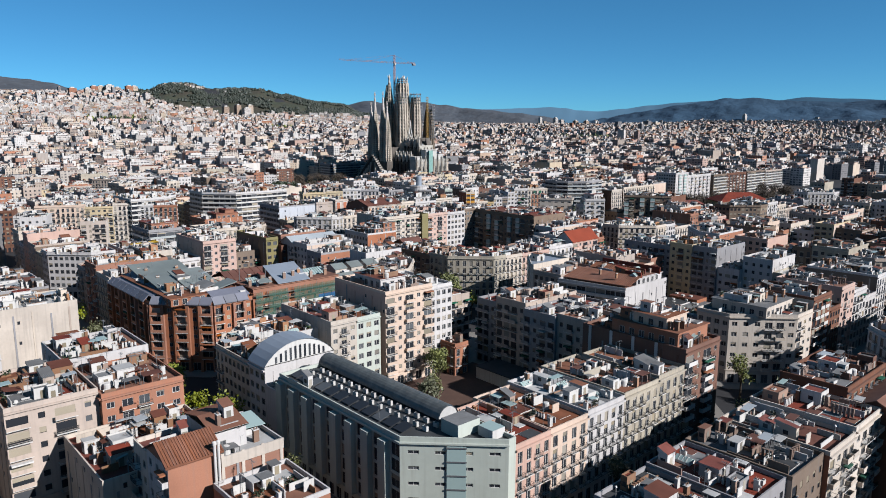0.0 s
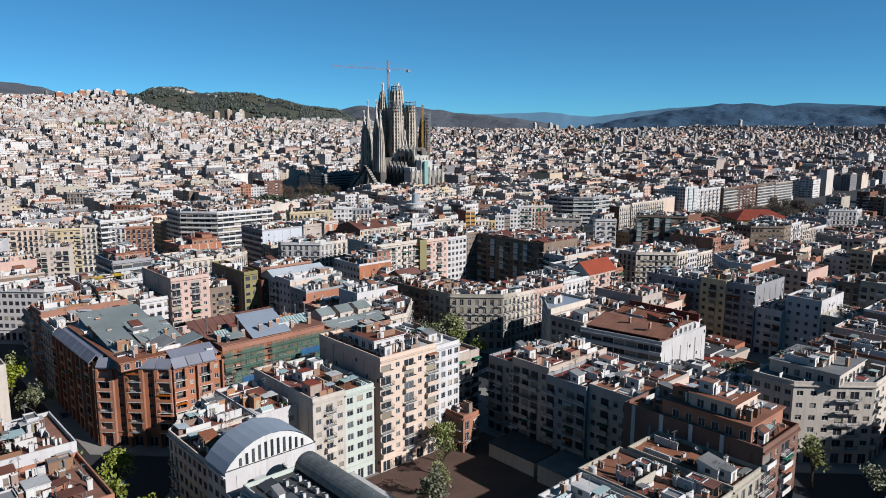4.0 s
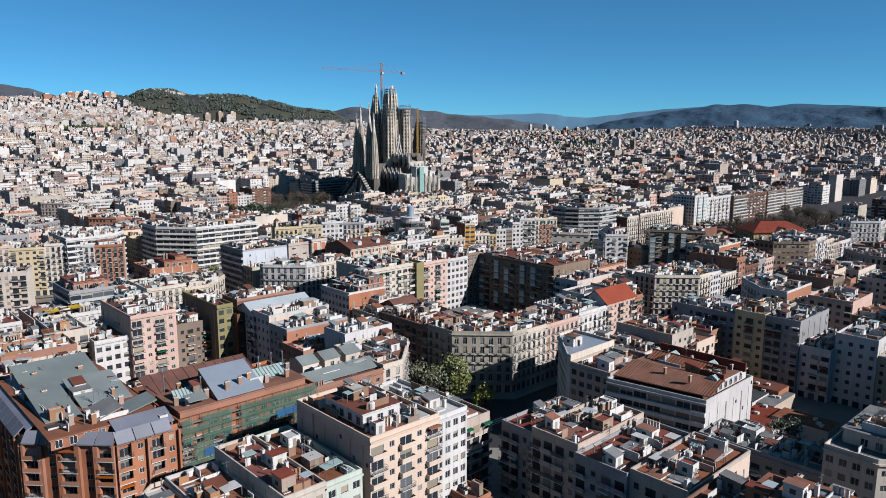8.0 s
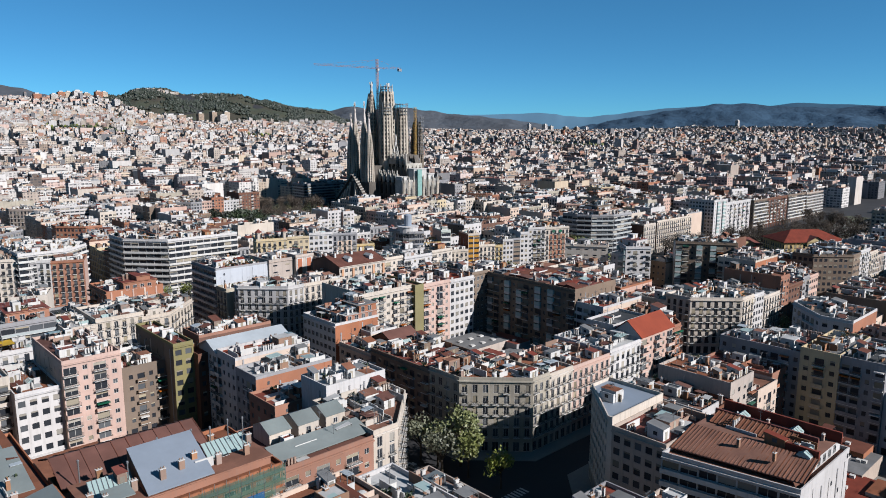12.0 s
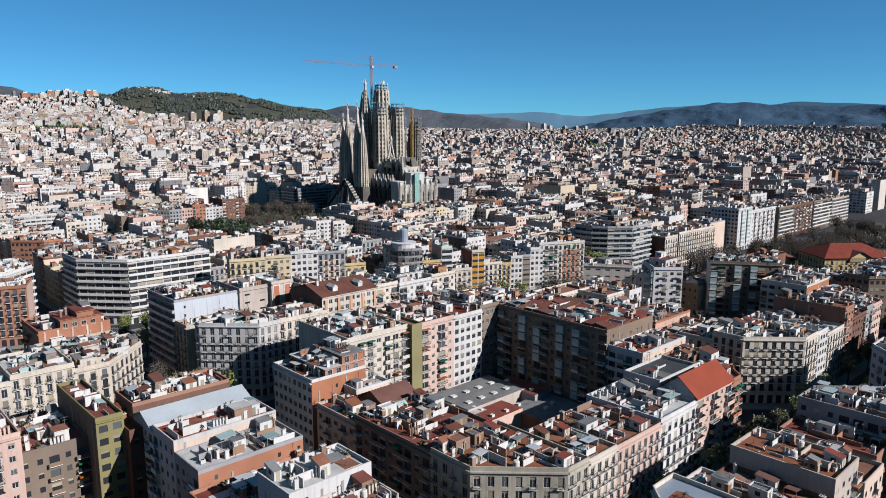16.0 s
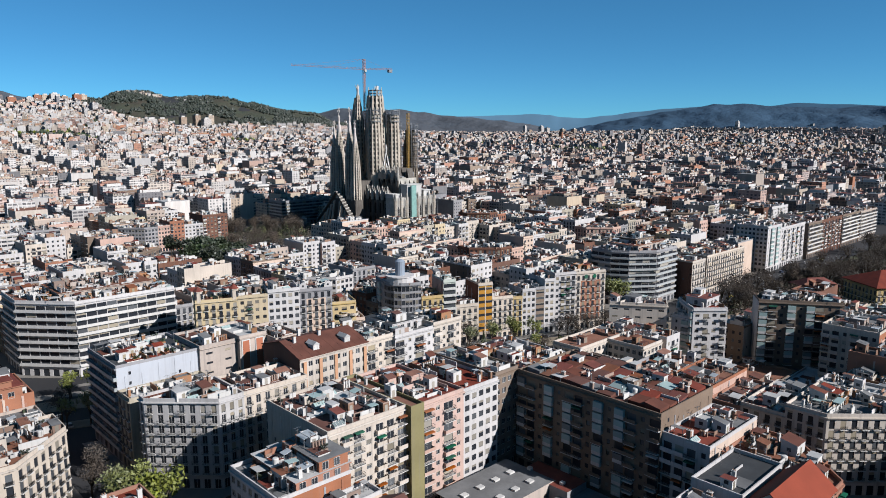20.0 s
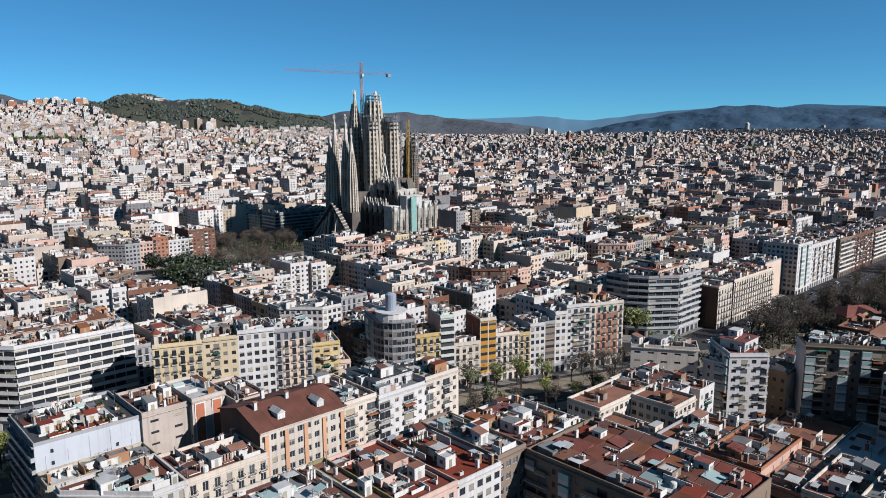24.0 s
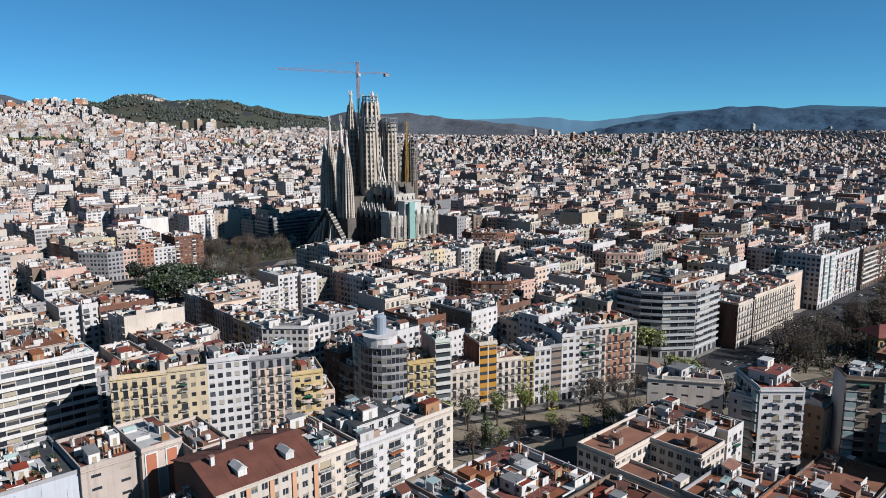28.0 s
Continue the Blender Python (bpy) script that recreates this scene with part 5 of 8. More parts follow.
lot(168, 306, 193.3, 318, 27.5, "brick", "redpaint", "blind", "back", seed=2, side="brownbrick", clutter=1.5)
lot(168, 294, 193.3, 306, 25.5, "white", "paleblue", "blind", "back", seed=3, side="white", pitch=(2.6, "x", "paleblue"))
lot(168, 282, 193.3, 294, 26.0, "white", "redtile", "blind", "back", near=1)
lot(168, 270, 193.3, 282, 23.5, "grey", "whiteroof", "blind", "back", side="brick", near=1)

# third block on the axis: classic corner, pink row, red-roofed house, tall back row
lot(213.3, 220.3, 236, 248, 21.6, "stone", "terracotta", poly=[(228.3, 220.3), (236, 220.3), (236, 248), (213.3, 248), (213.3, 235.3)], styles=("classic", "blind", "blind", "classic", "classic"),
    label="pale stone corner house with a balustrade and iron balconies")
lot(236, 220.3, 247, 240, 21.0, "cream", "terracotta", "classic")
lot(247, 220.3, 266.6, 241, 20.6, "pink", "terracotta", "classic", seed=21)
lot(266.6, 220.3, 285, 243, 21.5, "white", "whiteroof", "classic", near=1, side="white")
lot(285, 220.3, 306, 231.5, 22.8, "pink", "redtile", "loggia", "blind", side="white", pitch=(4.6, "x", "redtile"), label="pinkish house with a bright red pitched roof and awnings")
lot(285, 231.5, 306, 243, 24.0, "white", "darkroof", "blind", "blind", clutter=0.3, side="white")
lot(306, 220.3, 326.6, 246, 22.0, "brick", "terracotta", poly=[(306, 220.3), (311.6, 220.3), (326.6, 235.3), (326.6, 246), (306, 246)], styles=("modern", "modern", "modern", "blind", "blind"))
lot(213.3, 248, 236, 277, 20.6, "brown", "redpaint", "blind", "modern", near=1)
lot(213.3, 277, 224, 295, 18.5, "beige", "redpaint", "blind", "modern", side="brick", clutter=1.3)
lot(224, 277, 236, 291, 19.5, "beige", "brownroof", "blind", "blind", side="brick", pitch=(3.4, "x", "brownroof"))
lot(224, 291, 236, 297, 20.5, "white", "whiteroof", "blind", "blind", near=1, side="peach")
o = lot(213.3, 297.2, 232, 318, 24.4, "white", "greyroof", "blind", "grid", side="brick", seed=31)
attic(o, 218, 297.4, 231.8, 316, 24.6, 27.0, "brick", "whiteroof", clutter=1.2)
attic(o, 224, 297.6, 231.6, 312, 27.2, 29.6, "brick", "greyroof", clutter=1.0)
lot(232, 306, 256, 333.6, 30.5, "cream", "brownroof", "modern", "blind", seed=33)
lot(256, 304, 260.5, 333.6, 30.5, "olive", "terracotta", "blind", "blind")
lot(260.5, 305, 276, 333.6, 30.0, "pink", "redpaint", "loggia", "blind", seed=35)
lot(276, 305, 290, 333.6, 29.6, "white", "redpaint", "grid", "blind", near=1, side="white")
lot(290, 306, 300, 333.6, 30.5, "brown", "whiteroof", "grid", "back")
o = lot(299, 258.5, 326.6, 305, 29.8, "brown", "brownroof", "blind", "enclosed", seed=37, near=1, side="brown", clutter=0.5, label="long brown block with glazed balconies facing the courtyard")
tile_patches(o, 301, 260, 325.5, 303.5, 29.8, 5, [ROOFS[k] for k in ("brownroof", "brownroof", "brownroof", "terracotta", "terracotta", "redpaint", "greyroof")] + [SKYLIGHT], 5, 9)
lot(300, 246, 326.6, 258.5, 25.0, "white", "redpaint", "blind", "back", near=1)

# beside the avenue
lot(213.3, 389, 239, 414, 30.3, "grey", "darkroof", "blind", "strip", clutter=0.9, side="palemetal", label="block with a blank white party wall and dark balcony front")
lot(239, 388, 252, 408, 31.0, "beige", "brownroof", "slots", "blind", near=1, side="beige")
o = lot(252, 386, 262, 405, 32.0, "beige", "whiteroof", "slots", "blind", side="beige", label="beige house with tall orange-red panels in white frames", clutter=0.4)
TERRA = surface("orange_red_facade_panel", (0.74, 0.27, 0.15), vary=0.15, grain=1.0)
for x in (1.0, 6.0):
    q = Shape()
    q.box(x - 0.35, -0.22, 2.0, x + 2.75, -0.03, 31.4, WHITE)
    part("panel_frame", q, o, "white frame round the panel")
    q = Shape()
    q.box(x, -0.30, 2.4, x + 2.4, -0.20, 31.0, TERRA)
    part("facade_panel", q, o, "tall orange-red panel")
lot(262, 380, 272, 400, 30.5, "beige", "terracotta", "grid", "blind", near=1)
PILASTER = surface("orange_pilaster_render", (0.82, 0.47, 0.28), vary=0.15, grain=1.0)
o = lot(256.8, 357, 282.8, 379, 30.8, "cream", "brownroof", "grid", "blind", side="brownbrick", seed=41, pitch=(3.2, "x", "brownroof"), label="cream house with orange pilasters and a large brown pitched roof")
for k in range(5):
    x = 1.2 + k * 5.8
    q = Shape()
    q.box(x, -0.35, 3.0, x + 1.1, -0.02, 29.5, PILASTER)
    part("pilaster", q, o, "orange-pink pilaster between the windows")

for x in (6.5, 18.5):
    s = Shape()
    s.box(x, 2.2, 30.9, x + 2.2, 5.5, 33.4, WHITE)
    s.solid([(x - 0.2, 2.0, 33.4), (x + 2.4, 2.0, 33.4), (x + 1.1, 2.0, 34.4), (x - 0.2, 6.5, 33.4), (x + 2.4, 6.5, 33.4), (x + 1.1, 6.5, 34.4)], [(0, 1, 2), (1, 4, 5, 2), (3, 0, 2, 5)], ROOFS["whiteroof"])
    d = part("dormer", s, o)
    part("window", window_data(1.2, 1.4, 0), d).location = (x + 1.1, 2.05, 31.4)
for k in range(9):         # raised tile rows down both slopes
    x = 1.5 + k * 2.9
    for sg in (0, 1):
        q = Shape()
        q.beam((x, -0.4 if not sg else 22.4, 31.0), (x, 11.0, 34.28), 0.16, ROOFS["brownroof"])
        part("tile_ridge", q, o)
for x, y in ((3, 8), (13, 9), (22, 14), (9, 15)):
    q = Shape()
    q.box(x, y, 31.5, x + 0.9, y + 0.9, 35.6, WHITE)
    q.box(x - 0.12, y - 0.12, 35.6, x + 1.02, y + 1.02, 35.8, CHIM)
    part("chimney", q, o)
lot(282.8, 357, 294, 379, 30.8, "cream", "brownroof", "loggia", "blind")
o = lot(294, 356, 312, 378, 30.0, "white", "greyroof", "loggia", "blind", seed=43)
attic(o, 297, 361, 311, 376, 30.2, 33, "white", "darkroof")
lot(312, 356, 326, 372, 31.0, "cream", "darkroof", "loggia", "blind")
lot(213.3, 353.6, 236, 372, 26.0, "white", "brownroof", poly=[(228.3, 353.6), (236, 353.6), (236, 372), (213.3, 372), (213.3, 368.6)], styles=("classic", "blind", "blind", "classic", "classic"), label="ornate grey corner house with arched windows")
lot(236, 353.6, 257, 371, 26.0, "cream", "brownroof", "classic", "blind")
for x0, y0, x1, y1 in ((347, 317, 376, 329), (364, 302, 377, 317), (346.6, 298, 354, 317)):
    lot(x0, y0, x1, y1, 22.8 if x0 != 346.6 else 20.0, "cream", "terracotta", "grid", "grid", seed=45, clutter=0.35, label="cream house wing with terracotta roofs round a light court")
o = lot(400, 322, 414, 336, 27.3, "cream", "redpaint", poly=[(410, 318.5), (418, 323.5), (405, 343), (397, 338)], styles=("modern", "blind", "blind", "slots"), near=1, clutter=0.5, side="cream",
        label="cream house with blank party walls and small windows")
attic(o, 404, 330, 410, 335, 27.4, 30.0, "white", "greyroof", clutter=0.0)
lot(413, 309, 424, 318, 23.0, "white", "brownroof", "blind", "glazed", near=1, side="brown", label="narrow house with glazed balconies between taller houses")
o = lot(413, 302, 430, 317, 28.0, "white", "redpaint", poly=[(410, 307), (420, 297.5), (433, 311), (423, 320.5)], styles=("modern", "blind", "blind", "enclosed"), near=1, side="beige", clutter=0.3,
        label="white corner house with a terraced penthouse and blank tan side")
attic(o, 417, 305, 428, 314, 28.2, 31.4, "white", "redpaint", clutter=0.5)
lot(434, 266, 460, 296, 30.5, "brown", "redpaint", poly=[(451, 264), (461, 270.7), (443, 297.2), (433, 290.5)], styles=("blind", "blind", "blind", "enclosed"), near=1, side="white", label="long brown block with glazed balconies over a courtyard terrace")
lot(404, 273, 431, 294, 5.0, "brown", "terracotta", "blind", "blind", near=1, clutter=0.4, label="low courtyard building with a terracotta roof")
lot(400, 250, 440, 272.8, 4.6, "white", "paleblue", "blind", "blind", near=1, clutter=0.2, label="low courtyard building with a pale terrace roof")
def hipped(name, poly, h, rise, label):
    """An ochre palace with a hipped tile roof over deep eaves and a gable in its front."""
    xs, ys = [q[0] for q in poly], [q[1] for q in poly]
    TAKEN.append((min(xs), min(ys), max(xs), max(ys)))
    ob = house(poly, h, "yellow", "redpaint", ("classic", "blind", "blind", "classic"), near=1, seed=81, z0=0.16, clutter=0.0, label=label)
    bx, by = ob.location.x, ob.location.y
    e = inset([(x - bx, y - by) for x, y in poly], -1.2)
    a, b, c, d = (Vector(q) for q in e)
    m0, m1 = (a + d) / 2, (b + c) / 2
    r0, r1 = m0.lerp(m1, 0.28), m0.lerp(m1, 0.72)
    s = Shape()
    v = [(*q, h + 0.9) for q in e] + [(*r0, h + 0.9 + rise), (*r1, h + 0.9 + rise)] + [(*q, h + 0.5) for q in e]
    s.solid(v, [(0, 1, 5, 4), (1, 2, 5), (2, 3, 4, 5), (3, 0, 4), (6, 7, 1, 0), (7, 8, 2, 1), (8, 9, 3, 2), (9, 6, 0, 3)], ROOFS["redpaint"])
    part("hipped_roof", s, ob, "dark red hipped tile roof with deep eaves")
    u = (b - a).normalized()
    n, f = Vector((u.y, -u.x)), a.lerp(b, 0.5)
    s = Shape()
    p, q, k = f - u * 6 + n * 0.2, f + u * 6 + n * 0.2, f - n * 9
    s.solid([(*p, h + 0.9), (*q, h + 0.9), (*(f + n * 0.2), h + 4.2), (*k, h + 4.2), (*(p - n), h - 2), (*(q - n), h - 2)], [(0, 1, 2), (4, 5, 1, 0)], WALLS["yellow"])
    s.solid([(*(p - u + n), h + 0.8), (*(f + n), h + 4.5), (*k, h + 4.5), (*(p - u - n * 6), h + 0.8), (*(q + u + n), h + 0.8), (*(q + u - n * 6), h + 0.8)], [(0, 1, 2, 3), (1, 4, 5, 2)], ROOFS["redpaint"])
    part("front_gable", s, ob, "ochre gable with a red tiled top")


hipped("palace", [(555.5, 280), (589, 254), (605, 274.5), (571.5, 300.5)], 17.5, 6.5, "ochre palace with a dark red tile roof")
hipped("lodge", [(560, 316), (576, 304), (584, 315), (568, 327)], 11.0, 4.0, "small ochre house with a dark red tile roof")
lot(158, 487, 193.3, 522, 30.5, "white", "darkroof", near=1, poly=[(158, 487), (180, 487), (193.3, 500), (193.3, 522), (158, 522)], styles=("strip", "strip", "blind", "blind", "strip"), seed=95, label="pale blue and white banded corner block")
lot(245, 772, 276, 796, 23.0, "white", "whiteroof", "bands", "grid", near=1, seed=96, clutter=0.6, side="white", label="white office building with bands of windows")
lot(277, 774, 305, 798, 23.0, "grey", "greyroof", "strip", "blind", near=1, seed=97, clutter=0.6, label="glazed wing of an office building")
o = lot(212, 480, 270, 522, 31.0, "white", "terracotta", near=1, poly=[(229, 480), (270, 480), (270, 522), (212, 522), (212, 499)], styles=("strip", "blind", "blind", "strip", "strip"),
        clutter=1.2, label="white chamfered block with continuous balcony bands and terracotta roof")
attic(o, 226, 489, 264, 514, 31.0, 33.8, "beige", "terracotta")
o = lot(488, 378.4, 528, 410, 31.0, "grey", "brownroof", near=1, poly=[(505.5, 378.4), (528, 378.4), (528, 410), (488, 410), (488, 397), (492.6, 388.2)], styles=("strip", "blind", "blind", "strip", "strip", "strip"),
        clutter=0.6, label="eight-sided grey block with glazed balcony bands on the avenue corner")
attic(o, 498, 386, 526, 406, 31.0, 34.0, "beige", "terracotta")
attic(o, 503, 390, 522, 404, 34.0, 37.0, "brown", "greyroof")

lot(300, 306, 326.6, 333.6, 28.0, "white", "redpaint", "back", "back", seed=47, near=1, side="white")


def avenue_lot(s0, s1, h, depth, wall, roof, style, west="blind", near=1, **more):
    """A house on the far side of the avenue, from s0 to s1 along it."""
    a, b = AVE_O + AVE_D * s0, AVE_O + AVE_D * s1
    poly = [tuple(a), tuple(b), tuple(b - AVE_N * depth), tuple(a - AVE_N * depth)]
    xs, ys = [p[0] for p in poly], [p[1] for p in poly]
    TAKEN.append((min(xs) + 3, min(ys) + 3, max(xs) - 3, max(ys) - 3))
    return house(poly, h, wall, roof, (style, "blind", "blind", west), near=near, seed=int(900 + s0), z0=0.16, group="houses along the avenue", **more)


def on_avenue(sh, a, d):
    """Plan place of a point a metres along the avenue and d metres behind its far kerb, in the house's own frame."""
    p = AVE_O + AVE_D * a - AVE_N * d
    return p.x - sh.location.x, p.y - sh.location.y


def turret(ob, a, d, z, w, h, cap):
    x, y = on_avenue(ob, a, d)
    t = Shape()
    t.lathe(x, y, [(z, w), (z + h, w), (z + h, w * 1.2), (z + h + 0.3, w * 1.2)], 8, WALLS["cream"])
    t = part("turret", t, ob)
    r = Shape()
    r.lathe(x, y, [(z + h + 0.3, w * 1.25), (z + h + 1.2, w * 0.7), (z + h + 2.2, 0.08)], 8, cap)
    part("turret_roof", r, t, "pointed red tiled cap")
    for k in range(4):
        g = Shape()
        q = k * math.tau / 4 + 0.4
        cx, cy = x + math.cos(q) * (w - 0.02), y + math.sin(q) * (w - 0.02)
        g.box(cx - 0.4, cy - 0.4, z + h * 0.3, cx + 0.4, cy + 0.4, z + h * 0.85, GLASS)
        part("turret_window", g, t)


o = avenue_lot(-123, -106, 31.0, 16, "straw", "brownroof", "classic", "grid", label="straw yellow ornate house with two tiled corner turrets")
turret(o, -121.5, 1.5, 31.0, 1.7, 4.2, ROOFS["redpaint"])
turret(o, -107.5, 1.5, 31.0, 1.7, 4.2, ROOFS["redpaint"])
avenue_lot(-106, -94, 31.5, 15, "straw", "terracotta", "modern")
avenue_lot(-94, -80.6, 33.0, 15, "white", "redpaint", "grid")
o = avenue_lot(-80.6, -66.6, 32.0, 15, "grey", "redpaint", "classic+peach", label="pale grey house with black iron balcony rails and gables")
for a in (-79, -68.2):      # curved gables with a round eye
    x, y = on_avenue(o, a, 0.4)
    s = Shape()
    pts = [(1.7 * math.cos(q * math.pi / 8), 2.6 * math.sin(q * math.pi / 8)) for q in range(9)]
    f = [(x + AVE_D.x * u, y + AVE_D.y * u, 32.9 + v) for u, v in pts]
    s.face(f, WALLS["white"])
    s.solid(f + [(px_ + 0.6, py_ + 0.8, pz_) for px_, py_, pz_ in f], [(i + 1, i, i + 9, i + 10) for i in range(8)], WALLS["white"])
    g = part("gable", s, o)
    e = Shape()
    e.face([(x + AVE_D.x * 0.5 * math.cos(q) + AVE_N.x * 0.04, y + AVE_D.y * 0.5 * math.cos(q) + AVE_N.y * 0.04, 34.0 + 0.5 * math.sin(q)) for q in [i * math.tau / 12 for i in range(12)]], GLASS)
    part("round_window", e, g)
o = avenue_lot(-66.6, -56, 25.0, 14, "yellow", "whiteroof", "modern", label="pale yellow house with rounded balconies")
for z in (6, 10.5, 15, 19.5):
    for a in (-62.5, -57.5):
        x, y = on_avenue(o, a, 0.0)
        s = Shape()
        s.lathe(x, y, [(z, 2.5), (z + 1.0, 2.6), (z + 1.0, 2.4), (z + 0.2, 2.3)], 14, WALLS["cream"])
        part("round_balcony", s, o)
avenue_lot(-56, -52, 17.0, 12, "peach", "terracotta", "grid")
# glazed corner house with a rounded end and a drum on its roof
c = [AVE_O + AVE_D * (-31 - 9 * math.sin(q)) - AVE_N * (9 - 9 * math.cos(q)) for q in (0.0, 0.4, 0.8, 1.2, 1.57)]
e0, e1, e2 = AVE_O + AVE_D * -25.2, AVE_O + AVE_D * -25.2 - AVE_N * 22, AVE_O + AVE_D * -40 - AVE_N * 22
o = house([tuple(p) for p in c[::-1]] + [tuple(e0), tuple(e1), tuple(e2)], 30.5, "grey", "redpaint", ("curtain",) * 5 + ("blind", "blind", "glazed"), near=1, seed=77, z0=0.16, clutter=0.6,
          group="houses along the avenue", label="white rounded corner house glazed from floor to floor")
TAKEN.append((345, 412, 362, 432))
x, y = on_avenue(o, -33, 7)
s = Shape()
s.lathe(x, y, [(30.5, 6.2), (33.4, 6.2), (33.6, 6.6), (34.0, 6.6)], 18, WALLS["white"])
part("penthouse", s, o, "round white penthouse")
s = Shape()
s.lathe(x, y, [(34.0, 2.3), (40.5, 2.3), (41.2, 1.2)], 14, ROOFS["bluegrey"])
part("roof_drum", s, o, "pale grey metal drum on the roof")
avenue_lot(-25, -14.2, 23.6, 15, "yellow", "terracotta", "classic", label="ochre yellow house with dark arched balconies")
avenue_lot(-14.2, -8, 30.5, 15, "palegreen", "greyroof", "strip")
avenue_lot(-8, 3.6, 18.0, 14, "cream", "terracotta", "classic", side="brick")
avenue_lot(3.6, 11.1, 27.4, 15, "cream", "greyroof", "bands+orange", side="brownbrick", label="narrow house with orange-yellow panels under its windows")
avenue_lot(11.1, 22, 20.0, 14, "cream", "terracotta", "classic")
avenue_lot(22, 27.3, 19.2, 14, "yellow", "terracotta", "classic")
avenue_lot(27.3, 34.6, 22.5, 15, "white", "greyroof", "grid")
avenue_lot(34.6, 39.6, 22.8, 15, "grey", "whiteroof", "bands+brown")
avenue_lot(39.6, 45.2, 26.5, 16, "white", "greyroof", "grid")
avenue_lot(45.2, 57.5, 29.0, 16, "white", "terracotta", "modern+grey", side="peach")
o = avenue_lot(57.5, 75, 28.6, 16, "cream", "brownroof", "classic+brick", label="cream stone house with a red brick centre on the avenue")
for a in (63.5, 68.5):
    x, y = on_avenue(o, a, -0.05)
    e = Shape()
    e.face([(x + AVE_D.x * 1.1 * math.cos(q), y + AVE_D.y * 1.1 * math.cos(q), 26.6 + 1.1 * math.sin(q)) for q in [i * math.tau / 14 for i in range(14)]], AWNING_G)
    part("oval_window", e, o, "round window in a green frame")
rs = random.Random(21)
a = -335.0
while a < -176:             # the avenue's far row beyond the banded block
    w = rs.uniform(11, 17)
    if a + w < -196:
        avenue_lot(a, a + w, rs.uniform(22, 30), 16, pick(rs, WALL_MIX), pick(rs, ROOF_MIX), rs.choice(("classic", "modern", "grid")), "back")
    a += w
a = -318.0
while a < -226:             # backs of the near row
    w = rs.uniform(11, 17)
    p0, p1 = AVE_O + AVE_D * a + AVE_N * (AVE_W + 17), AVE_O + AVE_D * (a + w) + AVE_N * (AVE_W + 17)
    poly = [tuple(p0), tuple(p1), tuple(p1 - AVE_N * 16), tuple(p0 - AVE_N * 16)]
    if p1.x < 192 or p0.x > 214:
        xs, ys = [p[0] for p in poly], [p[1] for p in poly]
        if not taken(poly):
            TAKEN.append((min(xs) + 3, min(ys) + 3, max(xs) - 3, max(ys) - 3))
            house(poly, rs.uniform(22, 30), pick(rs, WALL_MIX), pick(rs, ROOF_MIX), ("back", "blind", "blind", "back"), near=1, seed=int(a), z0=0.16, group="houses along the avenue")
    a += w
TAKEN.append((440, 742, 524, 850))        # planted square beside the church
lot(526, 816, 592, 842, 25.0, "grey", "greyroof", "strip", "strip", near=1, label="long grey banded block in the shade of the church")
lot(531, 369.5, 547, 392, 22.3, "cream", "terracotta", "classic", "blind", near=1, side="brownbrick")
lot(549, 369.5, 600, 392, 23.4, "cream", "terracotta", "classic", "blind", near=1, side="brown")
lot(640, 371, 664, 393, 32.0, "white", "redpaint", "glazed", "grid", near=1, seed=91)
lot(664, 372.5, 712, 393, 28.5, "white", "terracotta", "loggia", "blind", near=1, seed=92, side="white")
lot(716, 371, 744, 393, 27.0, "brown", "redpaint", "strip", "blind", near=1)
lot(744, 371, 790, 393, 27.0, "brownbrick", "terracotta", "loggia", "blind", near=1, side="brownbrick")
lot(792, 371, 836, 393, 27.0, "brown", "redpaint", "strip", "blind", near=1, side="brown")
lot(838, 371, 884, 393, 26.0, "beige", "terracotta", "strip", "blind", near=1, side="brick")

# blocks east of the first streets
o = lot(213.3, 87, 240, 113, 22.0, "cream", "greyroof", poly=[(228.3, 87), (240, 87), (240, 113), (213.3, 113), (213.3, 102)], styles=("modern", "blind", "blind", "grid", "modern"), clutter=0.3,
        label="cream corner block with planted roof terraces")
attic(o, 219, 93, 238, 111, 22.2, 25.5, "cream", "greyroof")
o = lot(211.5, 142.8, 244, 170, 22.5, "white", "terracotta", poly=[(216.5, 142.8), (244, 142.8), (244, 170), (211.5, 170)], styles=("blind", "blind", "blind", "strip"), seed=51, clutter=0.0, side="white",
        label="white block with curved balcony bands and a terracotta roof")
q = [(214.6, 169.6, 23.6), (219.0, 143.2, 23.6), (226.6, 143.2, 26.2), (224.4, 169.6, 26.2)]
ribs(slab(o, q, ROOFS["terracotta"], "tiled_slope", "terracotta tiled slope above the balconies"), q, 34, ROOFS["terracotta"], 0.16, "tile_ridge")
attic(o, 226, 144.5, 243, 169.5, 22.6, 25.4, "white", "terracotta", clutter=0.15)
q = [(229.4, 150, 25.9), (229.0, 168, 25.9), (233.6, 168, 27.3), (233.6, 150, 27.3)]
ribs(slab(o, q, ROOFS["terracotta"], "tiled_slope", "second tiled slope on the roof", 0.4), q, 18, ROOFS["terracotta"], 0.16, "tile_ridge")
for x0, y0, x1, y1, z, m, nm in ((233.6, 146, 234.1, 169, 27.6, "redpaint", "roof_wall"), (239.4, 143.2, 239.9, 169.6, 28.0, "redpaint", "roof_wall"), (227.2, 143.6, 228.0, 150.5, 27.4, "redpaint", "roof_wall")):
    s = Shape()
    s.box(x0 - 211.5, y0 - 142.8, 25.4, x1 - 211.5, y1 - 142.8, z, ROOFS[m])
    part(nm, s, o, "dark red painted wall on the roof")
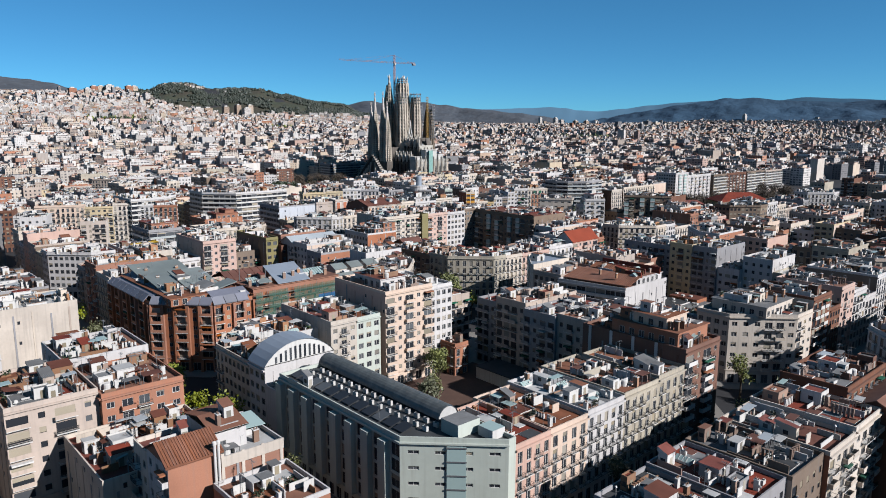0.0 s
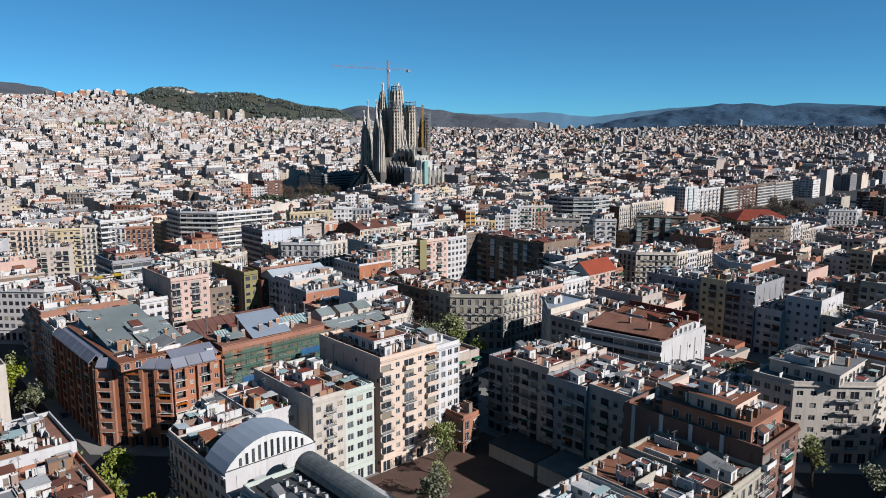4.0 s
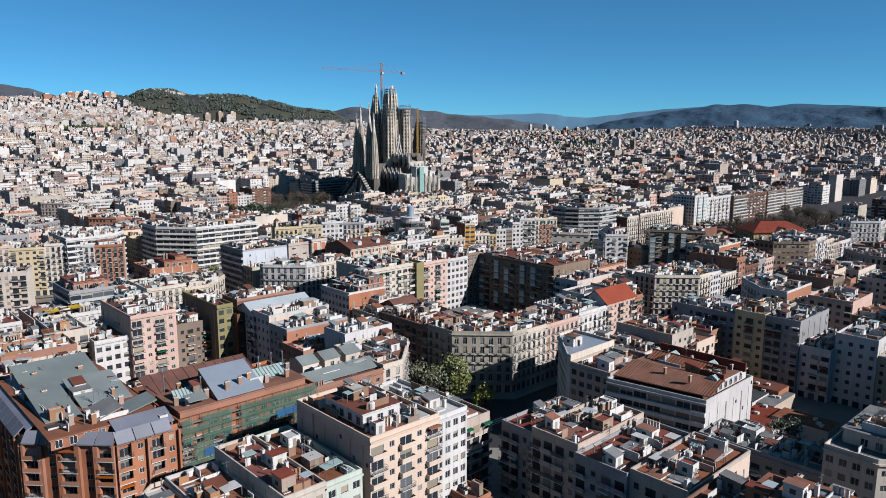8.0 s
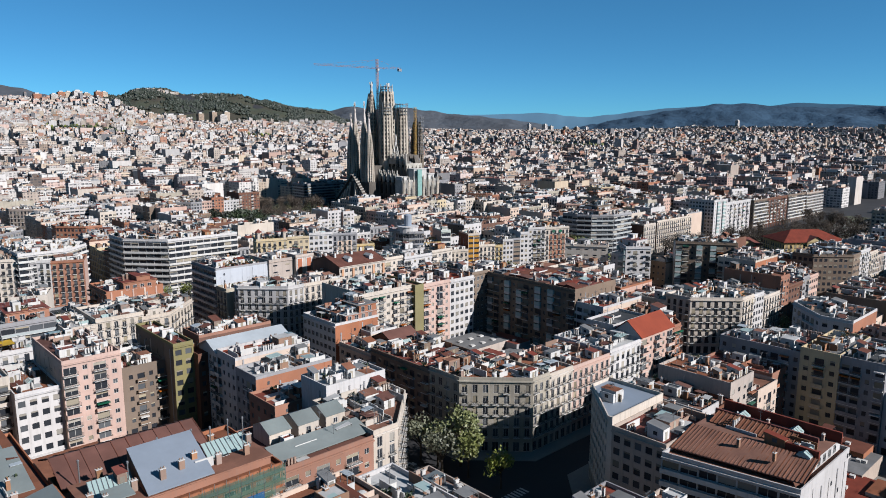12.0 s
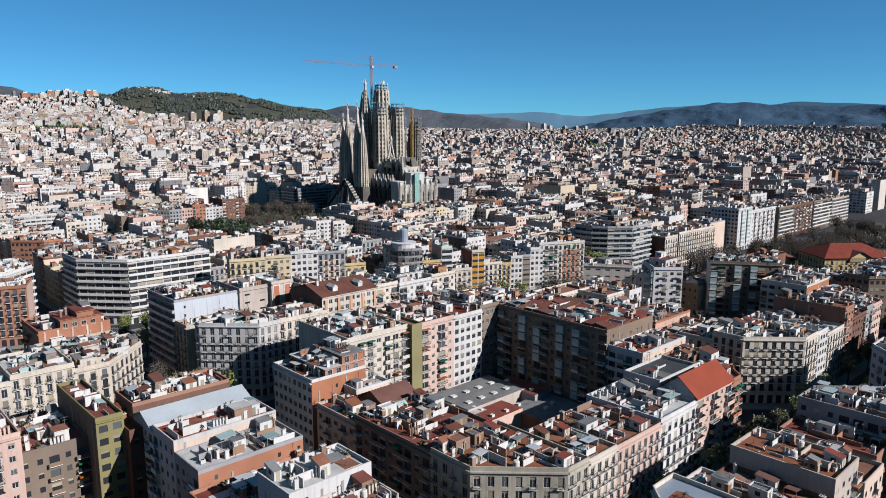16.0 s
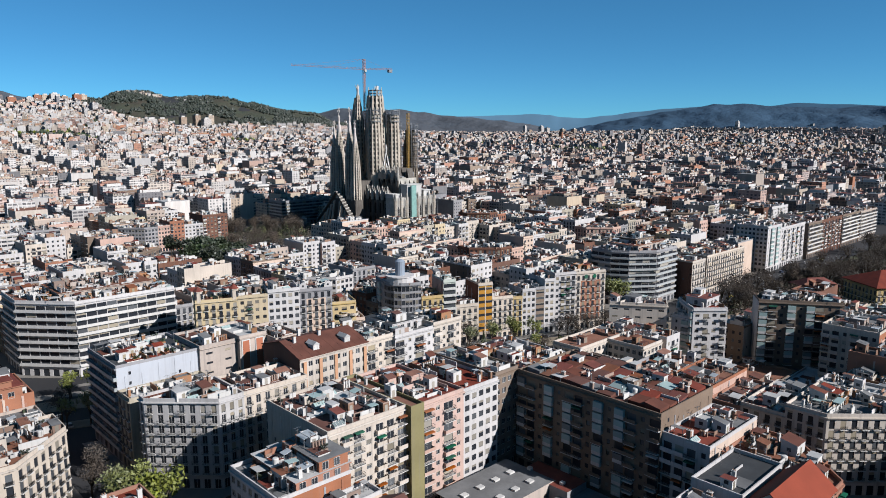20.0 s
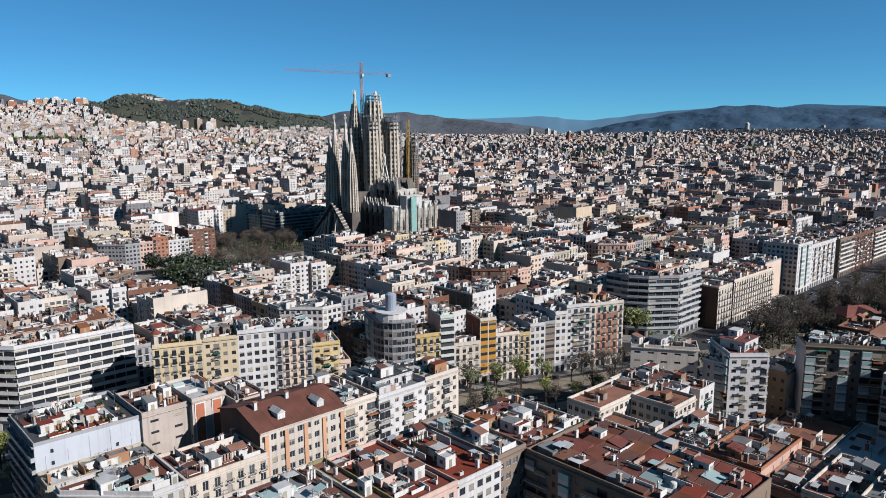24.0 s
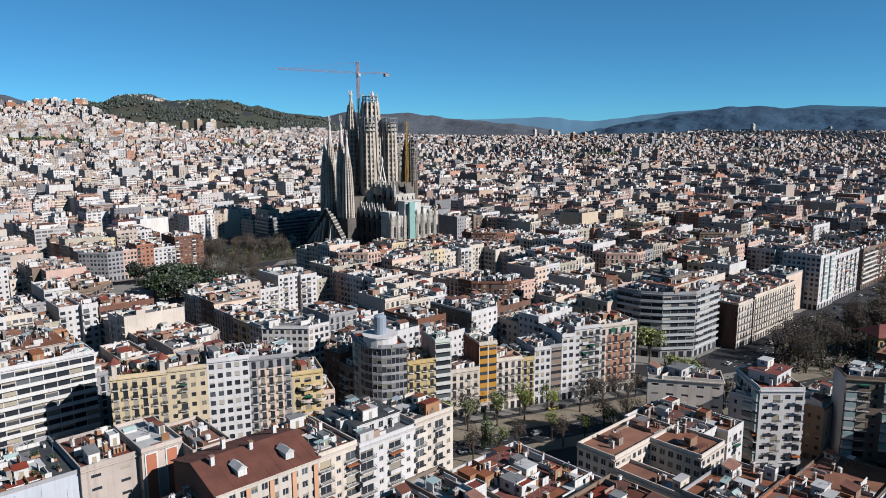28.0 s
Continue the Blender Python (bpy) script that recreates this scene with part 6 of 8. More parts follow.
for x, y in ((227.5, 146), (236.6, 152), (236.4, 164)):
    part("skylight", FIX["skylight"], o).matrix_basis = Matrix.Translation((x - 211.5, y - 142.8, 25.7)) @ Matrix.Scale(1.25, 4)
for x, y in ((231, 147), (237, 158), (238, 146.5), (222, 158), (221, 150)):
    part("chimney", FIX["brick_chimney"], o).matrix_basis = Matrix.Translation((x - 211.5, y - 142.8, 25.3)) @ Matrix.Scale(0.75, 4)
lot(213.3, 170, 236, 184, 23.5, "beige", "redpaint", "blind", "grid", near=1, side="white")
lot(213.3, 184, 236, 200.3, 25.5, "cream", "bluegrey", poly=[(213.3, 184), (236, 184), (236, 200.3), (228.3, 200.3), (213.3, 185.3)], styles=("blind", "blind", "blind", "grid", "grid"))

# north-west blocks by the crossing
o = lot(170, 398, 193.3, 420, 25.2, "brick", "redpaint", "blind", "modern", side="brick", clutter=0.7, label="orange brick party walls stepping up to red roof terraces")
for x0, y0, x1, y1, z in ((177, 398.1, 190.5, 411, 28.6), (182.5, 398.2, 188, 408, 30.6)):
    attic(o, x0, y0, x1, y1, 25.2, z, "brick", "redpaint", clutter=0.4 if z < 29 else 0)
for k, x in enumerate((171.6, 175.8, 180.4, 185.2, 190.0)):
    s = Shape()
    s.box(x - 170, -0.14, 2.0, x - 169.4, 0.0, 25.6, WALLS["peach"] if k % 2 else WALLS["pink"])
    part("wall_strip", s, o, "pale rendered strip on the brick party wall")
o = lot(125, 362, 142, 386, 27.6, "grey", "greyroof", "strip", "strip", seed=71, clutter=1.0, near=1, side="grey", label="blue-grey banded office block with ribbon windows")
attic(o, 128, 366, 141, 384, 27.6, 30.6, "brick", "redpaint", clutter=0.4)
o = lot(147, 385, 161, 400, 21.5, "grey", "darkroof", "curtain", "curtain", seed=72, clutter=0.6, near=1, label="low dark glazed office building between party walls")
lot(168.5, 353.6, 193.3, 380, 24.0, "cream", "terracotta", poly=[(168.5, 353.6), (178.3, 353.6), (193.3, 368.6), (193.3, 380), (168.5, 380)], styles=("classic", "classic", "classic", "blind", "blind"), near=1, clutter=1.3)
lot(142, 353.6, 152, 376, 24.5, "cream", "whiteroof", "classic", "blind")
lot(152, 353.6, 168.5, 376, 26.0, "cream", "whiteroof", "classic", "blind")
# south-east block under the first street: its back row and roofs
lot(95, 46, 111, 67, 18.6, "grey", "darkroof", "back", "blind", near=1, clutter=1.4)
lot(111, 47, 125, 67, 19.2, "grey", "redpaint", "back", "blind", near=1, clutter=1.4)
lot(125, 46, 139.5, 67, 19.6, "brown", "greyroof", "back", "blind", near=1, clutter=1.4)
lot(139.5, 45, 153, 67, 20.0, "cream", "brownroof", "modern", "blind", side="brick")
lot(153, 45, 168, 67, 21.0, "cream", "redpaint", "modern", "blind")
lot(168, 52, 193.3, 67, 23.5, "brownbrick", "terracotta", "modern", "blind", side="brownbrick", clutter=1.3)
lot(168, 40, 193.3, 52, 20.0, "brown", "brownroof", "blind", "blind", side="brownbrick", pitch=(3.0, "x", "terracotta"))
# blocks west of the first street
lot(42, 158, 60, 180, 23.5, "brick", "terracotta", "modern", "modern", seed=61, clutter=1.4, label="brick house with white panels and roof gardens")
lot(40, 180, 60, 200, 25.8, "white", "terracotta", "back", "blind", seed=62, clutter=1.5, near=1)
lot(24, 160, 42, 186, 24.5, "beige", "terracotta", "loggia", "blind", seed=65, clutter=1.3, near=1)
o = lot(40, 115, 49.5, 125, 24.6, "white", "terracotta", "blind", "back", seed=63, side="brick", pitch=(2.6, "x", "terracotta"), label="orange brick party walls with red tile roofs")
for k in range(21):
    s = Shape()
    s.beam((-0.4 + k * 0.51, -0.45, 24.75), (-0.4 + k * 0.51, 5.0, 27.55), 0.2, ROOFS["terracotta"])
    part("tile_ridge", s, o)
lot(40, 125, 49.5, 132, 23.0, "cream", "redpaint", "blind", "back", seed=70, clutter=1.2)
o = lot(49.5, 115, 62, 132, 22.4, "white", "whiteroof", "blind", "blind", seed=66, side="brick", clutter=0.9, label="orange brick party wall with white terrace rooms")
attic(o, 50, 119, 56.5, 131, 22.4, 26.4, "white", "terracotta", clutter=0.3)
slab(o, [(49.6, 118.6, 26.6), (56.9, 118.6, 26.6), (56.9, 125, 28.0), (49.6, 125, 28.0)], ROOFS["terracotta"], "tiled_slope", "red tiled slope over the terrace room", 0.2)
slab(o, [(56.9, 131.4, 26.6), (49.6, 131.4, 26.6), (49.6, 125, 28.0), (56.9, 125, 28.0)], ROOFS["terracotta"], "tiled_slope", "red tiled slope over the terrace room", 0.2)
slab(o, [(57, 121, 24.6), (61.5, 121, 24.4), (61.5, 127, 25.2), (57, 127, 25.4)], SKYLIGHT, "lean_to_glazing", "pale glass roof over the terrace", 0.12)
for x, z in ((49.5, 24.0), (53.4, 23.6), (57.4, 23.6), (61.2, 23.4)):      # pale concrete piers and band on the brick
    s = Shape()
    s.box(x - 49.5, -0.16, 0.5, x - 48.9, 0.0, z, WALLS["cream"])
    part("concrete_pier", s, o, "pale concrete pier on the brick wall")
s = Shape()
s.box(0.0, -0.2, 21.4, 12.5, 0.0, 23.4, WALLS["cream"])
part("concrete_band", s, o, "pale stained concrete band")
for x in (48.2, 48.9):
    s = Shape()
    s.lathe(x - 49.5, -0.5, [(2, 0.28), (26.4, 0.28), (26.4, 0.42), (26.9, 0.42), (27.1, 0.1)], 10, WHITE)
    part("wall_flue", s, o, "white flue pipe up the party wall")
lot(47, 98, 61.5, 113, 19.2, "white", "terracotta", "blind", "blind", seed=64, side="brick", clutter=1.2)
lot(34, 243, 60, 262, 25.5, "cream", "whiteroof", "blind", "blind", seed=67, near=1, side="cream")
lot(34, 132, 60, 158, 16.5, "cream", "redpaint", "blind", "blind", seed=94, near=1, side="cream", clutter=1.1)


def free_stretches(side, x0, y0, d):
    """The stretches of a block's side that no listed house takes."""
    blocked = []
    for a0, b0, a1, b1 in TAKEN:
        strip = {"S": (x0, y0, x0 + SIDE, y0 + 20), "N": (x0, y0 + SIDE - 20, x0 + SIDE, y0 + SIDE), "W": (x0, y0, x0 + 20, y0 + SIDE), "E": (x0 + SIDE - 20, y0, x0 + SIDE, y0 + SIDE)}[side]
        if a1 > strip[0] + 1 and a0 < strip[2] - 1 and b1 > strip[1] + 1 and b0 < strip[3] - 1:
            blocked.append((a0 - x0, a1 - x0) if side in "SN" else (b0 - y0, b1 - y0))
    out, s = [], d
    for a, b in sorted(blocked):
        if a - s > 4:
            out.append((s, min(a, SIDE - d)))
        s = max(s, b)
    if SIDE - d - s > 4:
        out.append((s, SIDE - d))
    return out

# roof with a yellow sail
o = lot(110, 353.6, 138, 378, 20.5, "white", "terracotta", "classic", "blind", near=1, side="peach", clutter=1.2)
SAIL = surface("yellow_sail_cloth", (0.80, 0.50, 0.04), vary=0.08, grain=1.0)
sail = thing("shade_sail", (115, 354.5, 20.66), "bright yellow shade sail stretched over a roof terrace", "awning")
s = Shape()
v = [(12.5 * i / 6, 6.5 * j / 3, 2.3 + 0.25 * i * 0.3 - 0.5 * math.sin(i * math.pi / 6) * math.sin(j * math.pi / 3)) for j in range(4) for i in range(7)]
v += [(x, y, z - 0.06) for x, y, z in v]
f = [(j * 7 + i, j * 7 + i + 1, j * 7 + i + 8, j * 7 + i + 7) for j in range(3) for i in range(6)]
s.solid(v, f + [tuple(q + 28 for q in p[::-1]) for p in f], SAIL)
part("cloth", s, sail)
for x, y in ((0, 0), (12.5, 0), (0, 6.5), (12.5, 6.5)):
    s = Shape()
    s.box(x - 0.08, y - 0.08, 0, x + 0.08, y + 0.08, 2.8, STEEL)
    part("post", s, sail)

# low houses between the cream corner and the white banded block
lot(213.3, 113, 226, 142.8, 15.0, "grey", "greyroof", "blind", "modern", near=1, clutter=1.5)
lot(226, 113.2, 239, 142.8, 10.5, "white", "whiteroof", "blind", "blind", near=1, clutter=1.6)



# ---- lay out the blocks ----
NEAR = {(i, j) for i in range(-1, 5) for j in range(-1, 5)} - {(-1, 3), (-1, 4), (4, -1), (-1, -1)}
NEAR |= {(-1, 2), (0, 5), (1, 5), (2, 5), (5, 1), (5, 2), (5, 3)}


SKIP.add((0, 0, "yard"))
s = Shape()
s.prism([(107, 112), (166, 112), (166, 170), (107, 170)], 0.16, 0.22, YARD)
tagged(new("courtyard_floor", s.mesh("courtyard_floor")), "reddish paved courtyard between the houses", "floor", kind="structure")
for x0, y0, x1, y1, h, r in ((155, 122, 166, 140, 5.0, "greyroof"), (156, 142, 166, 158, 4.2, "darkroof"), (108, 150, 118, 168, 4.5, "whiteroof"), (104, 112, 122, 126, 5.5, "redpaint"), (128, 112, 150, 120, 4.8, "terracotta")):
    s = Shape()
    s.box(x0, y0, 0.2, x1, y1, h, WALLS["cream"])
    s.box(x0 - 0.3, y0 - 0.3, h, x1 + 0.3, y1 + 0.3, h + 0.2, ROOFS[r])
    tagged(new("courtyard_shed", s.mesh("courtyard_shed")), "low flat-roofed shed in the courtyard", "shed")
hall = thing("courtyard_hall", (262, 284, 0.16), "low hall with a rounded pale roof and skylights in the courtyard", "hall")
s = Shape()
s.box(0, 0, 0, 27, 17, 4.5, WALLS["beige"])
part("wall", s, hall)
s = Shape()
n = 8
pts = [(27 + 2.6 * math.sin(a), 4.2 + 2.6 * math.cos(a)) for a in [i * math.pi / 2 / n for i in range(n + 1)]]
v = [(x, y, z) for y in (-0.3, 17.3) for x, z in [(-0.3, 6.8)] + pts]
s.solid(v, [(i, i + 1, n + 3 + i, n + 2 + i) for i in range(n + 1)], ROOFS["greyroof"])
s.face([(-0.3, -0.3, 4.4), (29.6, -0.3, 4.2)] + [(x, -0.3, z) for x, z in reversed(pts)] + [(-0.3, -0.3, 6.8)], WALLS["beige"])
part("rounded_roof", s, hall)
for k in range(8):
    s = Shape()
    s.box(3 + (k % 4) * 6, 3 + (k // 4) * 7, 6.8, 5 + (k % 4) * 6, 4.6 + (k // 4) * 7, 7.3, WHITE)
    part("skylight", s, hall)
REST = Shape()


def block(i, j):
    x0, y0 = GX + i * PITCH, GY + j * PITCH
    walk_poly = chamfered(x0 - 4.5, (376 if i > 2 and j == 2 else y0 - 4.5), x0 + SIDE + 4.5, y0 + SIDE + 4.5, CUT + 1)
    for p in clip_avenue(walk_poly, 6.0):
        s = Shape()
        s.prism(p, 0.0, 0.16, PAVING)
        tagged(new("pavement", s.mesh("pavement")), "grey tiled pavement with a kerb round the block", "pavement", kind="structure")
    for k, (poly, h, wall, roof, st) in enumerate(block_rows(i, j)):
        if i - j >= 2 and random.Random(i * 31 + j * 7 + k).random() < 0.25:       # darker walls in the southern blocks stand in for facades seen in shade
            wall = ("brown", "brownbrick", "brick", "stone", "brown")[k % 5]
        if free(poly) and not park(poly[0][0], poly[0][1]):
            house(poly, h, wall, roof, st, near=1, seed=i * 911 + j * 177 + k, z0=0.16, group="houses of the blocks", sink=None if (i, j) in DETAIL else REST)
    if (i, j, "yard") not in SKIP:
        yard(i, j)


def far_houses():
    """The city beyond: perimeter blocks, then looser quarters climbing the slopes."""
    def build(cells, rich=False, near_by=False):
        s = Shape()
        for x, y, w, d, h, a, z in cells:
            r = random.Random(int(x * 7 + y * 13))
            ca, sa = math.cos(a), math.sin(a)
            # light put into the colours: paler westward where lit, darker eastward where shaded
            west = (math.degrees(math.atan2(y - HUB.y, x - HUB.x)) - 45) / 20
            mat = FAR[pick(r, ((0, max(3.4, 5 + 3 * west)), (1, 3.4), (2, max(1.5, 3 - west)), (3, max(1.4, 2.0 - 0.6 * west)), (4, max(1.2, 2.4 - 1.2 * west)), (5, 0.9), (6, 1.8), (7, max(0.5, 0.8 - 1.2 * west))))]
            rf = ROOF_LIST[pick(r, ((0, 3), (1, 1.6), (2, 3.6), (3, 1.2), (4, max(0.9, 2.6 + 1.2 * west)), (5, 2.2)))]

            def bx(cx, cy, ww, dd, z0, z1, m, t):
                q = [(x + (cx + i * ww / 2) * ca - (cy + j * dd / 2) * sa, y + (cx + i * ww / 2) * sa + (cy + j * dd / 2) * ca) for i, j in ((-1, -1), (1, -1), (1, 1), (-1, 1))]
                v = [(*p, z0) for p in q] + [(*p, z1) for p in q]
                s.solid(v, [(0, 1, 5, 4), (1, 2, 6, 5), (2, 3, 7, 6), (3, 0, 4, 7)], m)
                s.face(v[4:], t)
            bx(0, 0, w, d, z - 4, z + h, mat, rf)
            if rich:
                if r.random() < 0.45:       # a storey set back from the street
                    bx(0, 0, w * r.uniform(0.55, 0.85), d * r.uniform(0.5, 0.8), z + h, z + h + r.uniform(2.4, 3.2), r.choice((mat, WHITE, FAR[1])), r.choice(ROOF_LIST))
                for _ in range(r.randint(6, 11)):
                    ww, dd = r.choice(((1.0, 1.0), (r.uniform(2, 6), 0.3), (0.3, r.uniform(2, 6)), (r.uniform(1.5, 4), r.uniform(1.5, 4))))
                    ww, dd = min(ww, w * 0.8), min(dd, d * 0.8)
                    bx(r.uniform(-0.5, 0.5) * (w - ww), r.uniform(-0.5, 0.5) * (d - dd), ww, dd, z + h, z + h + r.uniform(0.9, 4.6), r.choice((WHITE, WHITE, FAR[1], FAR[4], FAR[6], CHIM, CHIM)), r.choice((*ROOF_LIST, WHITE)))
            else:
                for _ in range(r.choice((1, 2, 2, 3) if near_by else (0, 1, 2))):
                    ww, dd = r.uniform(1.5, w * 0.5), r.uniform(1.5, d * 0.5)
                    bx(r.uniform(-0.5, 0.5) * (w - ww), r.uniform(-0.5, 0.5) * (d - dd), ww, dd, z + h, z + h + r.uniform(1.5, 4.0), r.choice((WHITE, WHITE, FAR[1], FAR[4], FAR[6], CHIM)), r.choice(ROOF_LIST))
        return s
    rng = random.Random(5)
    cells, groves = [], []
    for i in range(-6, 14):
        for j in range(-3, 14):
            if (i, j) in NEAR:
                continue
            x0, y0 = GX + i * PITCH, GY + j * PITCH
            if math.hypot(x0 + 56 - HUB.x, y0 + 56 - HUB.y) > 1550 or not seen_area(x0 + 56, y0 + 56, 110):
                continue
            for poly, h, *_ in block_rows(i, j):
                if free(poly) and not park(poly[0][0], poly[0][1]):
                    xs, ys = [p[0] for p in poly], [p[1] for p in poly]
                    cx, cy = (min(xs) + max(xs)) / 2, (min(ys) + max(ys)) / 2
                    cells.append((cx, cy, max(xs) - min(xs) - 0.1, max(ys) - min(ys) - 0.1, h + rng.uniform(-5, 5) + (rng.uniform(4, 9) if rng.random() < 0.08 else 0), 0.0, ground_z(cx, cy)))
            for _ in range(5):
                cells.append((x0 + rng.uniform(36, 78), y0 + rng.uniform(36, 78), rng.uniform(10, 22), rng.uniform(10, 22), rng.uniform(4, 9), 0.0, ground_z(x0 + 56, y0 + 56)))
    tagged(new("city_blocks", build(cells, True).mesh("city_blocks")), "white, cream and brick city blocks in the middle distance", "buildings", kind="stuff")
    for name, lo, hi, step in (("city_quarters", 1500, 2400, 20.5), ("distant_city", 2400, 4480, 26.0)):
        cells = []
        n = int(4700 / step)
        for a in range(-n, n):
            for b in range(-n, n):
                x, y = HUB.x + (a + rng.uniform(-0.3, 0.3)) * step, HUB.y + (b + rng.uniform(-0.3, 0.3)) * step
                d = math.hypot(x - HUB.x, y - HUB.y)
                if not lo < d < hi or not seen_area(x, y, 30) or wooded(x, y):
                    continue
                if noise.noise((x * 0.004, y * 0.004, 3.0)) < -0.40:
                    groves.append((x, y, step))
                    continue
                if rng.random() < 0.10:
                    groves.append((x, y, step * 0.6))
                    continue
                turn = 0.0 if d < 1900 and x > y * 0.4 else 0.7 * noise.noise((x * 0.0016, y * 0.0016, 7.0))
                tall = 1.0 + (1.0 if rng.random() < 0.012 else 0.0)
                long = rng.random() < 0.3
                cells.append((x, y, rng.uniform(7, step * (1.7 if long else 0.8)), rng.uniform(7, step * 0.8), rng.uniform(6, 18) * tall, turn + (math.pi / 2 if long and rng.random() < 0.4 else 0.0), ground_z(x, y)))
        tagged(new(name, build(cells, False, lo < 2000).mesh(name)), "dense pale city stretching to the hills", "buildings", kind="stuff")
    s, r = Shape(), random.Random(15)
    for x, y, step in groves:           # trees between the far houses
        for _ in range(2):
            clump(s, x + r.uniform(-0.5, 0.5) * step, y + r.uniform(-0.5, 0.5) * step, ground_z(x, y), r.uniform(3, 6), r, r.choice((LEAF_DARK, LEAF_DARK, LEAF_DARK, LEAF, TWIG)))
    tagged(new("distant_trees", s.mesh("distant_trees")), "dark trees in the gaps between distant houses", "trees", kind="stuff")


def clump(s, x, y, z, k, r, mat):
    """The crown of a far tree: a lumpy dome on a narrow foot."""
    v, turn = [], r.uniform(0, 6)
    for q in range(5):
        a, m = turn + q * math.tau / 5, r.uniform(0.35, 0.6)
        v.append((x + k * m * math.cos(a), y + k * m * math.sin(a), z))
    for q in range(5):
        a, m = turn + (q + 0.4) * math.tau / 5, r.uniform(0.7, 1.1)
        v.append((x + k * m * math.cos(a), y + k * m * math.sin(a), z + k * r.uniform(0.6, 1.1)))
    v.append((x + k * r.uniform(-0.3, 0.3), y + k * r.uniform(-0.3, 0.3), z + k * r.uniform(1.5, 2.1)))
    s.solid(v, [(q, (q + 1) % 5, 5 + (q + 1) % 5, 5 + q) for q in range(5)] + [(5 + q, 5 + (q + 1) % 5, 10) for q in range(5)], mat)


def seen_area(x, y, pad):
    """True inside the wedge of land that the flight looks over."""
    dx, dy = x + 60, y + 60
    d = math.hypot(dx, dy)
    a = math.degrees(math.atan2(dy, dx))
    m = math.degrees(math.asin(min(1.0, pad / max(d, pad))))
    return 11 - m < a < 86 + m


def park(x, y):
    """Planted squares without houses."""
    return 342 < x < 464 and 616 < y < 737


# ---- hills and mountains ----
FOREST = surface("wooded_hillside", (0.125, 0.105, 0.075), vary=0.3, grain=0.06, patch=0.011, bump=6.0, second=(0.05, 0.06, 0.037))
# hillside colour carries a blue-grey tint for the haze of distance
HILLSIDE = surface("haze_tinted_hillside", (0.150, 0.160, 0.180), vary=0.4, grain=0.03, patch=0.006, bump=12.0, second=(0.095, 0.110, 0.130))
# distance haze goes into the blue base colour of both ranges
RANGE = surface("haze_blue_mountain_slope", (0.060, 0.140, 0.240), vary=0.25, grain=0.02, patch=0.0035, bump=20.0)
PALE_RANGE = surface("haze_pale_mountain_slope", (0.20, 0.40, 0.58), vary=0.1, grain=0.02, patch=0.004)


def ridge(name, rows, dist, depth, mat, label, rough=8.0, base=40.0):
    """A mountain range: heights above the camera's level along the directions of the rows (degrees)."""
    s = Shape()
    a0, a1 = rows[0][0], rows[-1][0]
    n, k = int((a1 - a0) / 0.2), 20
    v = []
    for r in range(k + 1):
        t = r / k
        for i in range(n + 1):
            a = a0 + (a1 - a0) * i / n
            top = lerp_table(rows, a)
            d = dist - depth * (1 - t)
            x, y = HUB.x + d * math.cos(radians(a)), HUB.y + d * math.sin(radians(a))
            bump = 0.7 - 2.2 * abs(noise.noise((x * 0.0022, y * 0.0022, 1.0))) - 0.9 * abs(noise.noise((x * 0.006, y * 0.006, 2.0))) + 0.3 * noise.noise((x * 0.016, y * 0.016, 4.0))
            x0, y0 = HUB.x + (dist - depth) * math.cos(radians(a)), HUB.y + (dist - depth) * math.sin(radians(a))
            low = min(base, ground_z(x0, y0) - 6)
            z = low + (top - low) * (t ** 0.8) + bump * rough * (0.25 + 2.6 * t * (1 - t) * 2)
            v.append((x, y, z))
    f = [(r * (n + 1) + i, (r + 1) * (n + 1) + i, (r + 1) * (n + 1) + i + 1, r * (n + 1) + i + 1) for r in range(k) for i in range(n)]
    f = [q[::-1] for q in f]
    s.solid(v, f, mat)
    me = s.mesh(name)
    me.polygons.foreach_set("use_smooth", [True] * len(me.polygons))
    tagged(new(name, me), label, "hills", kind="structure")


def hill_z(x, y):
    """The hill's own surface, with gullies and spurs."""
    rugged = 7 * noise.noise((x * 0.009, y * 0.009, 0)) + 4 * noise.noise((x * 0.025, y * 0.025, 0))
    return ground_z(x, y) + 1 + (rugged + 3 if wooded(x, y) else -6)


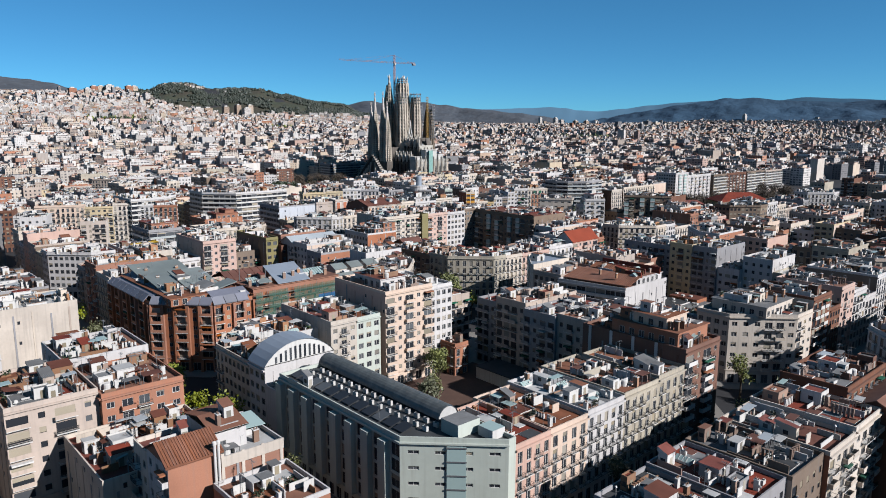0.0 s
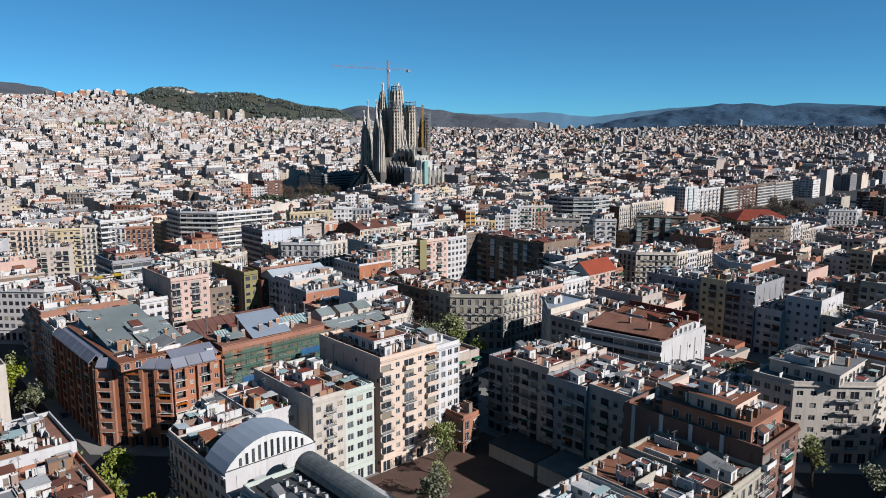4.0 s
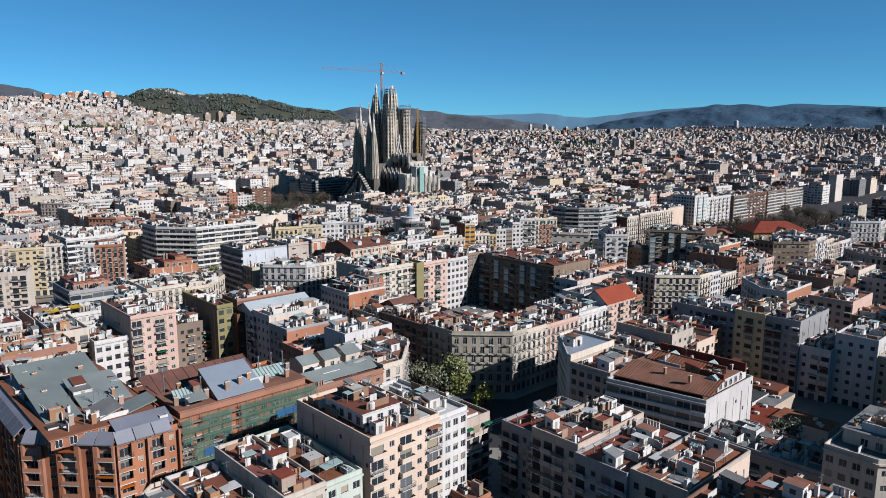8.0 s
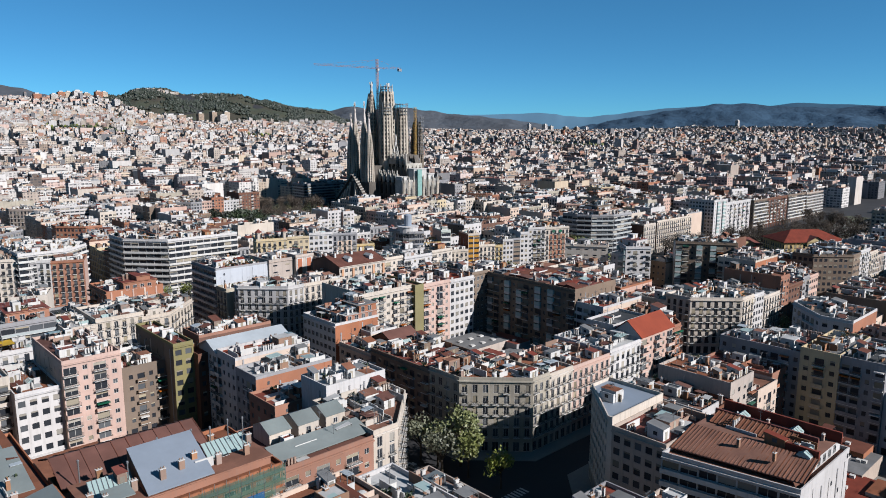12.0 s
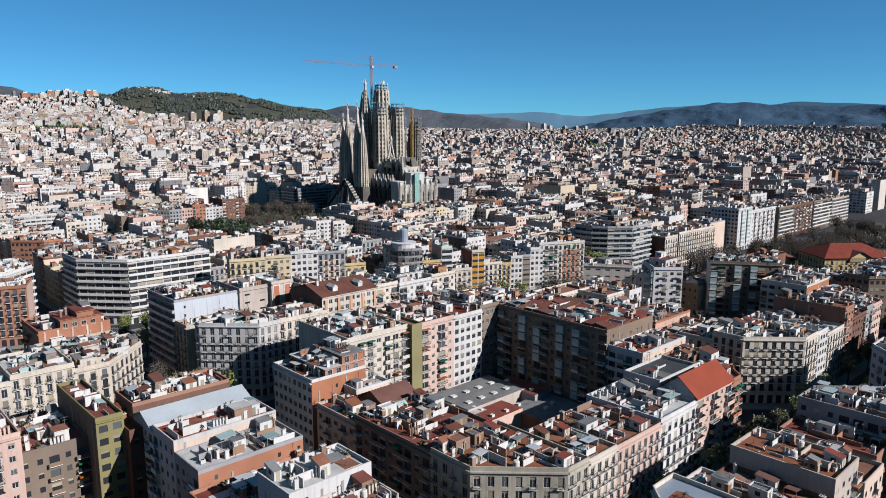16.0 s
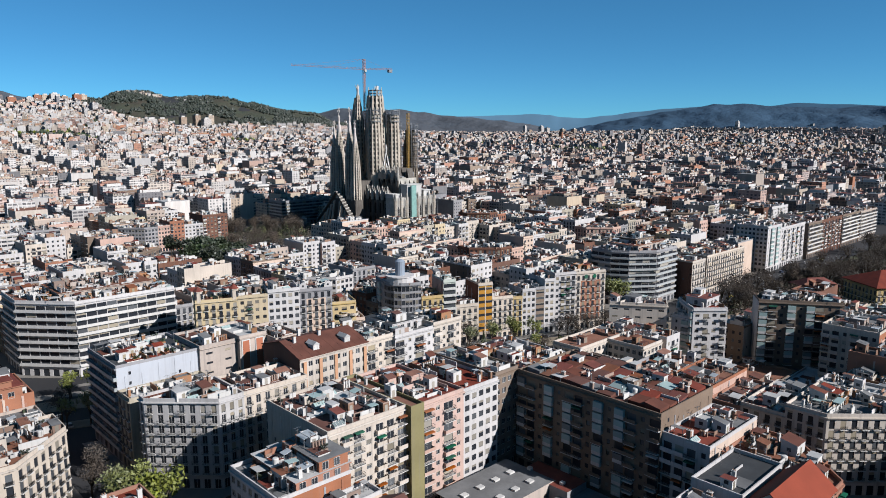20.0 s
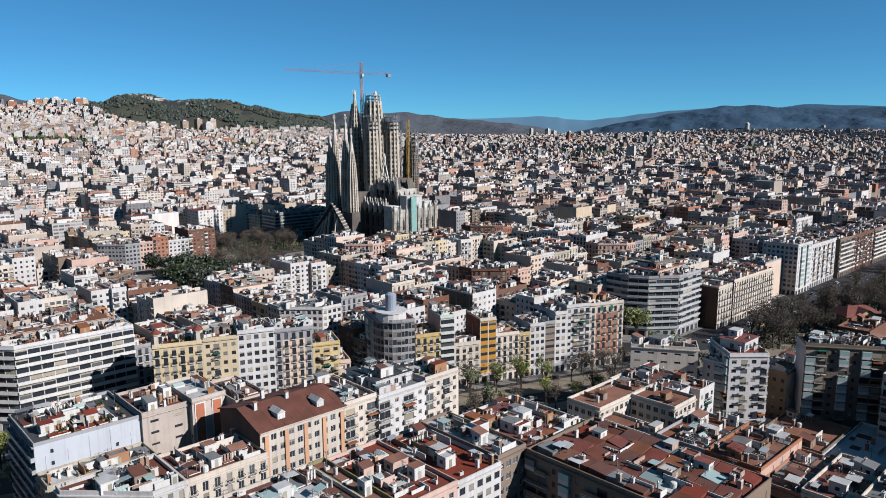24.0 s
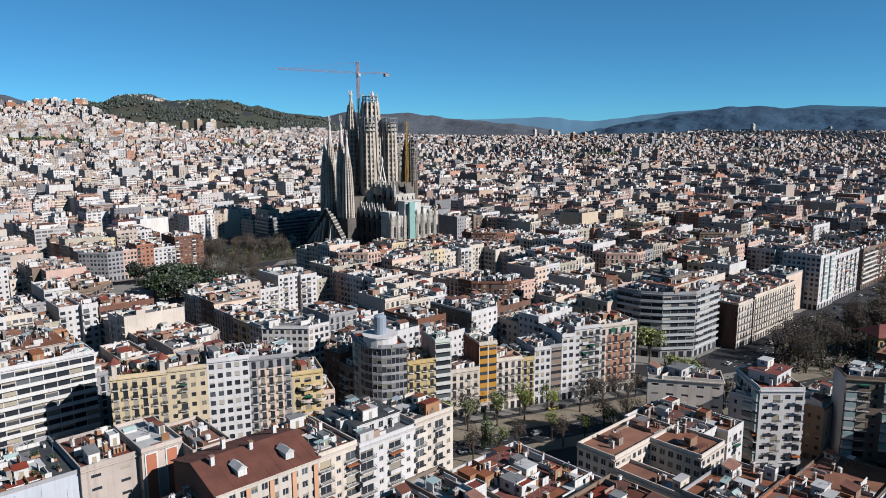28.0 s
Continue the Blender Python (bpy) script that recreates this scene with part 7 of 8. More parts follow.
def wooded_hill():
    s = Shape()
    n, v, w = 110, [], {}
    for i in range(n + 1):
        for j in range(26):
            a, d = 53 + 26 * i / n, 2480 + j * 45
            x, y = HUB.x + d * math.cos(radians(a)), HUB.y + d * math.sin(radians(a))
            v.append((x, y, hill_z(x, y)))
    f = [(i * 26 + j, i * 26 + j + 1, (i + 1) * 26 + j + 1, (i + 1) * 26 + j) for i in range(n) for j in range(25)]
    s.solid(v, [q[::-1] for q in f], FOREST)
    r = random.Random(9)
    for _ in range(17000):
        a, d = radians(r.uniform(53.5, 76)), r.uniform(2600, 3300)
        x, y = HUB.x + d * math.cos(a), HUB.y + d * math.sin(a)
        if not wooded(x, y) or noise.noise((x * 0.007, y * 0.007, 5.0)) + 0.5 * noise.noise((x * 0.025, y * 0.025, 5.0)) < -0.16:
            continue
        clump(s, x, y, hill_z(x, y) - 1.5, r.uniform(3.5, 7.5), r, LEAF_DARK)
    for _ in range(60):
        a, d = radians(r.choice((r.uniform(68, 71.5), r.uniform(65, 72)))), r.uniform(2900, 3060)
        x, y = HUB.x + d * math.cos(a), HUB.y + d * math.sin(a)
        w, h, z = r.uniform(4, 9), r.uniform(7, 13), ground_z(x, y)
        s.box(x - w, y - w, z - 3, x + w, y + w, z + h, r.choice((FAR[0], FAR[1], FAR[4])))
    tagged(new("wooded_hill", s.mesh("wooded_hill")), "dark green wooded hill above the city", "hill", kind="structure")


wooded_hill()
ridge("mountain_range", [(5, 199), (15.7, 204), (17.5, 199), (19, 203), (20.3, 205), (21.5, 212), (23.7, 228), (24.6, 223), (25.6, 227), (27, 208), (29, 187), (31, 159), (32.2, 138), (33.2, 129), (35, 97), (37.1, 63)], 4600, 750, RANGE, "mountain range on the horizon, blue-grey with haze put into its colour", rough=24, base=80)
ridge("hill_range", [(38, 80), (39.7, 112), (42, 135), (44.6, 152), (46.4, 166), (48.2, 188), (50, 210), (51.5, 202), (53, 196), (54.5, 208), (57, 176), (60, 150)], 4400, 700, HILLSIDE, "dark hills behind the church, with a blue-grey haze tint in the colour", rough=20, base=70)
ridge("far_mountains", [(14, 208), (17.5, 221), (20, 232), (22, 215), (26, 218), (29, 206), (31.2, 189), (33.4, 166), (35.4, 150), (37, 157), (38, 172), (39.3, 179), (41, 172), (44, 166), (48, 157)], 4680, 60, PALE_RANGE, "far mountains with pale blue haze put into their colour", rough=3, base=60)
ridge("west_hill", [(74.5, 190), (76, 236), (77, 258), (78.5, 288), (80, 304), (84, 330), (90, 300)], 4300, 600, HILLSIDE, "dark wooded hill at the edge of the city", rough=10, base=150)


def hill_tower(a, d, w, depth, h, mat):
    """An apartment tower on the slopes."""
    x, y = HUB.x + d * math.cos(radians(a)), HUB.y + d * math.sin(radians(a))
    z = ground_z(x, y) - 4
    t = thing("apartment_tower", (x, y, z), "tall apartment tower on the slope below the hill", "building", "towers on the slopes")
    s = Shape()
    h *= 0.8
    s.box(-w / 2, -depth / 2, 0, w / 2, depth / 2, h, FAR[mat])
    part("wall", s, t)
    s = Shape()
    s.box(-w / 4, -depth / 4, h, w / 4, depth / 4, h + 4, WHITE)
    part("roof_house", s, t)


for row in ((66.9, 2500, 20, 20, 52, 4), (65.9, 2520, 18, 24, 60, 4), (65.2, 2500, 26, 22, 50, 0), (64.9, 2540, 20, 20, 56, 1), (76.4, 2900, 24, 20, 44, 3), (75.9, 2920, 24, 20, 42, 1), (75.3, 2900, 30, 20, 46, 0),
            (76.9, 2850, 22, 20, 36, 0), (73.9, 2900, 26, 22, 44, 3), (73.5, 2930, 22, 20, 40, 1), (74.7, 2950, 22, 20, 34, 4), (78.0, 2800, 26, 20, 40, 3), (70.6, 2380, 30, 18, 34, 4), (69.2, 2400, 34, 18, 36, 0), (68.4, 2420, 30, 18, 38, 4),
            (72.2, 2300, 40, 16, 28, 0), (61.0, 2450, 44, 16, 26, 1), (59.4, 2480, 36, 16, 24, 0), (38.6, 3300, 18, 18, 60, 0), (39.9, 3400, 14, 14, 62, 0), (36.9, 3300, 22, 18, 44, 4), (36.0, 3300, 22, 18, 44, 4), (31.0, 2400, 16, 16, 48, 2), (23.9, 3900, 20, 16, 60, 0), (30.2, 3000, 30, 18, 38, 1)):
    hill_tower(*row)


# ---- the basilica ----
CSTONE = surface("weathered_church_sandstone", (0.74, 0.65, 0.53), streak=0.5, vary=0.45, grain=0.7, bump=0.2)
# darker than aged stone alone: west-side and inner shade is in the colour
CDARK = surface("aged_church_stone_with_shade", (0.27, 0.235, 0.20), streak=0.6, vary=0.5, grain=0.7, bump=0.2)
CPALE = surface("new_pale_church_stone", (0.70, 0.66, 0.58), streak=0.4, vary=0.4, grain=0.7)
CBROWN = surface("brown_weathered_church_stone", (0.46, 0.37, 0.28), streak=0.6, vary=0.45, grain=0.7)
# near-black colour stands in for shade inside openings and hollow towers
CHOLE = surface("church_opening_shade", (0.03, 0.027, 0.024), vary=0.2)
CGOLD = surface("pinnacle_mosaic", (0.84, 0.76, 0.70), vary=0.3, grain=1.5)
NETTING = surface("green_scaffold_net", (0.36, 0.62, 0.56), vary=0.25, grain=0.8, patch=0.4)
CRANE_Y = surface("yellow_crane_paint", (0.62, 0.36, 0.05), rough=0.5, vary=0.1)
CRANE_R = surface("red_white_crane_paint", (0.62, 0.34, 0.28), rough=0.5, vary=0.2)


def profile(rows, z):
    for (a, u), (b, v) in zip(rows, rows[1:]):
        if z <= b:
            return u + (v - u) * (z - a) / (b - a)
    return rows[-1][1]


def pierced_tower(rows, ribs, z0, step, mat, inner):
    """A tapering tower of upright ribs and rings round a solid core, coloured dark for the shade within."""
    s = Shape()
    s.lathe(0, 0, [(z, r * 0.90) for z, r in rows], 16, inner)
    s.lathe(0, 0, [(rows[0][0], rows[0][1])] + [(z, profile(rows, z)) for z in (z0 * 0.5, z0)], 16, mat)
    z1, k = rows[-1][0], 9
    for i in range(ribs):
        a = i * math.tau / ribs
        pts = [(profile(rows, z0 + (z1 - z0) * q / k) * 0.98, z0 + (z1 - z0) * q / k) for q in range(k + 1)]
        for (r0, za), (r1, zb) in zip(pts, pts[1:]):
            s.beam((r0 * math.cos(a), r0 * math.sin(a), za), (r1 * math.cos(a), r1 * math.sin(a), zb), max(0.35, r0 * 0.24), mat, max(0.3, r1 * 0.24))
    z = z0
    while z < z1 - 1:
        r = profile(rows, z) * 0.985
        s.lathe(0, 0, [(z, r), (z + step * 0.42, profile(rows, z + step * 0.42) * 0.985), (z + step * 0.42, r * 0.85)], 16, mat)
        z += step
    return s


def pinnacle(z, h, mat):
    s = Shape()
    s.lathe(0, 0, [(z, 2.3), (z + h * 0.35, 1.7), (z + h * 0.6, 0.9), (z + h * 0.72, 1.3), (z + h * 0.8, 0.5), (z + h, 0.3)], 8, mat)
    for k in range(4):
        a = k * math.tau / 4
        s.beam((0, 0, z + h * 0.86), (1.5 * math.cos(a), 1.5 * math.sin(a), z + h * 0.95), 0.7, mat, 0.3)
        s.beam((0, 0, z + h * 0.9), (1.0 * math.cos(a), 1.0 * math.sin(a), z + h * 1.05), 0.5, mat, 0.2)
    return s


def crane(name, x, y, z0, z1, jib, back, paint, label, turn):
    c = thing(name, (x, y, z0), label, "crane")
    h = z1 - z0
    m = Shape()
    for i in (-1, 1):
        for j in (-1, 1):
            m.beam((i, j, 0), (i, j, h), 0.28, paint)
    n = int(h / 3)
    for k in range(n):
        za, zb = h * k / n, h * (k + 1) / n
        for (ax, ay), (bx, by) in (((-1, -1), (1, -1)), ((1, -1), (1, 1)), ((1, 1), (-1, 1)), ((-1, 1), (-1, -1))):
            m.beam((ax, ay, za), (bx, by, zb), 0.18, paint)
            m.beam((ax, ay, zb), (bx, by, zb), 0.16, paint)
    part("mast", m, c)
    if jib:
        u = Vector((math.cos(turn), math.sin(turn), 0))
        w = Vector((-u.y, u.x, 0))
        j = Shape()
        up = Vector((0, 0, 1))

        def truss(a, b, lift, size):
            a, b = Vector(a), Vector(b)
            rails = [w * size * 0.5, w * -size * 0.5, up * size]
            for r in rails:
                j.beam(a + r, b + r, 0.22, paint)
            k = int((b - a).length / 3.5)
            for q in range(k):
                p0, p1 = a.lerp(b, q / k), a.lerp(b, (q + 0.5) / k)
                for r in rails[:2]:
                    j.beam(p0 + r, p1 + rails[2], 0.14, paint)
                    j.beam(p1 + rails[2], a.lerp(b, (q + 1) / k) + r, 0.14, paint)
        zj = h - 10
        truss((0, 0, zj), u * jib + up * (zj + 3.5), 0, 1.5)
        truss((0, 0, zj), -u * back + up * zj, 0, 1.3)
        for t in (0.45, 0.85):
            j.beam((0, 0, h), u * jib * t + up * (zj + 1.5 + 3.5 * t), 0.14, paint)
        j.beam((0, 0, h), -u * back * 0.9 + up * zj, 0.14, paint)
        part("jib", j, c)
        cw = Shape()
        q = -u * (back - 2)
        cw.box(q.x - 2, q.y - 1.5, zj - 2.6, q.x + 2, q.y + 1.5, zj, STEEL)
        part("counterweight", cw, c)
        cb = Shape()
        cb.box(-1.2, -2.6, zj - 2.4, 1.2, -0.9, zj, FRAME)
        part("cab", cb, c)
    return c


def church():
    c = thing("basilica", (CHURCH.x, CHURCH.y, 0.0), "tall sandstone basilica with pierced tapering towers, partly scaffolded", "church")

    def put(name, s, x, y, parent=c, label=""):
        ob = part(name, s, parent, label)
        ob.location = (x, y, 0)
        return ob
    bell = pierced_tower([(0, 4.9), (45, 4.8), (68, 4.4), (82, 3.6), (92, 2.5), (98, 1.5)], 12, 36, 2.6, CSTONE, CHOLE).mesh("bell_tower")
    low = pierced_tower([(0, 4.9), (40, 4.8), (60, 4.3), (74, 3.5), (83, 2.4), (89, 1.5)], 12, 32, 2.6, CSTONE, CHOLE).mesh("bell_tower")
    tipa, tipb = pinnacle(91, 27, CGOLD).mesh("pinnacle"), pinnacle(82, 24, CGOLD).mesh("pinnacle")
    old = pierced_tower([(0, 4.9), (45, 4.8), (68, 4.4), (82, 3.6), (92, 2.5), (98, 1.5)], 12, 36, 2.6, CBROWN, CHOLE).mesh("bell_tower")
    wrap = Shape()
    for z in range(62, 104, 4):
        wrap.lathe(0, 0, [(z, 5.6), (z + 0.4, 5.6), (z + 0.4, 4.2)], 10, STEEL)
    for i in range(10):
        a = i * math.tau / 10
        wrap.beam((5.4 * math.cos(a), 5.4 * math.sin(a), 60), (5.4 * math.cos(a), 5.4 * math.sin(a), 105), 0.3, STEEL)
    wrap = wrap.mesh("tower_scaffold")
    for y in (-16.5, -8.5, 8.5, 16.5):          # the older eastern towers, partly scaffolded
        t = put("bell_tower", old, 34, y)
        if y in (-16.5, 8.5):
            part("tower_scaffold", wrap, t, "grey scaffold round the tower")
    for k in (-1,):
        for y, me, tip in ((-16.5, low, tipb), (-8.5, bell, tipa), (8.5, bell, tipa), (16.5, low, tipb)):
            t = put("bell_tower", me, 36 * k - 2, y)
            part("pinnacle", tip, t, "pale mosaic pinnacle")
    # crossing tower with its open crown
    rows = [(0, 10.5), (60, 10), (100, 8.9), (120, 7.8), (131, 7.0)]
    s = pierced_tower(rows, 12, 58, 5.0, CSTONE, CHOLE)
    for lev in range(15):
        z = 62 + lev * 4.8
        for i in range(12):
            a = (i + 0.5) * math.tau / 12
            r = profile(rows, z) * 0.93
            p = Vector((r * math.cos(a), r * math.sin(a), z))
            u = Vector((-math.sin(a), math.cos(a), 0))
            s.solid([tuple(p - u * 0.9), tuple(p + u * 0.9), tuple(p + Vector((0, 0, 2.4))), tuple(p - u * 0.9 - p.normalized() * 0.6)], [(0, 1, 2)], CHOLE)
    t = put("central_tower", s, 0, 0)
    s = Shape()
    for i in range(12):
        a = i * math.tau / 12
        s.beam((7 * math.cos(a), 7 * math.sin(a), 130), (6.4 * math.cos(a), 6.4 * math.sin(a), 136 + 1.6 * (i % 3)), 0.5, CPALE)
    for z in (133, 136):
        s.lathe(0, 0, [(z, 6.9), (z + 0.6, 6.9), (z + 0.6, 6.2)], 12, STEEL)
    part("tower_crown", s, t, "open steel and stone crown under construction")
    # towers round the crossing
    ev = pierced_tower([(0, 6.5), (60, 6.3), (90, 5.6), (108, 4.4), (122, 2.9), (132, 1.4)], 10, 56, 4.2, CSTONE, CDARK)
    for x, y, done in ((-12, 12, True), (12, 12, True), (-12, -12, False), (12, -12, False)):
        if done:
            t = put("tall_tower", ev, x, y)
            s = Shape()
            s.lathe(0, 0, [(131, 1.5), (135, 1.1), (138, 1.5), (142, 0.4)], 8, WHITE)
            for k in (-1, 1):
                s.beam((0, 0, 135), (2.4 * k, 0.6, 141.5), 1.2, WHITE, 0.3)
            part("finial", s, t, "white winged finial")
        else:
            s = pierced_tower([(0, 6.5), (60, 6.3), (90, 5.8), (112, 5.2)], 10, 56, 4.2, CSTONE, CDARK)
            t = put("tall_tower", s, x, y)
            q = Shape()
            for z in (106, 109.5, 113, 116.5):
                q.lathe(0, 0, [(z, 7.2), (z + 0.5, 7.2), (z + 0.5, 5.4)], 12, STEEL)
            for i in range(12):
                a = i * math.tau / 12
                q.beam((7 * math.cos(a), 7 * math.sin(a), 105), (7 * math.cos(a), 7 * math.sin(a), 118.5), 0.3, STEEL)
            part("scaffold_collar", q, t, "grey scaffold collar round the unfinished top")
    # apse tower
    put("tall_tower", pierced_tower([(0, 8), (60, 7.6), (95, 6), (118, 3), (130, 1)], 12, 56, 4.4, CSTONE, CDARK), 0, 32)
    # nave, aisles and transept with gables and pinnacles
    s = Shape()
    s.box(-11, -46, 0, 11, 30, 52, CDARK)
    s.box(-23, -46, 0, 23, 26, 36, CDARK)
    s.box(-34, -15, 0, 30, 15, 50, CDARK)
    for k in range(6):
        y = -45 + k * 7.6
        for sx in (-1, 1):
            v = [(sx * 11.2, y, 46), (sx * 11.2, y + 6.8, 46), (sx * 11.2, y + 3.4, 62), (sx * 4, y, 50), (sx * 4, y + 6.8, 50), (sx * 4, y + 3.4, 62)]
            s.solid(v, [(0, 1, 2), (1, 4, 5, 2), (4, 3, 5), (3, 0, 2, 5)], CDARK)
            v = [(sx * 23.2, y, 30), (sx * 23.2, y + 6.8, 30), (sx * 23.2, y + 3.4, 42), (sx * 17, y, 34), (sx * 17, y + 6.8, 34), (sx * 17, y + 3.4, 42)]
            s.solid(v, [(0, 1, 2), (1, 4, 5, 2), (4, 3, 5), (3, 0, 2, 5)], CDARK)
    part("nave", s, c)
    for k in range(6):          # pale copings and finials of the gables
        y = -45 + k * 7.6
        for x, z0, z1 in ((-11.4, 46, 62), (-23.4, 30, 42)):
            s = Shape()
            s.beam((x, y, z0), (x, y + 3.4, z1), 0.8, CPALE)
            s.beam((x, y + 6.8, z0), (x, y + 3.4, z1), 0.8, CPALE)
            s.beam((x, y + 3.4, z1 - 1), (x, y + 3.4, z1 + 3.5), 0.9, CPALE, 0.3)
            s.lathe(x + 0.1, y + 3.4, [(z0 + 2, 0.2), (z0 + 3, 1.0), (z0 + 5, 1.0), (z0 + 6, 0.2)], 8, CHOLE)
            part("gable_coping", s, c, "pale stone coping of a gable")
    s = Shape()                 # the nave's unfinished front above the end wall
    s.box(-11.4, -46.9, 36, 11.4, -46.1, 53, CPALE)
    for k in range(4):
        s.lathe(-8.4 + k * 5.6, -46.9, [(38, 0.9), (48, 0.9), (51, 0.1)], 6, CHOLE)
    part("nave_front", s, c, "pale unfinished nave front")
    rs = random.Random(77)
    for _ in range(14):         # stacked stones, huts and sheeting on the working platforms
        s = Shape()
        x, y, w = rs.uniform(-13, 14), rs.uniform(-44, -22), rs.uniform(1.2, 3.4)
        s.box(x - w, y - w, 51.9, x + w, y + w, 52 + rs.uniform(1.5, 6.5), rs.choice((CPALE, CPALE, WHITE, STEEL, CSTONE)))
        part("work_hut", s, c)
    for k in range(7):
        for sx, x, z in ((-1, 23, 36), (-1, 11, 54)):
            q = Shape()
            q.lathe(0, 0, [(0, 1.2), (z - 3, 1.2)], 8, CDARK)
            q.lathe(0, 0, [(z - 3, 1.3), (z, 1.6), (z + 3, 1.5), (z + 8, 0.7), (z + 8.6, 1.0), (z + 10.5, 0.2)], 8, CPALE)
            put("buttress_pinnacle", q, sx * x - (0.7 if x > 20 else 0), -46 + k * 7.6)
    win = Shape()
    win.face([(0, -1.3, 0), (0, 1.3, 0), (0, 1.3, 9), (0, 0, 12), (0, -1.3, 9)][::-1], CHOLE)
    win = win.mesh("tall_window")
    for k in range(6):
        for z in (6, 20):
            put("tall_window", win, -23.06, -42 + k * 7.6).location.z = z
    # pale steep gable in front of the crossing
    s = Shape()
    for u, z0, z1, w in ((-6.0, 50, 66, 1.7), (6.0, 50, 66, 1.7)):
        s.beam((u, -15.5, z0), (0, -15.5, 78), w, WHITE, 0.6)
    for k in range(5):
        s.beam((-4 + k * 2, -15.6, 50), (-4 + k * 2, -15.6, 58 + 4 * (2 - abs(k - 2))), 0.8, WHITE)
    s.lathe(0, -15.6, [(76, 0.8), (80, 1.2), (84, 0.3)], 8, WHITE)
    part("crossing_gable", s, c, "pale new steep gable of slender ribs")
    # west porch: a steep pale canopy on slanting columns
    for sy in (-1, 1):
        v = [(-46, 0, 42), (-50, 0, 41), (-51.5, sy * 31, 11), (-47.5, sy * 31, 12)]
        v += [(x, y, z - 1.6) for x, y, z in v]
        f = [(0, 1, 2, 3), (7, 6, 5, 4), (0, 4, 5, 1), (1, 5, 6, 2), (2, 6, 7, 3)]
        s = Shape()
        s.solid(v, f if sy < 0 else [q[::-1] for q in f], CDARK)
        part("porch_roof", s, c, "steep stone porch roof with pale cross ribs")
        for q in range(12):
            e = (q + 0.5) / 12
            s = Shape()
            s.beam((-46 - 1.5 * e, sy * 31 * e, 42.4 - 30 * e), (-50.4 - 1.5 * e, sy * 31 * e, 41.4 - 30 * e), 0.9, CPALE)
            part("porch_rib", s, c, "pale stone rib")
        for q in range(1, 6):
            y = sy * q * 5.5
            s = Shape()
            s.beam((-48 - q * 0.4, y * 0.8, 36 - q * 4.2), (-52 - q * 0.8, y * 1.1, 0), 1.4, CSTONE)
            part("slanting_column", s, c)
    s = Shape()
    s.box(-43, -22, 0, -34, 22, 33, CDARK)
    part("porch_wall", s, c)
    # south end under construction, wrapped in scaffolding
    s = Shape()
    s.box(-26, -58, 0, 26, -46, 36, CPALE)
    part("end_wall", s, c, "pale unfinished stone end wall")
    for x0, x1, z in ((-26, -18, 39), (-9, 9, 47), (12, 20, 41)):
        s = Shape()
        s.box(x0, -57, 36, x1, -47, z, WHITE)
        s.box(x0 - 0.6, -57.6, z, x1 + 0.6, -46, z + 0.8, WHITE)
        part("end_block", s, c, "white stone block of the unfinished end")
    for i in range(8):
        s = Shape()
        s.box(-25.5 + i * 6.9, -58.9, 0, -23.3 + i * 6.9, -58, 34, CSTONE)
        s.lathe(-24.4 + i * 6.9, -58.4, [(34, 1.0), (38, 0.8), (40.5, 0.2)], 8, CPALE)
        part("buttress", s, c)
    for i in range(7):
        for z in (5, 18):
            w = Shape()
            w.face([(0, 0, 0), (2.4, 0, 0), (2.4, 0, 8), (1.2, 0, 10.5), (0, 0, 8)], CHOLE)
            put("end_window", w, -21.8 + i * 6.9, -58.05).location.z = z
    s = Shape()
    s.box(-7, -61, 2, -1, -59.2, 47, NETTING)
    part("scaffold_net", s, c, "green scaffold netting")
    for i in range(16):
        s = Shape()
        s.beam((-26 + i * 3.5, -60.4, 0), (-26 + i * 3.5, -60.4, 38), 0.18, STEEL)
        part("scaffold_upright", s, c)
    for z in range(2, 38, 4):
        s = Shape()
        s.beam((-26, -60.4, z), (26, -60.4, z), 0.18, STEEL)
        part("scaffold_rail", s, c)
    # apse
    s = Shape()
    s.lathe(0, 26, [(0, 22), (38, 22), (44, 12), (60, 6)], 14, CDARK)
    part("apse", s, c)


church()
RIGHT = math.atan2(-0.595, 0.804)
crane("tower_crane", CHURCH.x - 7.5, CHURCH.y + 7, 60, 166, 70, 27, CRANE_R, "slender red and white tower crane over the church", RIGHT + math.pi)
crane("yellow_crane", CHURCH.x + 24.0, CHURCH.y - 21.0, 50, 114, 0, 0, CRANE_Y, "yellow lattice crane mast beside the church", 0)


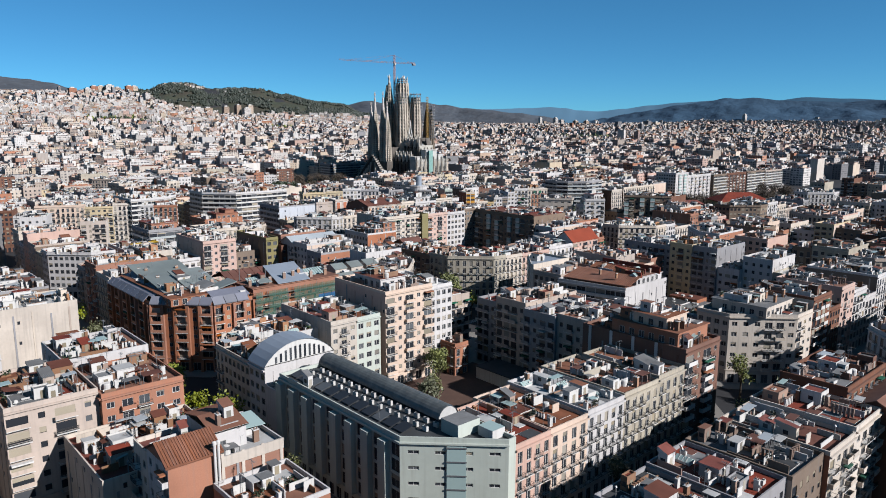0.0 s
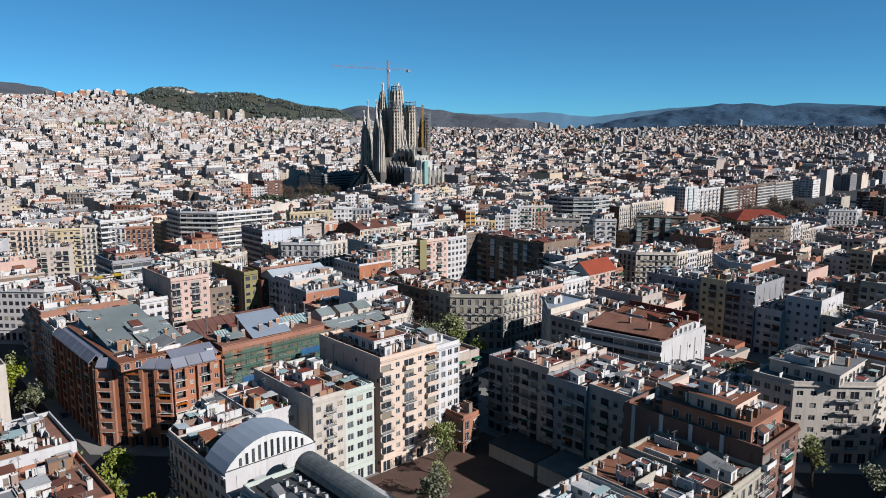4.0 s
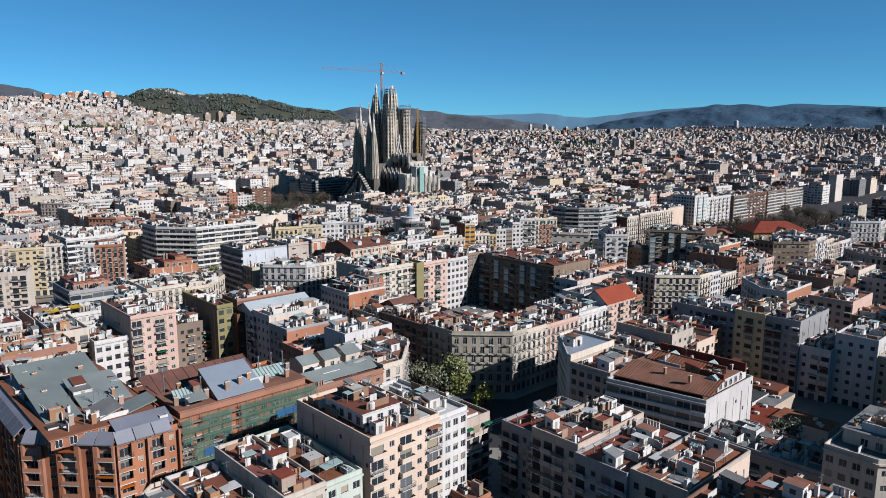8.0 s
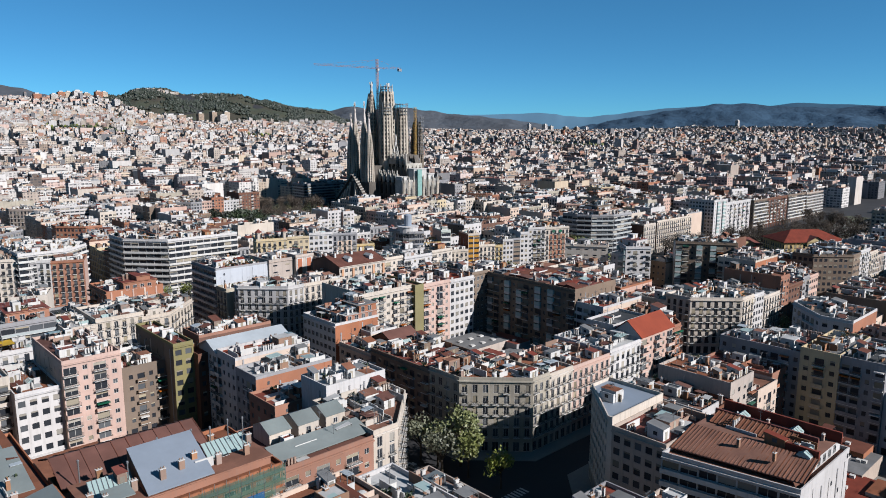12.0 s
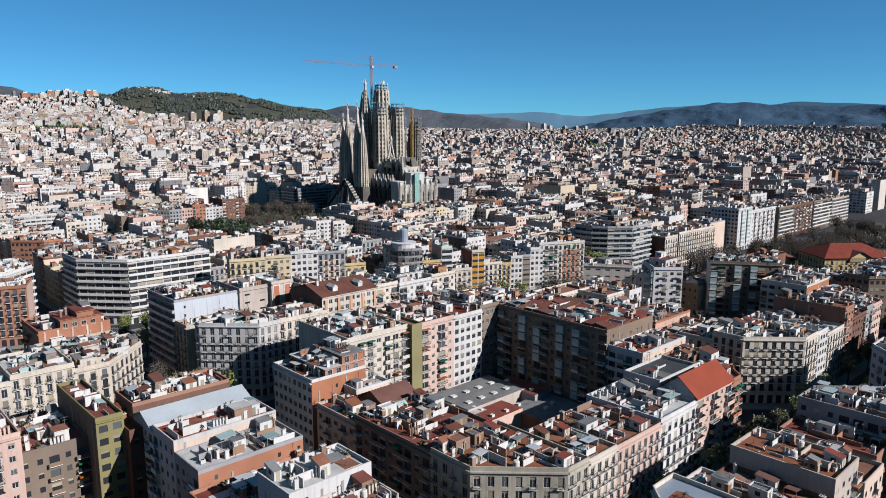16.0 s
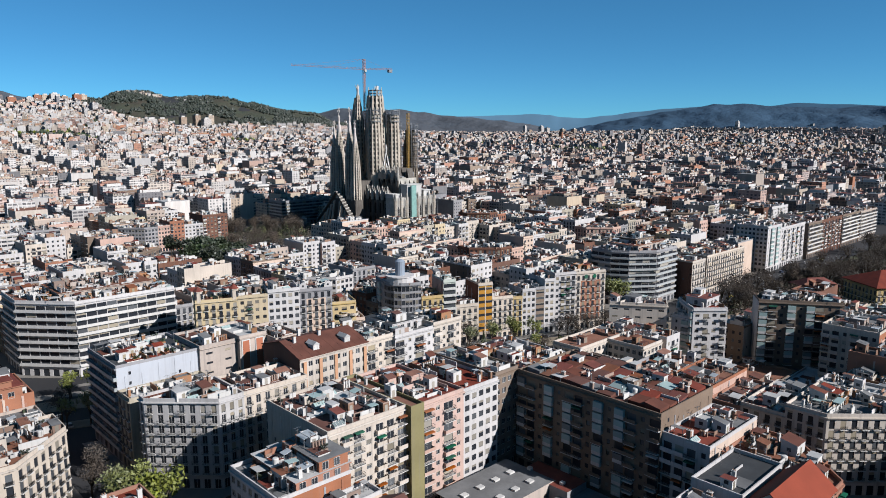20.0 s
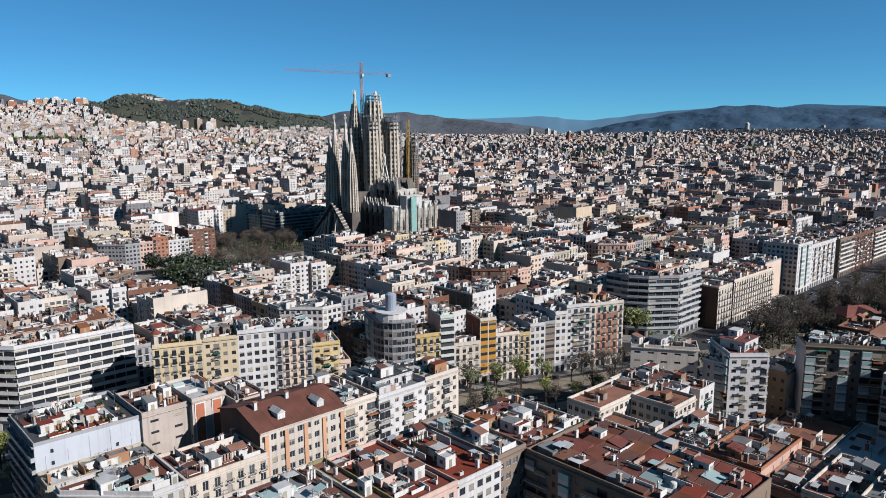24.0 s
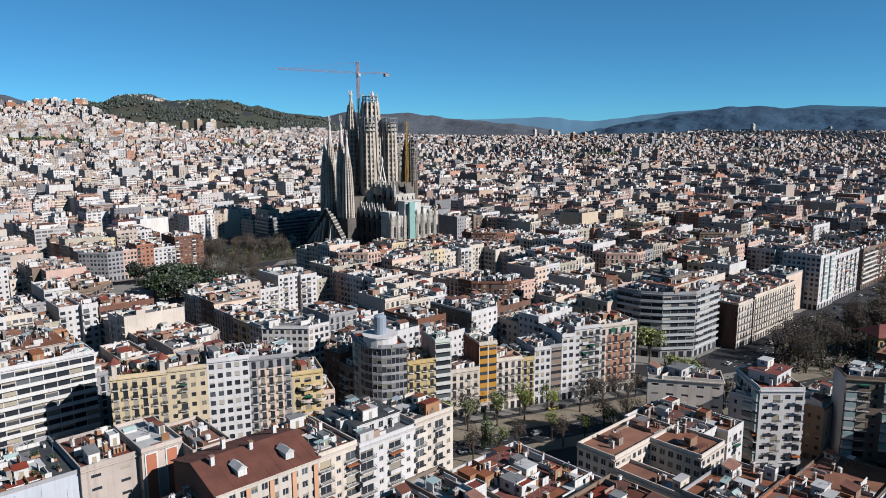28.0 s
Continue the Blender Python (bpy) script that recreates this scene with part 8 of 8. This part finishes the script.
# ---- trees ----
def tree_meshes(seed, h, r, leaf, dens, card):
    """Trunk with limbs, and a crown of many small leaf sprays with gaps."""
    rng = random.Random(seed)
    t = Shape()
    t.lathe(0, 0, [(0, h * 0.028), (h * 0.2, h * 0.022), (h * 0.42, h * 0.017)], 7, BARK)
    lobes = []
    for i in range(11):
        a, e = rng.uniform(0, math.tau), rng.uniform(0.25, 1.0)
        z = h * rng.uniform(0.5, 0.9)
        p = Vector((math.cos(a) * r * e * 0.7, math.sin(a) * r * e * 0.7, z))
        t.beam((0, 0, h * rng.uniform(0.3, 0.42)), p, h * 0.02, BARK, h * 0.006)
        lobes.append((p, r * rng.uniform(0.3, 0.5)))
    lobes.append((Vector((0, 0, h * 0.85)), r * 0.5))
    c = Shape()
    for p, q in lobes:
        for _ in range(dens):
            d = Vector((rng.gauss(0, 1), rng.gauss(0, 1), rng.gauss(0, 0.8)))
            d = d.normalized() * q * rng.uniform(0.35, 1.05)
            o = p + d
            a = Vector((rng.gauss(0, 1), rng.gauss(0, 1), rng.gauss(0, 1))).normalized()
            b = a.cross(Vector((rng.gauss(0, 1), rng.gauss(0, 1), rng.gauss(0, 1)))).normalized()
            k = card * rng.uniform(0.6, 1.3)
            c.solid([tuple(o - a * k), tuple(o + b * k * 0.6), tuple(o + a * k), tuple(o - b * k * 0.6)], [(0, 1, 2, 3)], leaf)
    return t.mesh("trunk"), c.mesh("crown")


TREES = {
    "plane": [tree_meshes(s, 12.5, 5.0, LEAF, 82, 0.44) for s in (1, 2, 3)],
    "sparse": [tree_meshes(s, 12.0, 5.2, TWIG, 96, 0.225) for s in (4, 5)],
    "thin": [tree_meshes(s, 12.5, 5.0, LEAF, 42, 0.36) for s in (6, 7)],
    "pine": [tree_meshes(s, 13.0, 6.6, LEAF_DARK, 56, 0.85) for s in (8, 9)],
}
TREE_WORDS = {"plane": "plane tree in fresh spring green leaf", "sparse": "leafless street tree with fine brown twigs", "thin": "street tree with sparse young leaves", "pine": "dark green umbrella pine in a square"}
MADE = {}


def tree(kind, x, y, scale=1.0, z=0.16, rng=random.Random(3)):
    k = rng.randrange(len(TREES[kind]))
    m = Matrix.Translation((x, y, z)) @ Matrix.Rotation(rng.uniform(0, 6.28), 4, "Z")
    sc = scale * rng.uniform(0.88, 1.15)
    if (kind, k) not in MADE:
        t = thing("tree", (0, 0, 0), TREE_WORDS[kind], "tree", "street trees")
        for name, me in zip(("trunk", "crown"), TREES[kind][k]):
            part(name, me, t)
        MADE[kind, k] = t
        t.matrix_basis = m @ Matrix.Diagonal((sc, sc, sc, 1))
        return t
    t = copy_thing(MADE[kind, k], m)
    t.scale = (sc, sc, sc)
    return t


rt = random.Random(11)
# trees at the crossings and along the streets that show between the houses
for x, y, k, s in ((144, 164, "plane", 1.0), (124, 144, "plane", 0.9), (131, 150, "thin", 0.8), (139, 158, "thin", 0.8), (69, 176, "plane", 1.0), (66, 165, "plane", 1.05), (74, 204, "plane", 0.9), (64, 214, "plane", 0.95),
                   (73, 150, "plane", 0.9), (69, 128, "thin", 0.9), (70, 262, "plane", 1.0), (68, 285, "plane", 1.0), (72, 300, "plane", 1.0), (202, 232, "plane", 1.15), (204, 222, "plane", 1.1), (199, 246, "sparse", 1.1), (206, 212, "plane", 0.9),
                   (201, 345, "plane", 1.05), (206, 352, "plane", 0.95), (203, 337, "thin", 1), (199, 372, "sparse", 1), (203, 384, "sparse", 1), (290, 214, "plane", 0.9), (302, 212, "plane", 0.9), (314, 214, "plane", 1), (338, 212, "plane", 0.9), (352, 214, "plane", 0.9),
                   (200, 340, "plane", 1.2), (207, 344, "plane", 1.2), (199, 351, "thin", 1.2), (208, 358, "thin", 1.2), (201, 360, "plane", 1.15), (198, 226, "plane", 1.25), (207, 228, "plane", 1.2), (201, 238, "plane", 1.2), (66, 188, "plane", 1.1), (73, 166, "plane", 1.1), (67, 152, "plane", 1.0), (242, 132, "plane", 1.1), (110, 71, "thin", 0.9), (126, 83.5, "thin", 0.8), (203, 92, "thin", 1), (205, 78, "plane", 0.8), (459, 362, "plane", 1.15), (462, 356, "plane", 1.1), (150, 76, "thin", 0.9), (180, 79, "thin", 0.9)):
    tree(k, x, y, s)
for x in range(252, 420, 11):          # street trees between the classic rows
    tree(rt.choice(("thin", "plane", "thin")), x + rt.uniform(-2, 2), 215.5 if x % 2 else 205, 0.8)
for x, y in ((481, 387), (477, 393)):         # large trees before the eight-sided block
    tree("plane", x, y, 1.45)
for j in range(26):         # both kerbs of the avenue
    for off in (7.0, 13.0, 31.0, 37.0):
        p = AVE_O + AVE_D * (-170 + j * 11.0 + rt.uniform(-2, 2)) + AVE_N * off
        if rt.random() < 0.85 and not taken([(p.x - 1, p.y - 1), (p.x + 1, p.y + 1)]):
            tree(rt.choice(("thin", "thin", "thin", "thin", "sparse")) if j < 20 else "sparse", p.x, p.y, 0.9)
SOIL = surface("park_soil_and_scrub", (0.12, 0.10, 0.07), vary=0.4, grain=0.6, patch=0.1, second=(0.10, 0.11, 0.06))
s = Shape()
s.prism([(588, 290), (900, 290), (900, 351), (515, 351), (515, 322), (588, 322)], 0.0, 0.14, SOIL)
tagged(new("park_ground", s.mesh("park_ground")), "brown soil and scrub under the bare park trees", "ground", kind="structure")
for k in range(88):         # bare trees of the park along the boulevard
    x, y = (rt.uniform(520, 600), rt.uniform(322, 350)) if k < 24 else (rt.uniform(592, 800), rt.uniform(290, 350))
    tree("sparse", x, y, rt.uniform(1.1, 1.4))
s = Shape()
for _ in range(900):         # undergrowth and low crowns of the park
    x, y = (rt.uniform(518, 600), rt.uniform(323, 350)) if rt.random() < 0.2 else (rt.uniform(600, 860), rt.uniform(292, 350))
    k, mat = rt.uniform(1.5, 4.0), rt.choice((TWIG, TWIG, TWIG, TWIG, LEAF_DARK))
    for _ in range(22):
        o = Vector((x + rt.gauss(0, 0.5) * k, y + rt.gauss(0, 0.5) * k, 0.2 + abs(rt.gauss(0.6, 0.5)) * k))
        a = Vector((rt.gauss(0, 1), rt.gauss(0, 1), rt.gauss(0, 1))).normalized() * rt.uniform(0.4, 0.9)
        b = a.cross(Vector((rt.gauss(0, 1), rt.gauss(0, 1), rt.gauss(0, 1)))).normalized() * 0.35
        s.solid([tuple(o - a), tuple(o + b), tuple(o + a), tuple(o - b)], [(0, 1, 2, 3)], mat)
tagged(new("park_undergrowth", s.mesh("park_undergrowth")), "brown shrubs and low bare crowns in the park", "shrubs", kind="stuff")
s = Shape()
s.prism([(440, 744), (522, 744), (522, 812), (440, 812)], 0.0, 0.14, SOIL)
tagged(new("square_ground", s.mesh("square_ground")), "brown soil of the planted square beside the church", "ground", kind="structure")
s = Shape()
for _ in range(330):         # bare crowns and shrubs of the two squares
    x, y = (rt.uniform(404, 458), rt.uniform(622, 732)) if rt.random() < 0.45 else (rt.uniform(446, 530), rt.uniform(746, 812))
    k, mat = rt.uniform(2.0, 5.0), rt.choice((TWIG, TWIG, TWIG, LEAF_DARK, LEAF))
    for _ in range(60):
        o = Vector((x + rt.gauss(0, 0.5) * k, y + rt.gauss(0, 0.5) * k, 0.2 + abs(rt.gauss(0.9, 0.5)) * k))
        a = Vector((rt.gauss(0, 1), rt.gauss(0, 1), rt.gauss(0, 1))).normalized() * rt.uniform(0.4, 0.8)
        b = a.cross(Vector((rt.gauss(0, 1), rt.gauss(0, 1), rt.gauss(0, 1)))).normalized() * 0.3
        s.solid([tuple(o - a), tuple(o + b), tuple(o + a), tuple(o - b)], [(0, 1, 2, 3)], mat)
tagged(new("square_shrubs", s.mesh("square_shrubs")), "brown and green shrubs and bare crowns of the squares", "shrubs", kind="stuff")
for _ in range(32):         # square with pines before the church
    tree("pine", rt.uniform(362, 402), rt.uniform(640, 730), rt.uniform(1.0, 1.35))
for _ in range(26):
    tree("sparse", rt.uniform(402, 456), rt.uniform(624, 730), 1.2)
for _ in range(24):         # bare trees of the church square
    tree("sparse", rt.uniform(450, 532), rt.uniform(748, 812), 1.3)


def cypress(x, y):
    t = thing("cypress_tree", (x, y, 0.16), "narrow dark cypress beside the avenue", "tree")
    rng = random.Random(2)
    c, k = Shape(), Shape()
    k.lathe(0, 0, [(0, 0.25), (4, 0.2)], 7, BARK)
    for _ in range(700):
        z = rng.uniform(1, 14)
        r = 1.5 * min(1, (14.5 - z) / 6) * rng.uniform(0.5, 1)
        a = rng.uniform(0, math.tau)
        o = Vector((r * math.cos(a), r * math.sin(a), z))
        c.solid([tuple(o + Vector((0.2 * math.sin(a), -0.2 * math.cos(a), -0.4))), tuple(o + Vector((-0.2 * math.sin(a), 0.2 * math.cos(a), -0.4))), tuple(o + Vector((0, 0, 0.6)))], [(0, 1, 2)], LEAF_DARK)
    part("trunk", k, t)
    part("crown", c, t)


cypress(362, 378)


# ---- avenue: planted median, lanes, cars ----
def strip_on_avenue(name, off0, off1, z, mat, label, a0=-260, a1=330):
    s = Shape()
    q = [AVE_O + AVE_D * a + AVE_N * o for a, o in ((a0, off1), (a1, off1), (a1, off0), (a0, off0))]
    s.prism([tuple(p) for p in q], 0.0, z, mat)
    tagged(new(name, s.mesh(name)), label, "pavement", kind="structure")


GRAVEL = surface("pale_tan_promenade_gravel", (0.46, 0.38, 0.28), vary=0.3, grain=0.8, patch=0.15)
strip_on_avenue("avenue_promenade", 8, 19, 0.15, GRAVEL, "pale paved promenade under the trees")
strip_on_avenue("avenue_promenade", 31, 38, 0.15, GRAVEL, "pale paved promenade under the trees")
strip_on_avenue("avenue_pavement", 0, 5, 0.15, PAVING, "grey pavement before the shops")
LANE = surface("white_road_paint", (0.7, 0.7, 0.68), vary=0.2)
CARS = [surface("car_paint_" + k, c, rough=0.3, vary=0.05, grain=0.5) for k, c in (("white", (0.75, 0.75, 0.74)), ("silver", (0.45, 0.46, 0.47)), ("black", (0.03, 0.03, 0.035)), ("red", (0.45, 0.04, 0.03)), ("yellow", (0.7, 0.55, 0.05)), ("blue", (0.05, 0.12, 0.3)))]
TYRE = surface("tyre_rubber", (0.02, 0.02, 0.02), vary=0.1)


def car_parts(mat):
    b = Shape()
    v = [(-2.1, -0.85, 0.3), (2.1, -0.85, 0.3), (2.1, 0.85, 0.3), (-2.1, 0.85, 0.3), (-2.1, -0.85, 0.8), (2.1, -0.82, 0.75), (2.1, 0.82, 0.75), (-2.1, 0.85, 0.8)]
    b.solid(v, [(0, 1, 5, 4), (1, 2, 6, 5), (2, 3, 7, 6), (3, 0, 4, 7), (4, 5, 6, 7), (3, 2, 1, 0)], mat)
    b.box(-1.2, -0.62, 1.38, 0.5, 0.62, 1.46, mat)
    g = Shape()
    v = [(-1.8, -0.8, 0.78), (1.1, -0.8, 0.76), (1.1, 0.8, 0.76), (-1.8, 0.8, 0.78), (-1.25, -0.65, 1.4), (0.5, -0.65, 1.4), (0.5, 0.65, 1.4), (-1.25, 0.65, 1.4)]
    g.solid(v, [(0, 1, 5, 4), (1, 2, 6, 5), (2, 3, 7, 6), (3, 0, 4, 7), (4, 5, 6, 7)], GLASS)
    w = Shape()
    for k in range(10):
        a, c = k * math.tau / 10, (k + 1) * math.tau / 10
        w.face([(0.32 * math.cos(a), -0.1, 0.32 * math.sin(a)), (0.32 * math.cos(c), -0.1, 0.32 * math.sin(c)), (0.32 * math.cos(c), 0.1, 0.32 * math.sin(c)), (0.32 * math.cos(a), 0.1, 0.32 * math.sin(a))], TYRE)
    for y in (-0.1, 0.1):
        w.face([(0.32 * math.cos(k * math.tau / 10), y, 0.32 * math.sin(k * math.tau / 10)) for k in range(10)], STEEL)
    return b.mesh("body"), g.mesh("cabin"), w.mesh("wheel")


CAR_SETS = [car_parts(m) for m in CARS]
CAR_NAMES = ("white", "silver", "black", "red", "yellow", "blue")


def car(x, y, a, k):
    c = thing("car", (x, y, 0.02), f"parked {CAR_NAMES[k]} car on the asphalt", "car", "cars on the streets")
    c.rotation_euler = (0, 0, a)
    b, g, w = CAR_SETS[k]
    part("body", b, c)
    part("cabin", g, c)
    for wx in (-1.35, 1.35):
        for wy in (-0.78, 0.78):
            part("wheel", w, c).location = (wx, wy, 0.32)


ang = math.atan2(AVE_D.y, AVE_D.x)
for q in range(24):
    p = AVE_O + AVE_D * rt.uniform(-120, 230) + AVE_N * rt.choice((6.5, 17.5, 21, 24.5, 28, 40))
    car(p.x, p.y, ang + rt.choice((0, math.pi)), rt.choice((0, 0, 1, 1, 2, 2, 3, 4, 5)))
for q in range(28):
    car(rt.uniform(505, 740), rt.choice((353, 356, 359, 362, 365)) + rt.uniform(-0.4, 0.4), 0, rt.choice((0, 0, 1, 1, 2, 4, 5)))
for q in range(10):
    car(rt.choice((196.5, 210, 63, 77.5)), rt.uniform(95, 440), math.pi / 2, rt.choice((0, 1, 2, 3, 5)))
for q in range(8):
    car(rt.uniform(90, 330), rt.choice((70.5, 84, 203.5, 217)), 0, rt.choice((0, 1, 2, 3, 5)))

# lane marks and crossings
s = Shape()
for off in (21.5, 25.0, 28.5):
    for k in range(52):
        p = AVE_O + AVE_D * (-160 + k * 8.0) + AVE_N * off
        s.obox(tuple(p), tuple(AVE_D), 0.0, 3.5, -0.08, 0.08, 0.02, 0.03, LANE)
for y in (355, 358.5, 362):
    for k in range(30):
        s.box(505 + k * 8.5, y - 0.08, 0.02, 508.5 + k * 8.5, y + 0.08, 0.03, LANE)
tagged(new("lane_marking", s.mesh("lane_marking")), "white dashed lane lines on the asphalt", "road marking", kind="stuff")
s = Shape()
for x, y, along in ((196, 340, 1), (196, 348, 1), (66, 208, 1), (199, 206, 1)):
    for k in range(10):
        s.box(x + k * 1.2, y, 0.02, x + k * 1.2 + 0.6, y + 3.0, 0.03, LANE)
tagged(new("zebra_crossing", s.mesh("zebra_crossing")), "white striped pedestrian crossings", "road marking", kind="stuff")


for ij in sorted(NEAR):
    block(*ij)
tagged(new("further_houses", REST.mesh("further_houses")), "cream, white and brick apartment houses with cluttered roof terraces", "buildings", kind="stuff")
far_houses()
